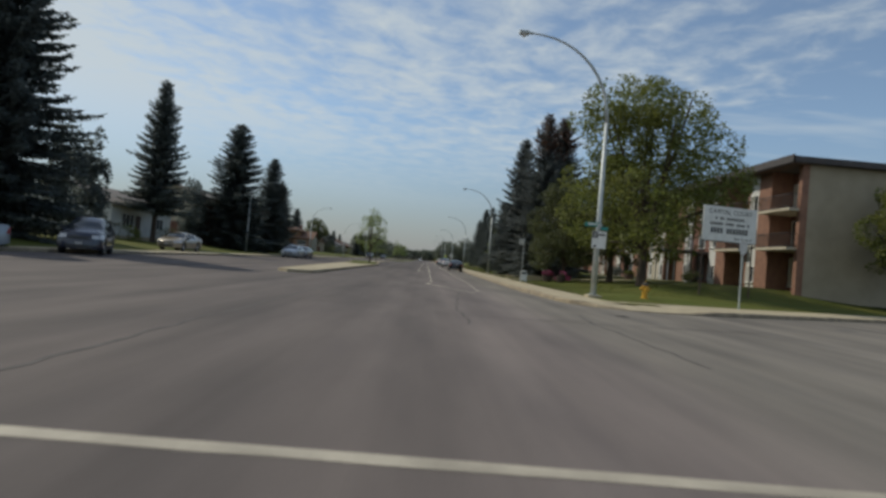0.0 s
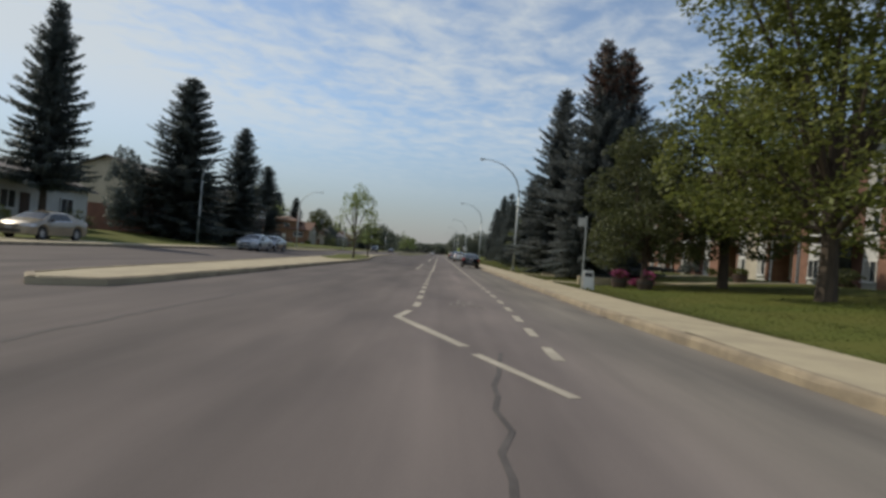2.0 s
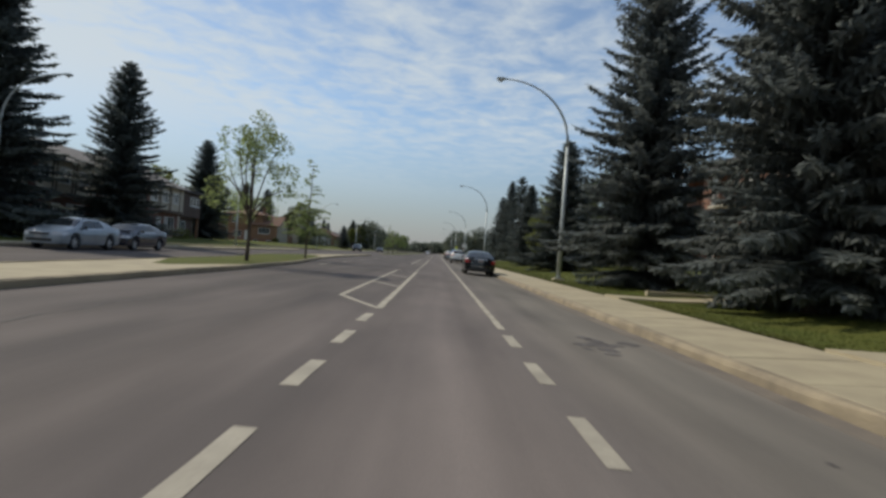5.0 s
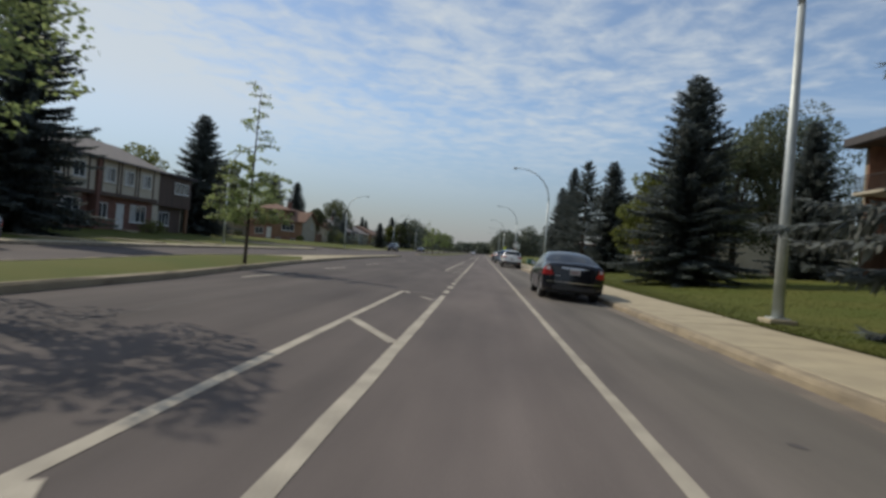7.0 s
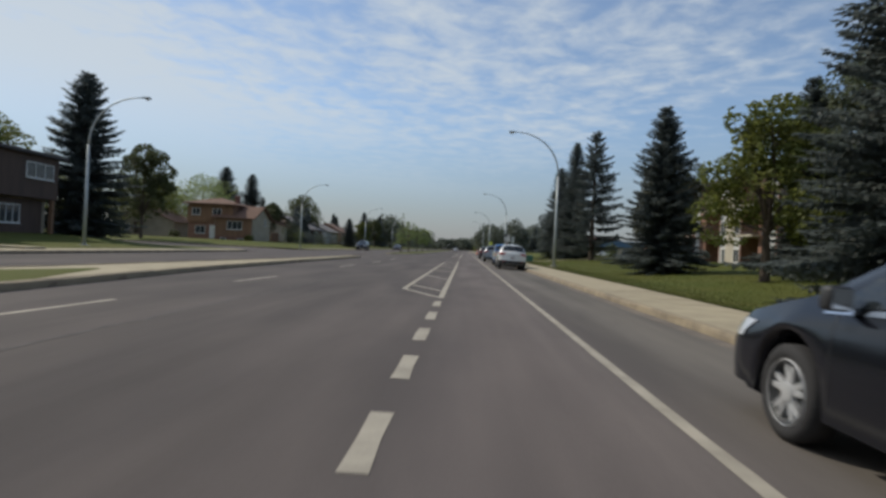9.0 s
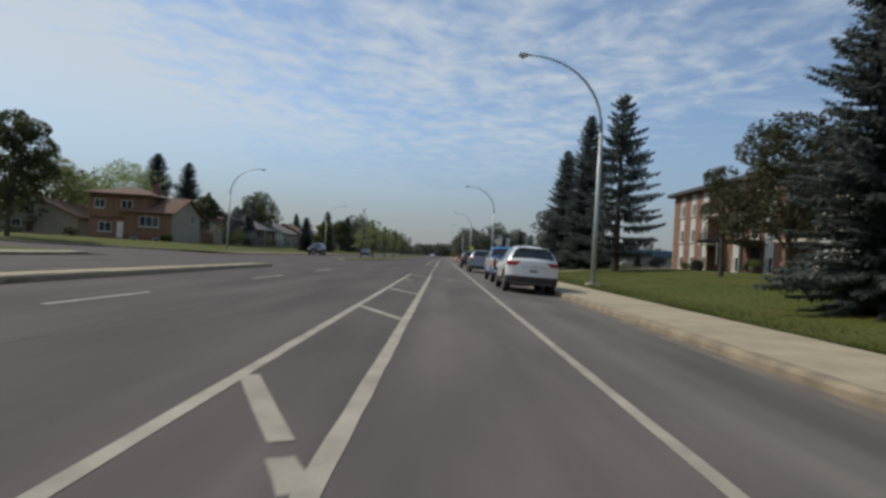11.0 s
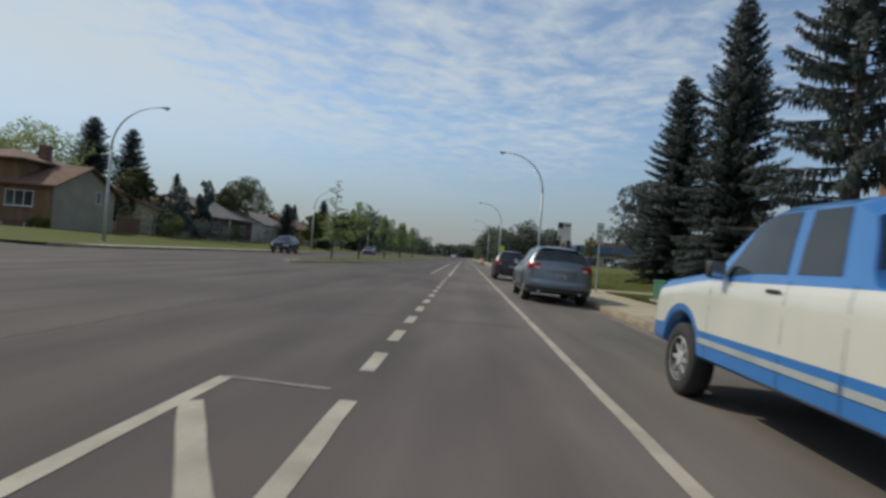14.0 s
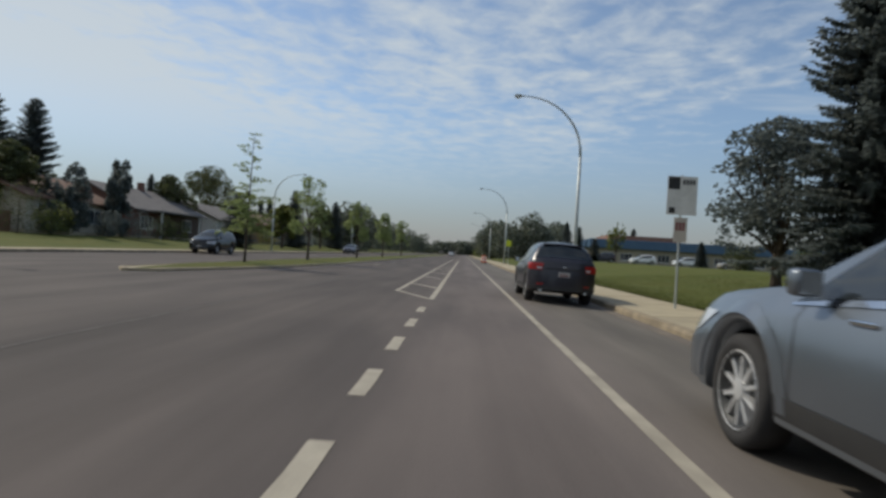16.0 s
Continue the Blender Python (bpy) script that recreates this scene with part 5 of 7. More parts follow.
def crossover(m, paint, label, L, W, H, axles, wr, tail, clad=True, spokes=10, rim=0.23, group="parked cars", kind="suv", style=""):
    """An estate-bodied car or SUV; tail: its lamps' inner edge, bottom, top."""
    k = H / 1.68
    S = Shell(L, W, [(0, 1.14 * k), (0.05, 1.18 * k), (0.14, 1.25 * k), (0.44, 1.565 * k), (0.62, 1.635 * k), (1.0, 1.67 * k), (1.7, 1.68 * k), (2.5, 1.64 * k), (2.95, 1.50 * k), (3.62, 1.13 * k), (L - 0.45, 1.05 * k), (L - 0.12, 0.95 * k), (L, 0.80 * k)],
              [(0, 1.10 * k), (0.3, 1.14 * k), (0.6, 1.15 * k), (2.4, 1.03 * k), (3.7, 0.98 * k), (L, 0.70 * k)], 0.27, axles, wr, roof=0.66, rear_round=0.30, ends=0.965, bow=0.27, shoulder=0.945)
    c = empty(kind, m, label, "car", group)
    skin("body", S.body(), paint, c)
    common(c, S, paint, [(1.06, 1.45, 0.92 if style == "lower_clear" else 0.74, 1.45), (1.52, 2.28, 1.52, 2.26), (2.35, 3.40, 2.33, 2.92)], (0.12, 0.46, 8.55), (2.9, 3.66, 8.6),
           (1.25, 2.31, 3.3), ((1.75, CHROME if not clad else paint), (2.75, CHROME if not clad else paint)), (wr, 0.235, spokes, rim, ALLOY), 3.16, 1.07 * k, housing=paint if style == "lower_clear" else None)
    x_in, z0, z1 = tail
    if style == "lower_clear":
        lamps(c, S, (x_in + 0.10, x_in + 0.06), z0 - 0.01, z1 + 0.03, (0.06, 0.20), ((x_in + 0.11, x_in + 0.09), 0.76, z0, z0 + 0.065))
    elif style == "swept":
        lamps(c, S, (x_in + 0.14, x_in), z0, z1 - 0.02, (0.10, 0.46), None)
    else:
        lamps(c, S, (x_in + 0.05, x_in + 0.02), z0, z1, (0.12, 0.34), ((x_in + 0.06, x_in + 0.06), 0.70, z0 + 0.03, z0 + 0.08))
    sp = bmesh.new()
    add_box(sp, (-W * 0.29, 0.40, 1.605 * k), (W * 0.29, 0.66, 1.64 * k), bevel=0.014)
    part("roof_spoiler", sp, paint, c, smooth=True)
    if clad:
        for ya in axles:
            for s in (1, -1):
                bm = bmesh.new()
                g = []
                for q in range(17):
                    a = math.pi * q / 16
                    row = []
                    for rr in (wr + 0.055, wr + 0.075, wr + 0.13):
                        y, z = ya + rr * math.cos(a), wr * 0.97 + rr * math.sin(a)
                        row.append(bm.verts.new((s * (S.half(y, z) + (0.014 if rr < wr + 0.1 else 0.006)), y, z)))
                    g.append(row)
                for ra, rb in zip(g[:-1], g[1:]):
                    for i in range(2):
                        bm.faces.new((ra[i], ra[i + 1], rb[i + 1], rb[i]))
                skin("wheel_arch_trim", bm, PLASTIC_BK, c, "dark grey plastic arch")
        skin("lower_cladding", S.body(0.9, 3.4, 0.0, L, 0.055, False, 0.006), PLASTIC_BK, c, "dark grey plastic lower cladding")
        skin("rear_bumper", S.end_patch(0.0, 2.0, 0.375, 0.60, (0.2, 0.12), False, (1, -1), 0.010, 10, 4), PLASTIC_BK, c, "dark grey plastic bumper")
    else:
        for s in (1, -1):
            # black strip stands in for the dark sill and the shade beneath it
            skin("sill_trim", S.patch(axles[0] + wr + 0.10, axles[1] - wr - 0.10, 1.05, 3.25, (s,), 0.006, 16, 3), PLASTIC_BK, c, "dark sill strip")
            if style == "lower_clear":
                skin("bumper_shelf", S.end_patch(0.0, 2.0, 0.50, 0.70, (0.50, 0.40), False, (s,), 0.030, 10, 4), paint, c, "body-coloured bumper with a shelf")
                skin("tailgate_seam", S.end_patch(0.655, 0.667, 0.72, 0.98, None, False, (s,), 0.006, 1, 6), PLASTIC_BK, c)
                for ya in axles:
                    bm = bmesh.new()
                    g = []
                    for q in range(19):
                        a = math.pi * q / 18
                        row = []
                        for rr, out in ((wr + 0.05, 0.004), (wr + 0.065, 0.022), (wr + 0.15, 0.016), (wr + 0.24, 0.003)):
                            y, z = ya + rr * math.cos(a), wr * 0.97 + rr * math.sin(a)
                            row.append(bm.verts.new((s * (S.half(y, z) + out), y, z)))
                        g.append(row)
                    for ra, rb in zip(g[:-1], g[1:]):
                        for i in range(3):
                            bm.faces.new((ra[i], ra[i + 1], rb[i + 1], rb[i]))
                    skin("wheel_arch_flare", bm, paint, c)
                skin("window_trim", S.patch(1.1, 3.42, 6.08, 6.22, (s,), 0.008, 20, 1), CHROME, c, "bright trim under the side windows")
        skin("lower_valance", S.end_patch(0.0, 2.0, 0.375, 0.47, (0.05, 0.02), False, (1, -1), 0.008, 10, 2), PLASTIC_BK, c)
    part("plate_recess", S.end_patch(-0.36, 0.36, 0.72 * k, 0.92 * k, None, False, (1,), 0.004, 8, 2), PLASTIC_BK if not clad else paint, c)
    lettered_plate(c, 0, -0.05, 0.80 * k)
    skin("tail_strip", S.end_patch(-x_in + 0.02, x_in - 0.02, 0.935 * k, 0.968 * k, None, False, (1,), 0.014, 12, 1), SIGN_BACK if clad else paint, c)
    part("badge", box((-0.05, -0.062, 0.985 * k), (0.05, -0.03, 1.035 * k), bevel=0.02), CHROME, c)
    for s in (1, -1):
        lo, hi = sorted((s * 0.55, s * 0.70))
        part("reflector", S.end_patch(0.52, 0.68, 0.50, 0.535, None, False, (s,), 0.016, 3, 1), TAIL_RED, c)
        if not clad:
            part("exhaust_tip", tube([(s * 0.58, -0.03, 0.35), (s * 0.58, 0.25, 0.35)], 0.038, 12), GALV, c)
    part("wiper", tube([(0.0, 0.07, 1.17 * k), (-0.2, 0.10, 1.20 * k), (-0.45, 0.13, 1.21 * k)], 0.012, 6), PLASTIC_BK, c)
    nose(c, S, 1.12 * k)
    return c


def pickup(m, label):
    blue = car_paint("bright_blue_paint", (0.035, 0.19, 0.52))
    white = car_paint("cream_white_paint", (0.66, 0.65, 0.58), 0.35)
    L, W = 5.45, 1.95
    S = Shell(L, W, [(0, 1.22), (1.98, 1.24), (2.03, 1.28), (2.13, 1.70), (2.32, 1.79), (3.15, 1.80), (3.40, 1.72), (3.98, 1.27), (5.0, 1.17), (5.32, 1.07), (5.45, 0.85)],
              [(0, 1.16), (2.0, 1.20), (4.0, 1.17), (5.3, 1.03), (5.45, 0.8)], 0.42, (0.96, 4.52), 0.36, roof=0.86, arch=0.09, ends=0.97, front_round=0.3, rear_round=0.1, bow=0.02, bow_front=0.12)
    c = empty("pickup_truck", m, label, "pickup truck", "parked cars")
    skin("lower_body", S.body(0.0, 4.25, 0.0, L, 0.055), blue, c, "bright blue lower panels")
    for s in (1, -1):
        skin("side_panel", S.patch(0.0, L, 4.2, 6.0, (s,), 0.003, 90, 6), white, c, "cream white flank")
    skin("cab_and_bonnet", S.body(5.95, 11.0, 1.96, L, 0.045, False, 0.001), blue, c, "bright blue cab")
    skin("bed_rail", S.body(5.95, 8.6, 0.0, 1.98, 0.07, False, 0.003), blue, c)
    skin("bed_cover", S.body(8.5, 11.0, 0.02, 2.0, 0.3, False), PLASTIC_BK, c)
    common(c, S, blue, [(2.28, 2.72, 2.34, 2.70), (2.84, 3.84, 2.84, 3.40)], (2.05, 2.13, 8.2), (3.42, 3.94, 8.6), (2.13, 2.78, 3.92), ((2.92, PLASTIC_BK),), (0.36, 0.235, 8, 0.215, ALLOY), 3.72, 1.2, surround=False)
    for s in (1, -1):
        for a, b in ((0.05, 0.50), (1.44, 2.10), (2.14, 4.05)):
            skin("side_moulding", S.patch(a, b, 3.92, 4.08, (s,), 0.012, 14, 1), GALV, c, "grey rub strip")
    tg = part("tailgate", box((-0.825, -0.045, 0.68), (0.825, 0.0, 1.20), bevel=0.02), white, c, "cream white tailgate with a blue top edge")
    part("top_edge", box((-0.825, -0.05, 1.15), (0.825, -0.046, 1.20)), blue, tg)
    part("band", box((-0.76, -0.056, 0.86), (0.76, -0.046, 1.00), bevel=0.004), PLASTIC_BK, tg, "black band across the tailgate")
    for x0, x1 in ((-0.02, 0.06), (0.09, 0.19), (0.22, 0.30)):
        part("badge_block", box((x0, -0.061, 0.895), (x1, -0.0565, 0.965)), mat_dark_red, tg)
    part("latch", box((0.10, -0.06, 1.04), (0.24, -0.05, 1.12), bevel=0.006), PLASTIC_BK, tg)
    for s in (1, -1):
        lo, hi = sorted((s * 0.84, s * 0.962))
        part("tail_lamp", box((lo, -0.05, 0.80), (hi, 0.07, 1.17), bevel=0.015), TAIL_RED, c, "tall red tail lamp")
        lo, hi = sorted((s * 0.62, s * 0.93))
        part("mud_flap", box((lo, 0.52, 0.30), (hi, 0.535, 0.52)), RUBBER, c)
        part("bed_rail_bar", tube([(s * 0.86, 0.12, 1.21), (s * 0.86, 0.12, 1.27), (s * 0.86, 1.8, 1.29), (s * 0.86, 1.86, 1.22)], 0.018, 8), CHROME, c)
    part("rear_bumper", box((-0.93, -0.20, 0.50), (0.93, 0.02, 0.66), bevel=0.03), CHROME, c, "chrome step bumper")
    part("bumper_pad", box((-0.90, -0.21, 0.63), (0.90, -0.02, 0.675), bevel=0.01), PLASTIC_BK, c)
    lettered_plate(c, -0.05, -0.21, 0.575)
    part("tow_ball", tube([(0.2, -0.3, 0.5), (0.2, -0.1, 0.5)], 0.03, 10), CHROME, c)
    return c


BLACK_CAR = car_paint("black_car_paint", (0.008, 0.009, 0.013), 0.14, 0.0, 0.0)
WHITE_CAR = car_paint("white_car_paint", (0.82, 0.82, 0.80), 0.22)
SILVER_CAR = car_paint("blue_grey_metallic_paint", (0.215, 0.24, 0.27), 0.33, 0.8, 0.3)
DARK_CAR = car_paint("dark_plum_grey_paint", (0.030, 0.027, 0.036), 0.3, 0.2, 0.3)
BEIGE_CAR = car_paint("champagne_paint", (0.33, 0.28, 0.21), 0.3, 0.3)
PALE_CAR = car_paint("pale_blue_grey_paint", (0.30, 0.34, 0.38), 0.3, 0.2)
NAVY_CAR = car_paint("navy_paint", (0.02, 0.024, 0.045), 0.25)

sedan(pose(4.12, 73.83, road_z(4.12, 74), 0, 1.6, 0) @ Matrix.Scale(0.97, 4), BLACK_CAR, "glossy black sedan parked at the kerb")
crossover(pose(4.25, 111.22, road_z(4.22, 111), 0, 1.6, 0), WHITE_CAR, "white compact SUV with grey cladding parked at the kerb", 4.57, 1.84, 1.64, (0.95, 3.61), 0.35, (0.46, 0.96, 1.12), True, 5, 0.225, style="swept")
pickup(pose(4.36, 118.08, road_z(4.36, 118), 0, 1.6, 0) @ Matrix.Diagonal((0.92, 1.0, 0.96, 1)), "blue and cream-white pickup truck parked at the kerb")
crossover(pose(4.10, 133.4, road_z(4.10, 132), 0, 1.6, 0), SILVER_CAR, "blue-grey metallic SUV with alloy wheels parked at the kerb", 5.0, 1.94, 1.66, (1.05, 3.92), 0.375, (0.50, 0.985, 1.125), False, 10, 0.26, style="lower_clear")
crossover(pose(3.92, 148.45, road_z(4.05, 147), 0, 1.6, 0), DARK_CAR, "dark plum-grey hatchback parked at the kerb", 4.43, 1.80, 1.64, (0.9, 3.5), 0.34, (0.52, 0.88, 1.06), False, 5, 0.22, kind="hatchback")


# ---------------------------------------------------------------- buildings
MESHES = {}


def shared(key, make, material, parent, m=None, label="", name=None):
    """An object on a mesh that all alike pieces share."""
    if key not in MESHES:
        bm = make()
        me = bpy.data.meshes.new(key)
        bmesh.ops.recalc_face_normals(bm, faces=bm.faces)
        bm.to_mesh(me)
        bm.free()
        me.materials.append(material)
        MESHES[key] = me
    ob = new(name or key.split("|")[0], MESHES[key])
    ob.parent = parent
    if m is not None:
        ob.matrix_basis = m
    if label:
        ob["label"] = label
    return ob


def window(parent, x, z, w, h, y=0.0, panes=2, curtain=0.0, turn=0.0, frame_mat=FRAME, name="window"):
    """A framed window in the local front wall (facing -y); turn rotates it about z for other walls."""
    m = Matrix.Translation((x, y, z)) @ Matrix.Rotation(radians(turn), 4, "Z")

    def frame_bm():
        bm = bmesh.new()
        t = 0.06
        for lo, hi in (((0, -0.05, 0), (t, 0.08, h)), ((w - t, -0.05, 0), (w, 0.08, h)), ((t, -0.05, 0), (w - t, 0.08, t)), ((t, -0.05, h - t), (w - t, 0.08, h))):
            add_box(bm, lo, hi)
        for k in range(1, panes):
            add_box(bm, (w * k / panes - 0.025, -0.045, t), (w * k / panes + 0.025, 0.07, h - t))
        return bm

    f = shared(f"{name}|{w:.2f}{h:.2f}{panes}{frame_mat.name}", frame_bm, frame_mat, parent, m)
    for k in range(panes):
        x0, x1 = w * k / panes + 0.02, w * (k + 1) / panes - 0.02
        shared(f"pane|{w:.2f}{h:.2f}{panes}{k}", lambda: box((x0, -0.005, 0.03), (x1, 0.01, h - 0.03)), GLASS, f)
    shared(f"sill|{w:.2f}{frame_mat.name}", lambda: box((-0.05, -0.12, -0.06), (w + 0.05, 0.0, 0.0), bevel=0.01), frame_mat, f)
    if curtain:
        shared(f"curtain|{w:.2f}{h:.2f}{curtain}", lambda: box((0.06, -0.012, 0.06), (0.06 + (w - 0.12) * curtain, -0.006, h - 0.06)), CURTAIN, f, label="pale drawn curtain")
    return f


def railing(parent, x0, x1, y, z, h=0.95, ends=0.0):
    bm = bmesh.new()
    for zz in (z + 0.08, z + h):
        add_box(bm, (x0, y - 0.02, zz - 0.02), (x1, y + 0.02, zz + 0.02))
    n = int((x1 - x0) / 0.13)
    for k in range(n + 1):
        xx = x0 + (x1 - x0) * k / n
        add_box(bm, (xx - 0.008, y - 0.008, z + 0.08), (xx + 0.008, y + 0.008, z + h))
    for xx in (x0, x1):
        if ends:
            for zz in (z + 0.08, z + h):
                add_box(bm, (xx - 0.02, y, zz - 0.02), (xx + 0.02, y + ends, zz + 0.02))
            for k in range(1, int(ends / 0.13)):
                add_box(bm, (xx - 0.008, y + k * 0.13 - 0.008, z + 0.08), (xx + 0.008, y + k * 0.13 + 0.008, z + h))
    return part("railing", bm, RAIL, parent)


def apartment_block(m, bays, label, depth=14.0, storey=2.62, seed=3, parapet=0.35, eaves=1.0, fascia=0.52):
    """A three-storey walk-up: brick piers, white window columns, recessed balconies, a dark flat roof. bays: letters along the front."""
    t = empty("apartment_building", m, label, "apartment building", "apartment blocks")
    rnd = random.Random(seed)
    H = storey * 3 + parapet
    x = 0.0
    widths = {"B": 1.3, "W": 1.15, "L": 3.4, "E": 3.6, "S": 1.6}
    total = sum(widths[c] for c in bays)
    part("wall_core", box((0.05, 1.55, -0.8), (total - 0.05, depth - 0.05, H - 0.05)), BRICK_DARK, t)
    part("end_wall", box((total - 0.02, 0.42, -0.8), (total + 0.2, depth, H)), STUCCO, t, "plain beige stucco end wall")
    part("corner_pier", box((total - 0.02, -0.05, -0.8), (total + 0.22, 0.42, H)), BRICK, t, "orange brick corner pier")
    part("back_wall", box((-0.2, 0.0, -0.8), (0.05, depth, H)), STUCCO, t)
    for c in bays:
        w = widths[c]
        if c == "B":
            part("brick_pier", box((x, 0, -0.8), (x + w, 1.6, H)), BRICK, t, "orange brick wall")
        elif c == "S":
            part("stucco_panel", box((x, 0.02, -0.8), (x + w, 1.6, H)), STUCCO_LT, t, "cream stucco wall")
        elif c == "W":
            part("window_column", box((x, 0.04, -0.8), (x + w, 1.6, H)), SIDING, t, "white panelled window column")
            for k in range(3):
                window(t, x + 0.06, 0.28 + storey * k + (0.0 if k else -0.1), w - 0.12, 1.22, 0.03, 2, rnd.choice((0, 0.4, 0.5)))
        elif c == "L":
            part("balcony_cheek", box((x, 0.0, -0.8), (x + 0.22, 1.6, H)), BRICK, t)
            part("balcony_cheek", box((x + w - 0.22, 0.0, -0.8), (x + w, 1.6, H)), BRICK, t)
            for k in range(3):
                z = storey * k
                window(t, x + 0.5, z + 0.10, 1.7, 2.05, 1.5, 2, rnd.choice((0, 0.35, 0.5)), name="patio_door")
                part("doorway_panel", box((x + 2.25, 1.5, z + 0.1), (x + 3.1, 1.54, z + 2.2)), rnd.choice((SIDING, CURTAIN, BRICK_DARK)), t)
                if k:
                    part("balcony_slab", box((x - 0.1, -0.75, z - 0.12), (x + w + 0.1, 1.55, z + 0.06), bevel=0.02), STUCCO_LT, t, "pale concrete balcony slab")
                    railing(t, x - 0.05, x + w + 0.05, -0.70, z + 0.05, 0.95, 0.7)
        elif c == "E":
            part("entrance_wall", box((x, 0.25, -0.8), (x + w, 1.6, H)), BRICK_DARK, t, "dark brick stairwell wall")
            for k in (1, 2):
                window(t, x + 1.2, storey * k + 0.3, 1.2, 1.3, 0.24, 1)
            part("entrance_door", box((x + 1.2, 0.2, 0.05), (x + 2.4, 0.26, 2.2)), GLASS, t, "glazed entrance door")
            cn = part("canopy", box((x + 0.2, -3.6, 2.35), (x + w - 0.2, 0.25, 2.55), bevel=0.02), ROOF_DK, t, "flat dark entrance canopy")
            for px, py in ((0.5, -3.3), (w - 0.5, -3.3), (0.5, -1.6), (w - 0.5, -1.6)):
                part("canopy_post", tube([(x + px, py, -0.9), (x + px, py, 2.36)], 0.06, 10), FRAME, cn, "white post")
        x += w
    r = bmesh.new()
    add_box(r, (-0.7, -eaves, H), (total + 0.7, depth + 0.6, H + 0.16), bevel=0.02)
    add_box(r, (-0.75, -eaves - 0.05, H + 0.02), (total + 0.75, -eaves + 0.02, H + fascia))
    add_box(r, (total + 0.68, -eaves - 0.05, H + 0.02), (total + 0.75, depth + 0.6, H + fascia - 0.1))
    add_box(r, (-0.75, -eaves - 0.05, H + 0.02), (-0.68, depth + 0.6, H + fascia - 0.1))
    part("roof", r, ROOF_DK, t, "dark flat roof with a deep fascia")
    part("eaves_soffit", box((-0.65, -eaves + 0.05, H - 0.06), (total + 0.65, 0.0, H - 0.004)), WOOD_DK, t)
    return t


B1 = "LBWLBWBWBWLBWEWBLWSWLBWEWBLWBL"
W1 = sum({"B": 1.3, "W": 1.15, "L": 3.4, "E": 3.6, "S": 1.6}[c] for c in B1)
apartment_block(pose(24.6, 37.2 + W1, 1.32, 0, 0, -90), B1, "three-storey orange brick apartment block with white window columns", seed=3)
B2 = "BWBWBWLBWEWBLWSWLBW"
W2 = sum({"B": 1.3, "W": 1.15, "L": 3.4, "E": 3.6, "S": 1.6}[c] for c in B2)
apartment_block(pose(25.0, 118.5 + W2, 1.0, 0, 0, -90), B2, "three-storey brick apartment block with balconies and a dark canopy", seed=5, storey=2.5, parapet=0.0, eaves=0.6, fascia=0.32)


def gable_roof(parent, x0, x1, y0, y1, z, rise, material, along="x", over=0.45, label="", thick=0.14):
    """A gabled roof with thickness and overhang; its ridge runs along x or y."""
    bm = bmesh.new()
    if along == "x":
        ym = (y0 + y1) / 2
        prof = [(y0 - over, z - over * rise / (ym - y0)), (ym, z + rise), (y1 + over, z - over * rise / (ym - y0))]
        rows = [[bm.verts.new((x, y, zz + d)) for y, zz in prof] for d in (0, thick) for x in (x0 - over, x1 + over)]
    else:
        xm = (x0 + x1) / 2
        prof = [(x0 - over, z - over * rise / (xm - x0)), (xm, z + rise), (x1 + over, z - over * rise / (xm - x0))]
        rows = [[bm.verts.new((x, y, zz + d)) for x, zz in prof] for d in (0, thick) for y in (y0 - over, y1 + over)]
    a, b, c, d = rows
    for i in range(2):
        bm.faces.new((a[i], a[i + 1], b[i + 1], b[i]))
        bm.faces.new((c[i], c[i + 1], d[i + 1], d[i]))
        bm.faces.new((a[i], a[i + 1], c[i + 1], c[i]))
        bm.faces.new((b[i], b[i + 1], d[i + 1], d[i]))
    for i in (0, 2):
        bm.faces.new((a[i], b[i], d[i], c[i]))
    return part("roof", bm, material, parent, label)


def hip_roof(parent, x0, x1, y0, y1, z, rise, material, over=0.5, label=""):
    bm = bmesh.new()
    x0, x1, y0, y1 = x0 - over, x1 + over, y0 - over, y1 + over
    d = min(x1 - x0, y1 - y0) / 2
    base = [bm.verts.new(p) for p in ((x0, y0, z), (x1, y0, z), (x1, y1, z), (x0, y1, z))]
    low = [bm.verts.new((v.co.x, v.co.y, z - 0.15)) for v in base]
    if x1 - x0 >= y1 - y0:
        r = [bm.verts.new((x0 + d, (y0 + y1) / 2, z + rise)), bm.verts.new((x1 - d, (y0 + y1) / 2, z + rise))]
        bm.faces.new((base[0], base[1], r[1], r[0]))
        bm.faces.new((base[1], base[2], r[1]))
        bm.faces.new((base[2], base[3], r[0], r[1]))
        bm.faces.new((base[3], base[0], r[0]))
    else:
        r = [bm.verts.new(((x0 + x1) / 2, y0 + d, z + rise)), bm.verts.new(((x0 + x1) / 2, y1 - d, z + rise))]
        bm.faces.new((base[0], base[1], r[0]))
        bm.faces.new((base[1], base[2], r[1], r[0]))
        bm.faces.new((base[2], base[3], r[1]))
        bm.faces.new((base[3], base[0], r[0], r[1]))
    for k in range(4):
        bm.faces.new((base[k], base[(k + 1) % 4], low[(k + 1) % 4], low[k]))
    bm.faces.new(list(reversed(low)))
    return part("roof", bm, material, parent, label)


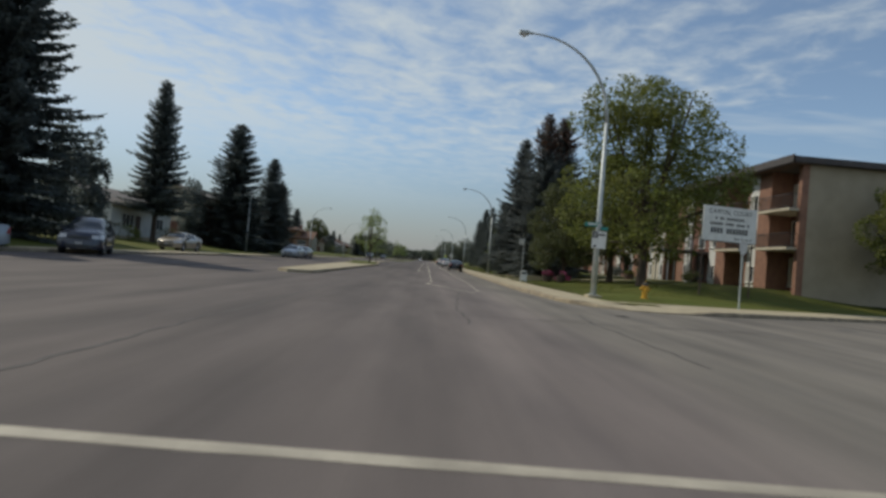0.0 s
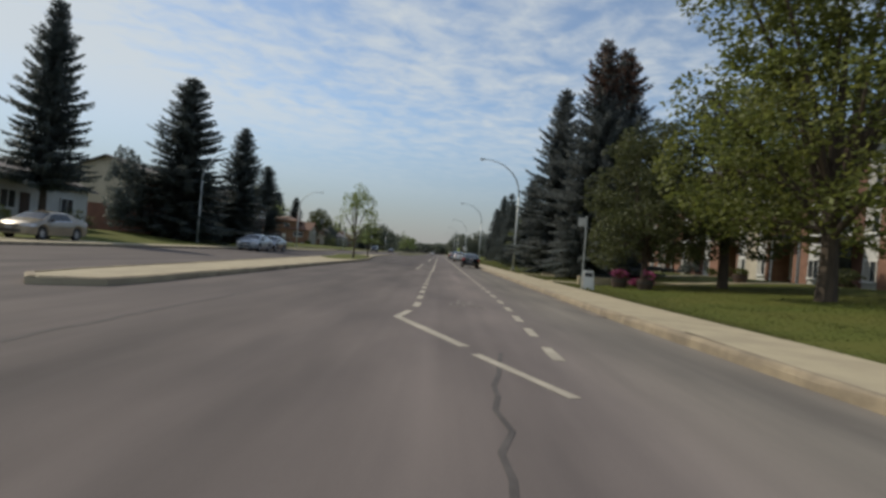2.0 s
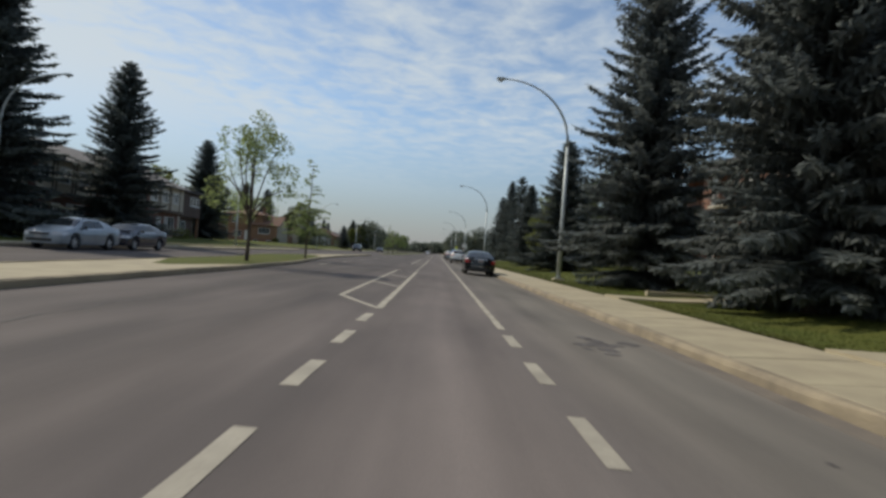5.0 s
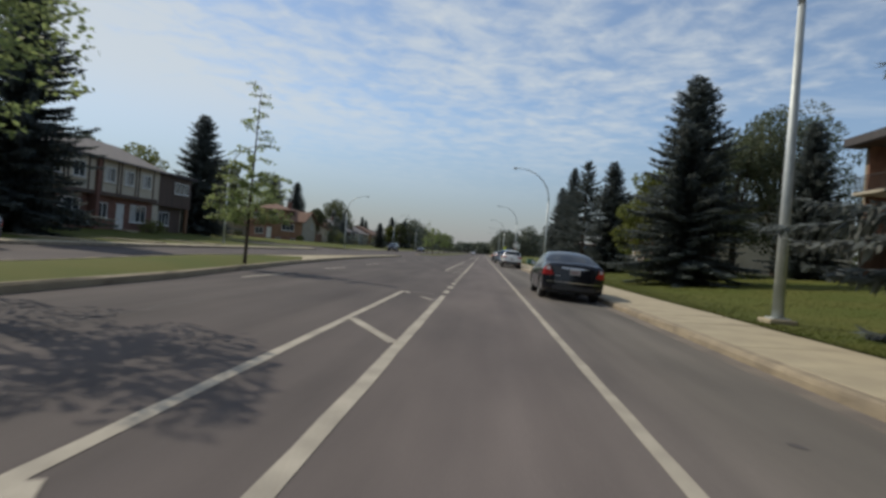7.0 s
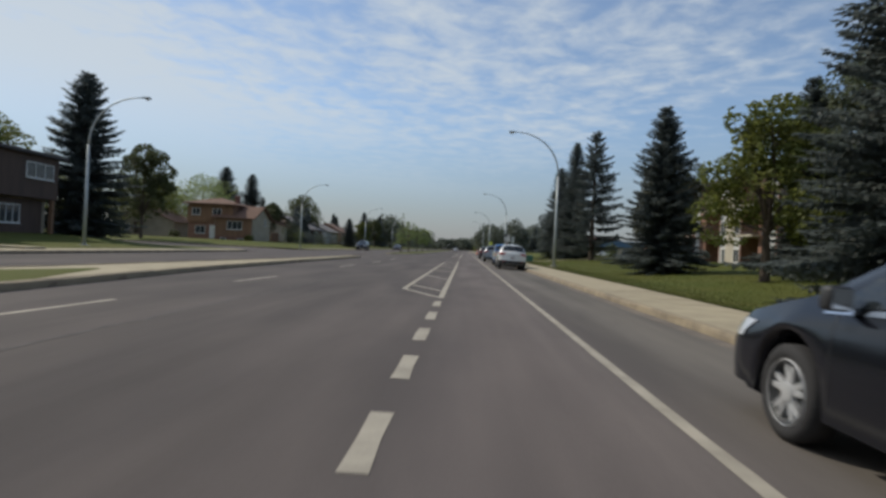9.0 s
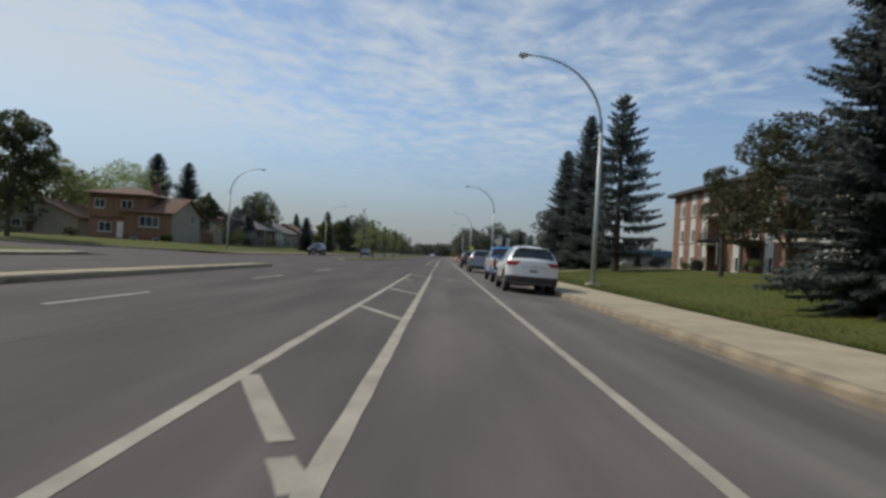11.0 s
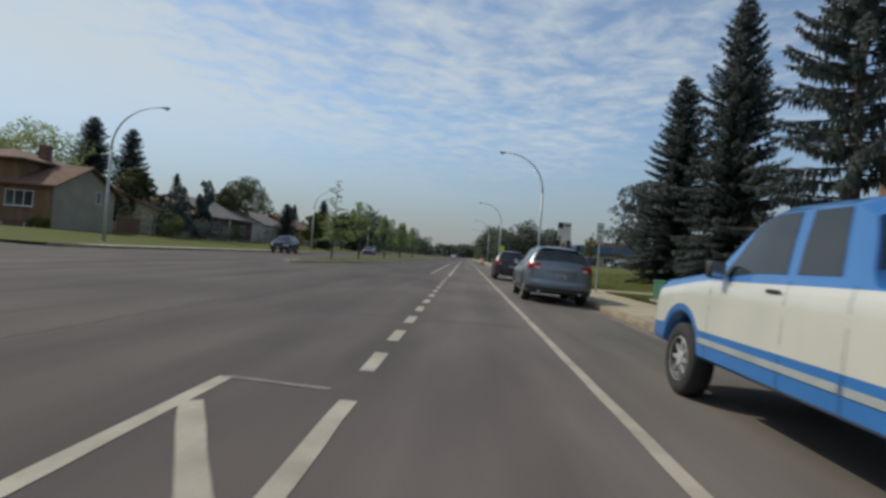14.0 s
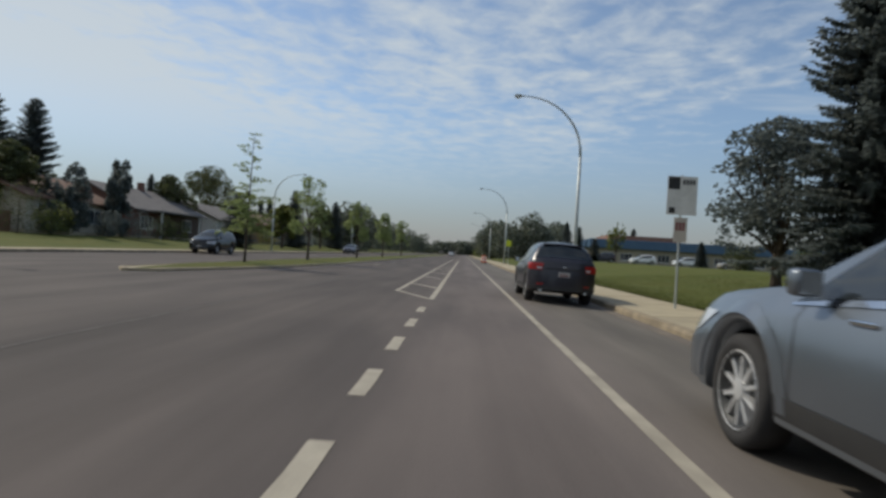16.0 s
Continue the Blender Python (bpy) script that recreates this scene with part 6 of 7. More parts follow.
def gable_wall(parent, x0, x1, y0, y1, h, rise, material, along="x", name="wall", label="", z0=-0.9):
    """Four walls with pointed gable ends."""
    bm = bmesh.new()
    if along == "x":
        ym = (y0 + y1) / 2
        ends = [[bm.verts.new(p) for p in ((x, y0, z0), (x, y1, z0), (x, y1, h), (x, ym, h + rise), (x, y0, h))] for x in (x0, x1)]
    else:
        xm = (x0 + x1) / 2
        ends = [[bm.verts.new(p) for p in ((x0, y, z0), (x1, y, z0), (x1, y, h), (xm, y, h + rise), (x0, y, h))] for y in (y0, y1)]
    for e in ends:
        bm.faces.new(e)
    for k in range(5):
        bm.faces.new((ends[0][k], ends[0][(k + 1) % 5], ends[1][(k + 1) % 5], ends[1][k]))
    return part(name, bm, material, parent, label)


def door(parent, x, z, w, h, y, material=FRAME):
    d = part("door", box((x, y - 0.05, z), (x + w, y + 0.02, z + h), bevel=0.01), material, parent)
    part("door_handle", box((x + w - 0.14, y - 0.09, z + 0.95), (x + w - 0.08, y - 0.05, z + 1.1)), CHROME, d)
    return d


# a row of two-storey townhouses: brick below, cream panels above
def townhouses(m, units, label):
    t = empty("townhouse_row", m, label, "townhouse", "houses across the street")
    u = 8.2
    L = units * u
    part("lower_wall", box((0, 0, -0.9), (L, 9, 2.7)), BRICK_DARK, t, "dark red brick ground floor")
    gable_wall(t, 0, L, -0.5, 9, 5.5, 1.9, STUCCO_LT, "x", "upper_wall", "cream upper storey with dark strips", 2.62)
    gable_roof(t, 0, L, -0.5, 9, 5.5, 1.9, SHINGLE_G, "x", 0.5, "grey shingle roof")
    for k in range(units):
        x = k * u
        part("party_wall", box((x - 0.18, -0.72, -0.9), (x + 0.18, 0.1, 5.4)), BRICK_DARK, t)
        part("skirt", box((x + 0.2, -0.56, 2.62), (x + u - 0.2, -0.5, 2.9)), WOOD_DK, t)
        for q in (0.45, 2.35, 2.75, 4.7, 5.1, 7.2):
            part("timber_strip", box((x + q, -0.55, 2.9), (x + q + 0.14, -0.505, 5.4)), WOOD_DK, t)
        for q in (0.8, 3.2, 5.6):
            window(t, x + q, 3.7, 1.25, 1.15, -0.51, 2, 0.4 if k % 2 else 0)
        window(t, x + 5.0, 0.75, 2.2, 1.45, -0.005, 3, 0.3)
        window(t, x + 0.9, 0.9, 1.2, 1.2, -0.005, 2)
        door(t, x + 3.2, 0.1, 0.95, 2.05, -0.005, SIDING if k % 2 else WOOD_DK)
        part("step", box((x + 2.9, -1.3, -0.9), (x + 4.4, -0.02, 0.08), bevel=0.02), CONCRETE, t)
    part("end_wall", box((-0.12, 0.0, -0.9), (-0.01, 9, 2.7)), BRICK_DARK, t)
    part("chimney", box((L * 0.4, 4.2, 6.6), (L * 0.4 + 0.35, 4.6, 8.4), bevel=0.02), GALV, t)
    return t


townhouses(pose(-28.2, 73.6, 0.62, 0, 0, 90), 4, "row of brick and cream townhouses with grey shingle roofs")


def brown_house(m):
    t = empty("brown_house", m, "dark brown house with a boarded upper storey and carport", "house", "houses across the street")
    part("lower_wall", box((0, 0.6, -0.9), (7.4, 8, 2.5)), STUCCO, t)
    part("upper_wall", box((-0.2, -0.2, 2.5), (7.6, 8, 5.5), bevel=0.05), WOOD_DK, t, "dark brown boarded upper storey")
    part("roof", box((-0.6, -0.6, 5.5), (8.0, 8.4, 5.75), bevel=0.04), ROOF_DK, t)
    window(t, 4.4, 3.9, 2.6, 1.1, -0.21, 3)
    part("carport_wall", box((0.1, -0.15, -0.9), (1.9, 0.6, 2.5)), STUCCO_LT, t)
    part("carport_back", box((2.2, 0.45, -0.5), (6.9, 0.58, 2.4)), WOOD_DK, t)
    window(t, 3.0, 0.7, 1.8, 1.3, 0.44, 3)
    part("carport_post", box((7.1, -0.15, -0.9), (7.35, 0.1, 2.5)), WOOD, t)
    return t


brown_house(pose(-29.4, 107.2, 0.65, 0, 0, 90))


def split_house(m):
    """Front towards -y: a two-storey block and a lower wing with its gable end to the street."""
    t = empty("split_level_house", m, "orange brick split-level house with brown shingle roofs", "house", "houses across the street")
    part("lower_wall", box((0, 0, -0.9), (7.2, 8, 2.7)), BRICK, t, "orange brick lower storey")
    part("upper_wall", box((-0.05, -0.25, 2.7), (7.25, 8, 5.6)), WOOD, t, "tan boarded upper storey")
    hip_roof(t, 0, 7.2, -0.2, 8, 5.7, 1.2, SHINGLE, 0.7, "brown hipped roof")
    gable_wall(t, 4.6, 10.6, -0.6, 7.4, 3.7, 1.9, STUCCO, "x", "wing_wall", "beige stucco gable wall")
    part("wing_front", box((4.7, -0.72, 0.6), (10.5, -0.61, 3.7)), WOOD, t, "orange-brown boarded wing front")
    part("wing_base", box((4.7, -0.70, -0.9), (10.5, -0.61, 0.6)), BRICK_DARK, t)
    gable_roof(t, 4.6, 10.6, -0.6, 7.4, 3.7, 1.9, SHINGLE, "x", 0.5, "brown shingle wing roof")
    window(t, 6.6, 1.75, 2.4, 1.3, -0.73, 3)
    window(t, 1.2, 0.9, 1.6, 1.2, -0.01, 2)
    window(t, 0.7, 3.8, 1.3, 1.1, -0.26, 2)
    window(t, 4.0, 3.8, 1.4, 1.1, -0.26, 2)
    door(t, 3.5, 0.2, 1.0, 2.05, -0.01)
    for x in (5.6, 8.4):
        window(t, x, -0.1, 0.9, 0.5, -0.71, 1)
    window(t, 10.61, 2.6, 0.7, 1.1, 4.6, 1, turn=90)
    part("chimney", box((6.0, 3.2, 4.5), (6.7, 4.0, 7.4), bevel=0.03), BRICK_DARK, t)
    return t


split_house(pose(-43.0, 162.8, 0.62))


def bungalow(m, w, d, h, rise, wall, trim, roof, label, along="x", porch=False, windows=(), chimney=False):
    t = empty("bungalow", m, label, "house", "houses across the street")
    gable_wall(t, 0, w, 0, d, h, rise, wall, along)
    gable_roof(t, 0, w, 0, d, h, rise, roof, along, 0.55)
    part("plinth", box((-0.03, -0.04, -0.9), (w + 0.03, d, 0.35)), CONCRETE, t)
    if trim is not None:
        part("front_panel", box((w * 0.45, -0.09, 0.36), (w * 0.98, -0.01, h - 0.1)), trim, t)
    for x, z, ww, hh in windows:
        window(t, x, z, ww, hh, -0.1, 3 if ww > 1.8 else 2)
    door(t, w * 0.36, 0.36, 0.95, 2.05, -0.01, WOOD_DK)
    part("step", box((w * 0.32, -1.2, -0.9), (w * 0.5, -0.02, 0.3), bevel=0.02), CONCRETE, t)
    window(t, -0.01, 1.2, 1.0, 1.0, d * 0.5, 2, turn=-90)
    if porch:
        part("porch_roof", box((w * 0.1, -2.2, h - 0.35), (w * 0.7, 0.0, h - 0.15), bevel=0.02), roof, t)
        for x in (w * 0.12, w * 0.68):
            part("porch_post", box((x - 0.08, -2.1, -0.9), (x + 0.08, -1.94, h - 0.34)), FRAME, t)
    if chimney:
        part("chimney", box((w * 0.6, d * 0.45, h), (w * 0.6 + 0.7, d * 0.45 + 0.6, h + rise + 0.9), bevel=0.03), BRICK_DARK, t)
    return t


bungalow(pose(-28.8, 53.0, 0.6, 0, 0, 90), 12.0, 9.0, 3.3, 1.7, SIDING, None, SHINGLE_G, "white bungalow with a grey shingle roof", windows=((1.6, 1.2, 2.2, 1.3), (8.5, 1.2, 1.5, 1.2)))
bungalow(pose(-29.8, 28.0, 0.6, 0, 0, 90), 13.0, 9.0, 3.0, 1.8, STUCCO, None, SHINGLE_G, "beige bungalow in the shade of spruces", windows=((1.6, 1.2, 2.2, 1.3), (9.0, 1.2, 1.5, 1.2)))
bungalow(pose(-31.2, 174.5, 0.6, 0, 0, 90), 10.0, 9.0, 3.0, 1.9, STUCCO_LT, None, SHINGLE, "cream bungalow with a brown shingle roof", windows=((1.0, 1.1, 2.2, 1.3), (6.8, 1.1, 1.8, 1.2)))
bungalow(pose(-32.0, 189.5, 0.6, 0, 0, 90), 15.0, 10.0, 3.2, 2.4, BRICK_DARK, WOOD_DK, SHINGLE_G, "dark red brick house with a grey roof and porch", porch=True, windows=((1.2, 1.1, 2.2, 1.3), (10.0, 1.1, 2.0, 1.3)), chimney=True)
bungalow(pose(-32.0, 209.0, 0.6, 0, 0, 90), 12.0, 9.0, 3.2, 2.0, SIDING, STUCCO, SHINGLE_G, "pale house with a dark grey roof", windows=((1.2, 1.1, 2.2, 1.3), (8.0, 1.1, 1.8, 1.3)))
bungalow(pose(-32.0, 226.0, 0.6, 0, 0, 90), 13.0, 9.0, 3.4, 2.2, BRICK, None, SHINGLE, "brick house with a brown roof", porch=True, windows=((1.2, 1.1, 2.2, 1.3), (8.5, 1.1, 1.8, 1.3)))
bungalow(pose(-32.0, 246.0, 0.6, 0, 0, 90), 12.0, 9.0, 3.2, 2.0, STUCCO_LT, None, SHINGLE_G, "cream house with a grey roof", windows=((1.2, 1.1, 2.2, 1.3), (8.0, 1.1, 1.8, 1.3)))
bungalow(pose(-60.0, 170.0, 0.6), 11.0, 8.0, 2.8, 2.2, STUCCO, None, SHINGLE, "beige garage and house with a brown roof", along="y", windows=((2.0, 1.0, 1.2, 1.0),))


def fence(m, length, h, label):
    t = empty("board_fence", m, label, "fence")
    n = int(length / 0.16)
    for k in range(n):
        shared(f"board|{h}", lambda: box((0.005, -0.012, 0), (0.15, 0.012, h)), WOOD, t, Matrix.Translation((k * 0.16, 0, 0)))
    for k in range(int(length / 2.4) + 1):
        shared(f"post|{h}", lambda: box((-0.05, 0.012, -0.3), (0.05, 0.11, h + 0.05)), WOOD, t, Matrix.Translation((k * 2.4, 0, 0)))
    return t


fence(pose(-32.2, 170.7, 0.55, 0, 0, 90), 3.8, 1.75, "brown board fence between two houses")


def school(m):
    t = empty("school_building", m, "long low tan brick building with a bright blue roof band", "school")
    part("wall", box((0, 0, -0.5), (75, 25, 3.4)), STUCCO, t)
    part("roof_band", box((-0.8, -0.9, 3.4), (75.8, 26, 5.4), bevel=0.1), mat("blue_metal_roof", (0.05, 0.105, 0.19), (0.065, 0.125, 0.21), rough=0.5, scale=1, fine=10, bump=0.1), t, "blue metal roof band")
    part("tall_block", box((4, 4, 3.4), (20, 22, 6.6)), BRICK, t)
    for k in range(18):
        window(t, 2.0 + k * 4.0, 0.9, 2.6, 1.6, -0.01, 3)
    return t


school(pose(30.0, 262.0, 0.9, 0, 0, -4))


# ---------------------------------------------------------------- distance: woods and roofs
def far_woods(name, seed, spots, n, size, label, leaf):
    """Crowns standing in a row far off, drawn as one mass of leaves. spots: (x, y, height, radius)."""
    blobs = []
    rnd = random.Random(seed)
    for x, y, h, r in spots:
        blobs.append((x, y, h * 0.45, r, r, h * 0.5))
        for _ in range(4):
            blobs.append((x + rnd.uniform(-r, r) * 0.8, y + rnd.uniform(-r, r) * 0.8, h * rnd.uniform(0.3, 0.8), r * 0.5, r * 0.5, h * 0.24))
    return tagged(part(name, leaf_cloud(seed, blobs, n, size, 0.9), leaf), label, "trees", kind="stuff")


rw = random.Random(77)
far_woods("far_trees", 71, [(10 + rw.uniform(-1, 20), 290 + rw.uniform(0, 35), rw.uniform(10, 15), rw.uniform(4, 6)) for _ in range(12)], 36000, 0.4, "broad green trees far along the pavement", LEAF_HAZED)
far_woods("far_trees", 72, [(rw.uniform(-38, -21), y + rw.uniform(-5, 5), rw.uniform(7, 13), rw.uniform(3, 5)) for y in range(262, 480, 8)], 46000, 0.42, "mixed green trees far along the street", LEAF_HAZED)
far_woods("far_trees", 73, [(x + rw.uniform(-4, 4), 560 + rw.uniform(0, 40), rw.uniform(7, 12), rw.uniform(6, 9)) for x in range(-190, 200, 8)], 60000, 1.0, "distant woods closing the view", LEAF_HAZED)
far_woods("far_trees", 74, [(x + rw.uniform(-4, 4), 300 + rw.uniform(0, 30), rw.uniform(7, 12), rw.uniform(4, 6)) for x in range(34, 200, 9)], 16000, 0.5, "trees behind the long low building", LEAF_DARK)
far_woods("far_trees", 75, [(rw.uniform(-75, -56), y + rw.uniform(-5, 5), rw.uniform(8, 13), rw.uniform(4, 6)) for y in range(60, 330, 11)], 26000, 0.45, "back-garden trees behind the houses", LEAF_DARK)
far_woods("far_trees", 76, [(rw.uniform(50, 62), y + rw.uniform(-5, 5), rw.uniform(8, 13), rw.uniform(4, 6)) for y in range(24, 200, 12)], 16000, 0.45, "trees behind the apartment blocks", LEAF_DARK)
far_woods("far_trees", 78, [(rw.uniform(9, 13), y, rw.uniform(4, 6.5), rw.uniform(1.8, 2.6)) for y in range(340, 520, 16)], 5000, 0.4, "street trees far along the pavement", LEAF)
for n, (x, y, H, wide) in enumerate(((24, 262, 8.5, 0.9), (28, 268, 8, 0.9), (44, 280, 9, 0.9), (-38, 203, 8, 0.7), (-40, 212, 9, 0.7), (-36, 236, 8, 0.8), (58, 290, 9, 0.9), (-42, 258, 10, 0.8), (-50, 215, 11, 0.7))):
    put(spr_dark, x, y, H, wide=wide, rot=n, label="dark spruce standing far off")
leaf_tree("young_tree", 44, 6.0, 0.08, 1.8, blob_ring(44, 6.0, 1.6, 1.9, 9, 1.2), 2600, 0.12, LEAF, "slim green tree on the school lawn", pose(22.5, 214.0, 0.9))


# thuja, hedges and shrubs
def shrub(x, y, h, r, leaf=LEAF_DARK, seed=0, n=2500, size=0.07, label="rounded green shrub beside the house", name="shrub", z=None):
    t = empty(name, pose(x, y, lawn_z(x, y) if z is None else z), label, "shrub")
    b = [(0, 0, h * 0.5, r * 0.8, r * 0.8, h * 0.5)] + [(math.cos(a) * r * 0.5, math.sin(a) * r * 0.5, h * 0.4, r * 0.5, r * 0.5, h * 0.36) for a in (0.3, 1.7, 2.9, 4.1, 5.4)]
    part("stem", tube([(0, 0, -0.1), (0, 0, h * 0.6)], [0.05, 0.02], 6), BARK, t)
    part("foliage", leaf_cloud(seed + 300, b, n, size), leaf, t)
    return t


for n, (x, y, h, r) in enumerate(((-30.2, 183.4, 7.0, 0.8), (-30.2, 184.9, 7.2, 0.8), (-30.4, 178.6, 6.0, 1.3), (-30.8, 176.4, 4.6, 1.2), (-28.5, 69.5, 8.3, 1.6), (-28.8, 71.8, 7.6, 1.5), (-26.8, 43.0, 9.6, 1.4), (-26.4, 45.6, 9.0, 1.3), (-27.2, 31.0, 7.0, 1.0), (-26.5, 33.5, 6.2, 0.9))):
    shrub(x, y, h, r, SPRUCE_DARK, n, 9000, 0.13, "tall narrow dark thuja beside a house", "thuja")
for n, (x, y, h, r) in enumerate(((-26.5, 60, 1.6, 1.6), (-26.8, 52.5, 1.4, 1.2), (-27.0, 80, 1.2, 1.4), (-26.6, 92, 1.1, 1.5), (-26.6, 104, 1.2, 1.3), (-28.4, 184.5, 2.6, 1.8), (-28.9, 171.0, 3.6, 2.0), (-28.8, 174.0, 2.6, 1.6), (-29.0, 181.0, 2.4, 1.4), (-29.4, 190.5, 2.6, 1.5), (-29.6, 194.0, 2.0, 1.5),
                                  (-30.4, 206.5, 2.6, 1.8), (-29.2, 213.0, 3.2, 2.2), (-29.5, 222.0, 2.6, 2.0), (-29.0, 243, 2.4, 2.0), (-44.5, 161.5, 1.2, 1.0), (-32.2, 160.6, 1.0, 0.9),
                                  (22.4, 126.0, 1.1, 0.9), (22.6, 131.0, 1.0, 0.8), (22.4, 140.5, 1.0, 0.9), (22.0, 147.0, 1.2, 1.0), (22.4, 47.0, 1.0, 0.9), (22.3, 60.5, 1.1, 1.0), (22.3, 66.0, 1.1, 1.0),
                                  (18.8, 152.5, 1.4, 1.1), (27.5, 178.0, 2.6, 1.4), (33.0, 180.0, 2.6, 1.4), (21.5, 176.0, 2.2, 1.2))):
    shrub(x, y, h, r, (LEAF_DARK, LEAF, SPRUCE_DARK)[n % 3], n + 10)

# vehicles standing on the far side of the street, most of them facing the camera
far_group = "cars across the street"
sedan(pose(-19.9, 49.6, 0.15, 0, 0, 180), BEIGE_CAR, "champagne sedan parked on a driveway across the street", far_group)
sedan(pose(-15.6, 70.6, 0, 0, 0, 180), PALE_CAR, "pale blue-grey sedan parked across the street", far_group)
sedan(pose(-15.6, 75.7, 0, 0, 0, 180), NAVY_CAR, "dark sedan parked behind a pale one", far_group)
crossover(pose(-17.6, 31.2, 0, 0, 0, 202), NAVY_CAR, "dark blue SUV standing at the corner", 4.8, 1.9, 1.8, (0.95, 3.75), 0.37, (0.5, 0.97, 1.16), False, 6, 0.23, far_group)
sedan(pose(-17.6, 24.5, 0, 0, 0, 150), PALE_CAR, "pale grey sedan standing at the corner", far_group)
crossover(pose(-17.1, 177.0, 0, 0, 0, 180), BLACK_CAR, "dark boxy off-roader parked across the street", 4.4, 1.8, 1.75, (0.9, 3.4), 0.36, (0.5, 0.97, 1.16), False, 6, 0.23, far_group)
sedan(pose(-16.6, 226.0, 0, 0, 0, 180), DARK_CAR, "dark car parked far along the street", far_group)
sedan(pose(-3.0, 330.0, 0), WHITE_CAR, "pale car far ahead on the road", far_group)


# vehicles on the car park before the school, and small spruces on its field
for x, y, rz, paint in ((36.0, 238.0, 92, WHITE_CAR), (29.5, 240.5, 88, DARK_CAR), (43.0, 236.0, 90, WHITE_CAR), (50.5, 235.0, 87, BEIGE_CAR)):
    crossover(pose(x, y, 1.12, 0, 0, rz), paint, "car standing on the school's car park", 4.7, 1.85, 1.7, (0.95, 3.7), 0.36, (0.5, 0.97, 1.16), False, 5, 0.23, "cars at the school")
for n, (x, y, H) in enumerate(((29.7, 203.0, 3.2), (33.2, 199.0, 3.0), (39.5, 204.0, 3.6), (24.5, 236.0, 4.2), (21.0, 244.0, 4.6))):
    put(spr_dark, x, y, H, wide=1.25, rot=n * 0.9, label="small dark spruce on the school field")


# ---------------------------------------------------------------- signs and small things on the right-hand side
def text_mesh(parent, body, size, m, material, name="lettering"):
    cu = bpy.data.curves.new(name, "FONT")
    cu.body, cu.size, cu.extrude, cu.align_x, cu.align_y = body, size, 0.002, "CENTER", "CENTER"
    tmp = bpy.data.objects.new("tmp", cu)
    scene.collection.objects.link(tmp)
    me = bpy.data.meshes.new_from_object(tmp.evaluated_get(bpy.context.evaluated_depsgraph_get()))
    bpy.data.objects.remove(tmp)
    me.materials.clear()
    me.materials.append(material)
    ob = new(name, me)
    ob.parent = parent
    ob.matrix_basis = m
    return ob


FACE = Matrix.Rotation(radians(90), 4, "X")      # lettering upright, read from -y


def bars(parent, x0, x1, z, h, n, y, material=BLACK, seed=1):
    rnd = random.Random(seed)
    bm = bmesh.new()
    w = (x1 - x0) / n
    for k in range(n):
        if rnd.random() < 0.12:
            continue
        add_box(bm, (x0 + k * w, y - 0.003, z), (x0 + k * w + w * 0.72, y, z + h))
    return part("bars_of_writing", bm, material, parent)


def sign_plate(parent, x0, x1, z0, z1, y, face, name="sign_plate", label=""):
    return part(name, box((x0, y - 0.004, z0), (x1, y + 0.004, z1), bevel=0.002), face, parent, label)


# plates on the first lamp
sp = empty("lamp_post_sign", pose(7.33, 23.80, 0.15), "white bike-lane sign plate with a black panel on the lamp post", "sign")
p = sign_plate(sp, -0.28, 0.32, 2.05, 2.78, -0.02, SIGN_WHITE, label="white plate with a black panel")
part("black_panel", box((-0.26, -0.032, 2.50), (-0.04, -0.025, 2.76)), BLACK, p)
part("lozenge", box((-0.18, -0.036, 2.56), (-0.12, -0.033, 2.70)), SIGN_WHITE, p)
part("arrow", prism([(-0.2, -0.03), (-0.1, -0.03), (-0.1, -0.026), (-0.2, -0.026)], 2.10, 2.20), BLACK, p)
bars(p, 0.0, 0.28, 2.58, 0.10, 4, -0.025)
bl = empty("street_name_blades", pose(7.33, 23.75, 0.15), "teal street name blades clamped to the lamp post", "sign")
part("blade", box((-0.62, -0.01, 2.96), (0.0, 0.01, 3.14), Matrix.Rotation(radians(-20), 4, "Z")), TEAL, bl)
part("blade", box((0.05, -0.02, 2.82), (0.35, 0.02, 2.97)), TEAL, bl)
bars(bl, -0.5, -0.1, 3.01, 0.09, 5, -0.02, SIGN_WHITE)
part("clamp", tube([(0, 0.1, 2.9), (0, 0.1, 3.1)], 0.12, 12), GALV, bl)

# stop sign seen from behind
st = empty("stop_sign", pose(13.4, 23.6, 0.14), "grey back of an octagonal stop sign on a thin post", "sign")
part("post", box((-0.025, -0.02, -0.3), (0.025, 0.02, 2.95)), GALV, st)
o = [(0.33 * math.cos(radians(22.5 + 45 * k)), 0.33 * math.sin(radians(22.5 + 45 * k))) for k in range(8)]
bm = prism(o, -0.003, 0.003)
for v in bm.verts:
    v.co = Vector((v.co.x * 0.55, v.co.z - 0.025, 2.62 + v.co.y))
part("octagon", bm, SIGN_BACK, st, "bare aluminium octagon")

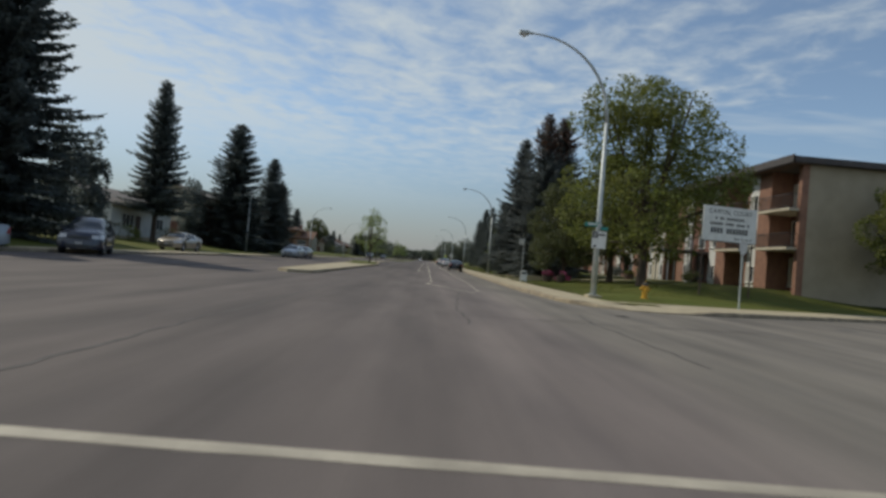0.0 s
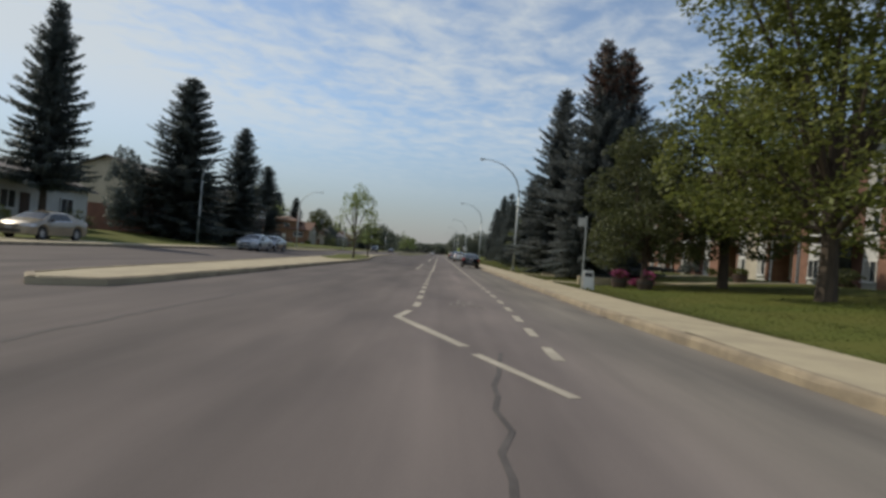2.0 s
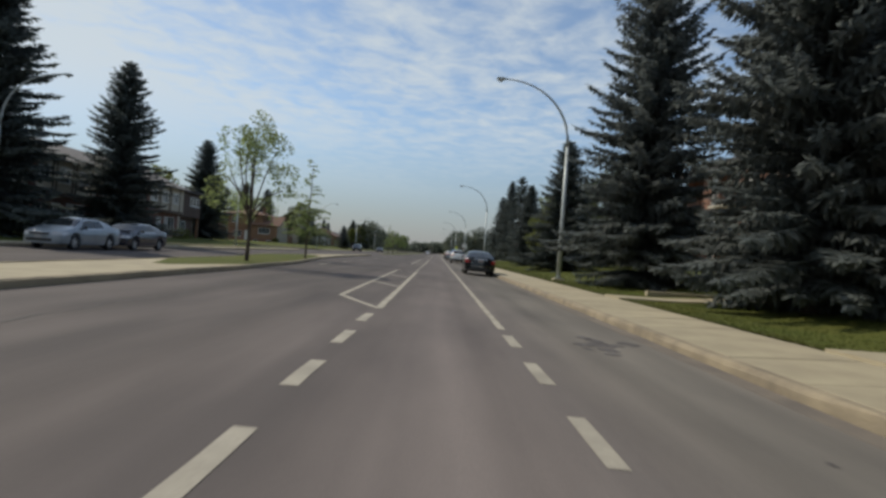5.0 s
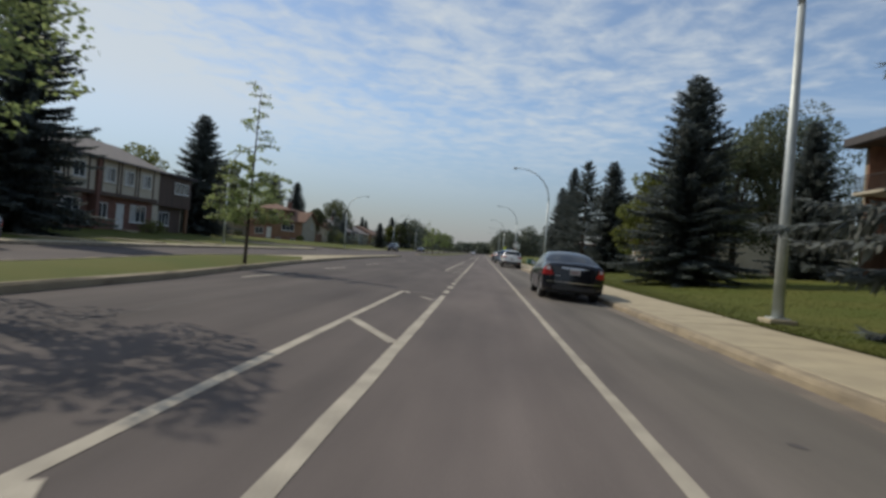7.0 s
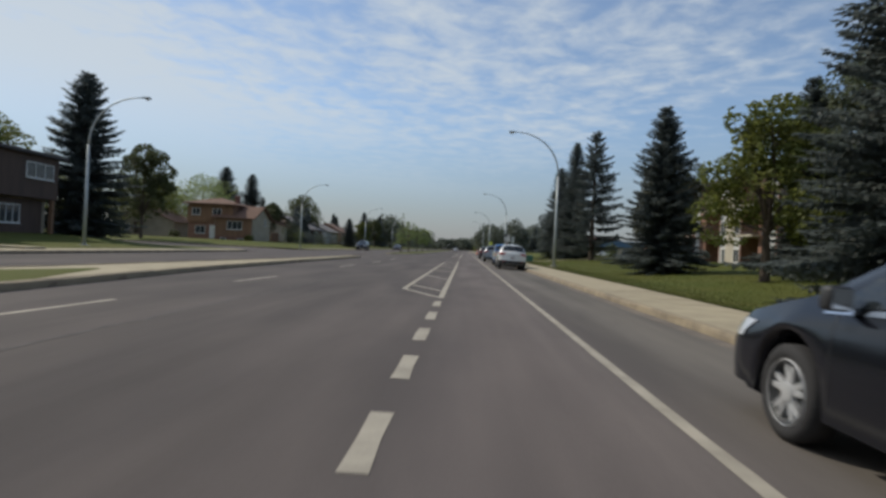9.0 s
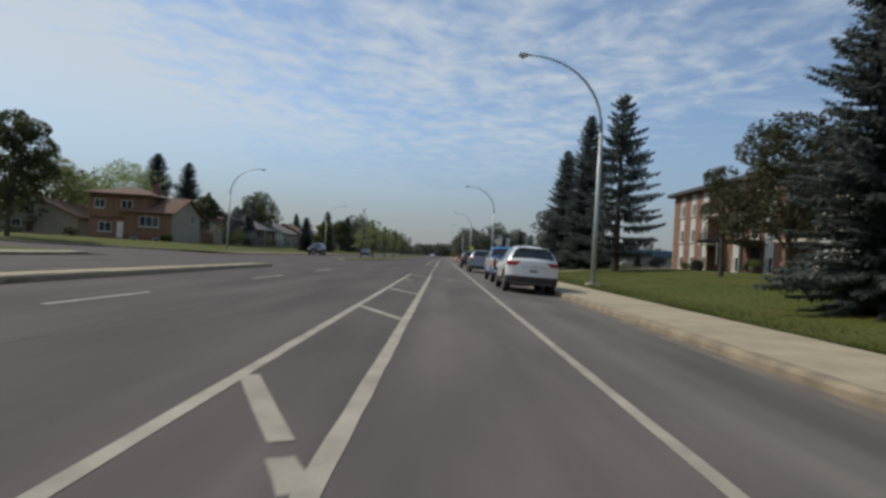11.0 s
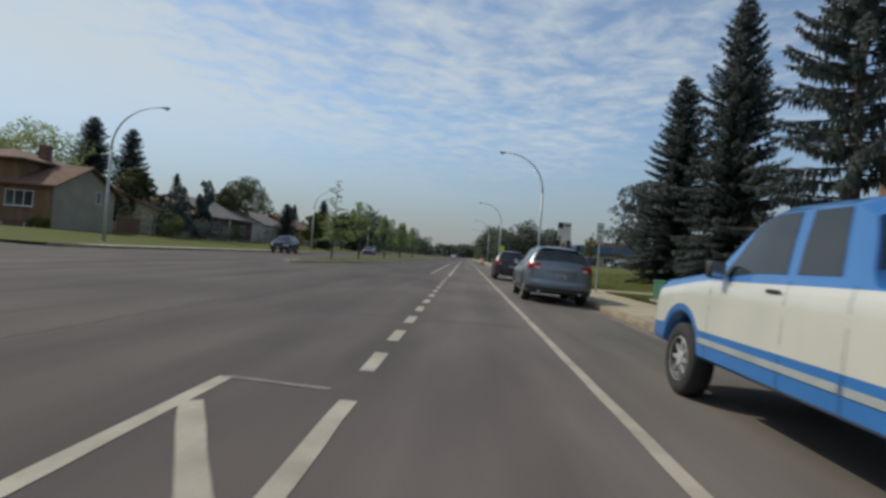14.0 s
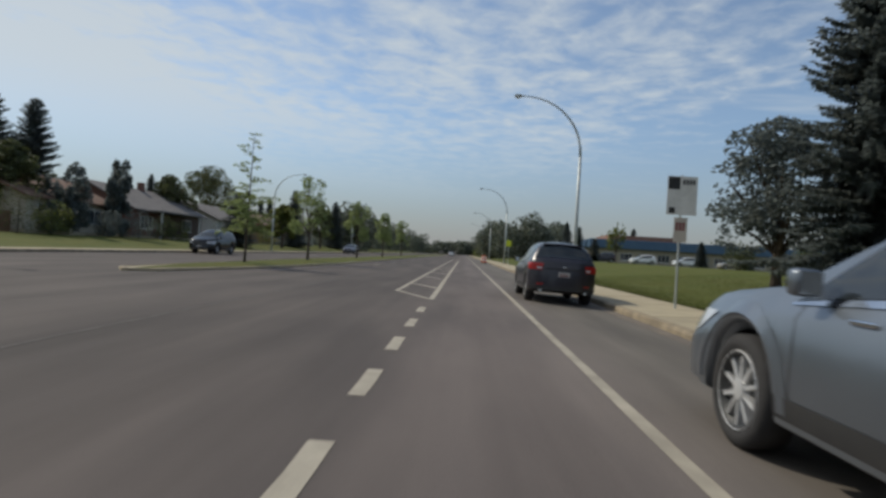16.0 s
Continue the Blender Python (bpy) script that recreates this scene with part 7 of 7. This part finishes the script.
# rental board of the apartment block
rb = empty("rental_board", pose(15.0, 30.6, 0.55, 0, 0, 10), "white rental board on two posts before the apartments", "sign")
for x in (0.12, 3.2):
    part("post", tube([(x, 0.05, -0.6), (x, 0.05, 4.75)], 0.04, 8), WOOD_DK, rb, "thin dark post")
bd = part("board", box((0, -0.03, 2.95), (3.35, 0.03, 4.85), bevel=0.01), SIGN_WHITE, rb)
part("border", box((-0.03, -0.02, 2.90), (3.38, 0.02, 2.95)), BLACK, bd)
text_mesh(bd, "CAPITAL COURT", 0.36, Matrix.Translation((1.68, -0.034, 4.55)) @ FACE, BLACK)
bars(bd, 0.75, 2.6, 4.12, 0.14, 13, -0.032, seed=4)
bars(bd, 0.45, 2.9, 3.82, 0.15, 18, -0.032, seed=5)
bars(bd, 0.5, 2.85, 3.38, 0.30, 12, -0.032, seed=6)
bars(bd, 2.0, 3.1, 3.08, 0.10, 10, -0.032, seed=7)


def hydrant(x, y):
    t = empty("fire_hydrant", pose(x, y, lawn_z(x, y) - 0.03), "yellow fire hydrant with dark caps on the lawn", "hydrant")
    shape = ((0, 0.17), (0.05, 0.17), (0.06, 0.11), (0.48, 0.105), (0.50, 0.15), (0.55, 0.15), (0.561, 0.1))
    bm = tube([(0, 0, z) for z, r in shape], [r for z, r in shape], 14)
    part("barrel", bm, YELLOW, t, smooth=False)
    part("bonnet", tube([(0, 0, 0.56), (0, 0, 0.64), (0, 0, 0.70), (0, 0, 0.72)], [0.14, 0.12, 0.06, 0.03], 14), mat("dark_bonnet_enamel", (0.06, 0.045, 0.02), (0.04, 0.03, 0.02), rough=0.5, bump=0.02), t, "dark bonnet")
    part("bonnet_nut", tube([(0, 0, 0.72), (0, 0, 0.78)], 0.03, 5), YELLOW, t)
    for s in (-1, 1):
        part("hose_cap", tube([(s * 0.10, 0, 0.42), (s * 0.20, 0, 0.42), (s * 0.21, 0, 0.42)], [0.06, 0.06, 0.03], 10), YELLOW, t)
    part("pumper_cap", tube([(0, -0.10, 0.38), (0, -0.21, 0.38), (0, -0.22, 0.38)], [0.085, 0.085, 0.04], 12), YELLOW, t)
    return t


hydrant(9.7, 24.4)

# sandwich board and the stop pole behind it
ab = empty("sandwich_board", pose(7.3, 41.2, 0.13, 0, 0, 8) @ Matrix.Scale(0.84, 4), "white folding sandwich board with a dark heading on the pavement", "sign")
for s in (-1, 1):
    tilt = Matrix.Translation((0, s * 0.2, 0)) @ Matrix.Rotation(radians(12 * s), 4, "X")
    q = part("panel", box((-0.27, -0.012, 0.10), (0.27, 0.012, 0.98), tilt, bevel=0.006), SIGN_WHITE, ab)
    part("leg", box((-0.27, -0.012, 0.0), (-0.15, 0.012, 0.1), tilt), SIGN_WHITE, ab)
    part("leg", box((0.15, -0.012, 0.0), (0.27, 0.012, 0.1), tilt), SIGN_WHITE, ab)
    if s < 0:
        part("dark_heading", box((-0.2, -0.018, 0.66), (0.2, -0.013, 0.86), tilt), BLACK, q)
bp = empty("bus_stop_pole", pose(7.4, 42.6, 0.15), "thin grey pole with a small flag sign", "sign")
part("pole", tube([(0, 0, -0.2), (0, 0, 3.2)], 0.03, 8), GALV, bp)
sign_plate(bp, -0.38, -0.03, 2.72, 3.12, -0.01, SIGN_BACK)

# no-stopping sign farther on
ns = empty("parking_sign", pose(6.5, 147.5, 0.10), "white parking sign with a black corner panel on a thin pole", "sign")
part("pole", tube([(0, 0.03, -0.2), (0, 0.03, 3.25)], 0.028, 8), GALV, ns)
p = sign_plate(ns, -0.36, 0.36, 2.28, 3.22, -0.02, SIGN_WHITE)
part("black_panel", box((-0.34, -0.031, 2.90), (-0.06, -0.025, 3.20)), BLACK, p)
part("arrow", box((-0.30, -0.031, 2.32), (-0.16, -0.025, 2.46)), BLACK, p)
bars(p, 0.0, 0.32, 3.02, 0.12, 4, -0.025)
p2 = sign_plate(ns, -0.16, 0.16, 1.62, 2.22, -0.02, mat("pale_tan_sign", (0.55, 0.50, 0.44), (0.48, 0.43, 0.38), rough=0.5, bump=0.02), label="smaller tan plate")
bars(p2, -0.12, 0.12, 1.9, 0.2, 3, -0.025, mat_dark_red)

# pedestrian sign and work-zone barrels far ahead
ps = empty("crossing_sign", pose(7.2, 209.6, 0.15), "fluorescent yellow crossing sign on a post", "sign")
part("post", tube([(0, 0.03, -0.2), (0, 0.03, 3.2)], 0.035, 8), GALV, ps)
sign_plate(ps, -0.35, 0.35, 2.3, 3.1, -0.01, mat("fluorescent_yellow", (0.62, 0.68, 0.03), (0.55, 0.6, 0.03), rough=0.5, bump=0.02))
ORANGE = mat("orange_plastic", (0.75, 0.14, 0.03), (0.65, 0.11, 0.03), rough=0.5, bump=0.05)
for x, y in ((4.3, 214.0), (4.5, 218.5), (4.4, 223.5)):
    t = empty("traffic_barrel", pose(x, y, 0.0), "orange traffic barrel with white bands on a rubber base", "traffic barrel", "traffic barrels")
    part("base", tube([(0, 0, 0), (0, 0, 0.08)], [0.42, 0.38], 12), RUBBER, t)
    for z, mt in ((0.08, ORANGE), (0.30, SIGN_WHITE), (0.46, ORANGE), (0.66, SIGN_WHITE), (0.82, ORANGE)):
        part("band", tube([(0, 0, z), (0, 0, z + 0.2)], [0.30 - z * 0.06, 0.29 - z * 0.06], 14), mt, t)

mat_pale_green = mat("pale_green_print", (0.42, 0.52, 0.46), (0.36, 0.46, 0.40), rough=0.5, bump=0.02)
# parking plates on a post of their own
pk = empty("parking_sign", pose(6.55, 139.5, 0.10), "two white parking plates on a thin steel post", "sign")
part("post", tube([(0, 0, -0.1), (0, 0, 2.75)], 0.03, 8), GALV, pk)
for z0, z1 in ((1.92, 2.30), (2.32, 2.72)):
    pl = part("plate", box((-0.15, -0.045, z0), (0.15, -0.033, z1), bevel=0.004), SIGN_WHITE, pk)
    part("ring", tube([(0, -0.047, (z0 + z1) / 2 + 0.03), (0, -0.046, (z0 + z1) / 2 + 0.03)], 0.1, 20), mat_pale_green, pl, "pale green disc")
    part("text_bar", box((-0.11, -0.049, z0 + 0.04), (0.11, -0.0455, z0 + 0.08)), BLACK, pl)

# transformer box
tb = empty("transformer_box", pose(7.52, 134.7, 0.16) @ Matrix.Diagonal((0.54, 0.8, 0.8, 1)), "green steel transformer box with a pale label on a concrete pad", "utility box")
part("pad", box((-0.12, -0.12, -0.15), (1.72, 1.45, 0.06), bevel=0.01), CONCRETE, tb)
GREENBOX = mat("green_enamel", (0.05, 0.17, 0.12), (0.045, 0.14, 0.10), rough=0.45, scale=2, fine=20, bump=0.05)
part("cabinet", box((0, 0, 0.06), (1.6, 1.3, 0.80), bevel=0.02), GREENBOX, tb, smooth=False)
part("lid", box((-0.04, -0.05, 0.78), (1.64, 1.34, 0.86), bevel=0.02), GREENBOX, tb)
part("door_seam", box((0.79, -0.004, 0.1), (0.81, 0.001, 0.77)), BLACK, tb)
part("notice", box((0.10, -0.006, 0.32), (0.24, 0.0, 0.66)), SIGN_WHITE, tb, "pale notice")

# planters with pink flowers by the entrance path
PINK = leafy("pink_petals", (0.50, 0.09, 0.24), (0.60, 0.17, 0.33))
for n, (x, y, fl, z) in enumerate(((10.6, 43.6, PINK, None), (9.9, 45.2, PINK, None), (13.4, 62.6, PINK, None), (21.6, 129.0, LEAF, None), (21.4, 137.0, LEAF, None), (21.4, 133.4, LEAF, None), (17.6, 48.5, LEAF, None))):
    t = empty("half_barrel_planter", pose(x, y, lawn_z(x, y) - 0.02), "brown half-barrel planter full of plants", "planter", "planters")
    part("tub", tube([(0, 0, 0), (0, 0, 0.25), (0, 0, 0.5)], [0.30, 0.38, 0.40], 14), WOOD_DK, t)
    part("hoop", tube([(0, 0, 0.30), (0, 0, 0.35)], [0.395, 0.40], 14), RAIL, t)
    part("leaves", leaf_cloud(400 + n, [(0, 0, 0.62, 0.4, 0.4, 0.22)], 500, 0.06), LEAF, t)
    if fl is PINK:
        part("blossom", leaf_cloud(420 + n, [(0, 0, 0.68, 0.46, 0.46, 0.24)], 700, 0.05), PINK, t, "pink flowers")

# flower bed beside the path, and paths
tagged(part("flower_bed", leaf_cloud(431, [(11.6, 46.2, 0.5, 0.9, 0.5, 0.28)], 1300, 0.06), PINK), "bed of pink and red flowers", "flowers", kind="stuff")


def path(name, x0, x1, y0, y1):
    bm = bmesh.new()
    xs = span(x0, x1, 1.0)
    rows = [[bm.verts.new((x, y, lawn_z(x, (y0 + y1) / 2) + dz)) for y, dz in ((y0, -0.1), (y0, 0.035), (y1, 0.035), (y1, -0.1))] for x in xs]
    for a, b in zip(rows[:-1], rows[1:]):
        for k in range(3):
            bm.faces.new((a[k], a[k + 1], b[k + 1], b[k]))
    bm.faces.new(rows[0])
    bm.faces.new(rows[-1])
    return tagged(part(name, bm, CONCRETE), "pale concrete footpath across the lawn", "path", kind="structure")


path("path_1", 7.0, 21.0, 47.4, 48.7)
part("path_edging", box((8.3, 46.9, 0.1), (14.2, 47.15, 0.56), bevel=0.02), CONCRETE)
tagged(bpy.data.objects["path_edging"], "low pale concrete edging beside the entrance path", "wall", kind="structure")
path("path_2", 7.0, 22.0, 57.6, 59.0)
path("path_3", 7.0, 24.0, 139.8, 141.2)
part("path_edge", box((8.8, 60.2, 0.1), (13.2, 60.45, 0.32), bevel=0.02), CONCRETE)
tagged(bpy.data.objects["path_edge"], "low concrete edging wall beside the path", "wall", kind="structure")
for y in (84.0, 90.5, 98.0):
    part("house_path", box((-28.2, y, 0.1), (-18.2, y + 1.2, 0.24)), CONCRETE)
for o in [o for o in scene.objects if o.name.startswith("house_path")]:
    tagged(o, "sloping pale concrete front path", "path", kind="structure")

tagged(part("driveway_1", box((-28.0, 43.6, 0.05), (-17.0, 50.8, 0.158), bevel=0.01), CONCRETE), "pale concrete driveway beside the front lawn", "driveway", kind="structure")

# ---------------------------------------------------------------- pavement slabs and blades of grass, last
walk_r = empty("pavement_1", pose(0, 0, 0), "pale sandy concrete pavement of wide slabs", "pavement", kind="structure")
SLAB = bpy.data.meshes.new("slab")
bm = box((0.004, 0.004, -0.12), (WALK_R - KERB_R - 0.17, 1.492, 0.148), bevel=0.008)
bm.to_mesh(SLAB)
bm.free()
SLAB.materials.append(CONCRETE)
rs = random.Random(9)
y = 27.0
while y < 230:
    o = new("slab", SLAB)
    o.parent = walk_r
    o.matrix_basis = pose(KERB_R + 0.165, y, rs.uniform(-0.004, 0.004) - 0.083 * smooth(24, 34, y), rs.uniform(-0.12, 0.12), rs.uniform(-0.12, 0.12) - 2.0 * smooth(24, 34, y), 0)
    y += 1.5
part("bedding", box((KERB_R + 0.15, 27.0, -0.1), (WALK_R, 900, 0.04)), KERB, walk_r)
part("far_walk", box((KERB_R + 0.16, 230.0, 0.0), (WALK_R, 900, 0.08)), CONCRETE, walk_r)


def blades(name, seed, areas, n, label):
    """Tufts of mown grass; areas: (x0, x1, y0, y1)."""
    rnd = random.Random(seed)
    wts = [(a[1] - a[0]) * (a[3] - a[2]) for a in areas]
    V, F = [], []
    for _ in range(n):
        a = rnd.choices(areas, wts)[0]
        x, y = a[0] + (a[1] - a[0]) * rnd.random() ** 2.2, rnd.uniform(a[2], a[3])
        z = lawn_z(x, y) - 0.01
        for _ in range(2):
            an, h = rnd.uniform(0, 6.28), rnd.uniform(0.02, 0.045)
            dx, dy = math.cos(an) * 0.013, math.sin(an) * 0.013
            lx, ly = rnd.uniform(-0.04, 0.04), rnd.uniform(-0.04, 0.04)
            i = len(V)
            V.extend([(x - dx, y - dy, z), (x + dx, y + dy, z), (x + lx, y + ly, z + h)])
            F.append((i, i + 1, i + 2))
    return tagged(part(name, (V, F), BLADES), label, "grass", kind="stuff")


blades("grass", 5, [(7.06, 8.6, 23.2, 27), (7.06, 17, 27, 47.2), (7.06, 17, 48.8, 57.5), (7.06, 17, 59.2, 72), (7.06, 18, 72, 139), (7.06, 18, 142, 170)], 130000, "short mown lawn grass")

for proto in (spr_blue, spr_dark, spr_bare, spr_brown, spr_thin):
    discard(proto)
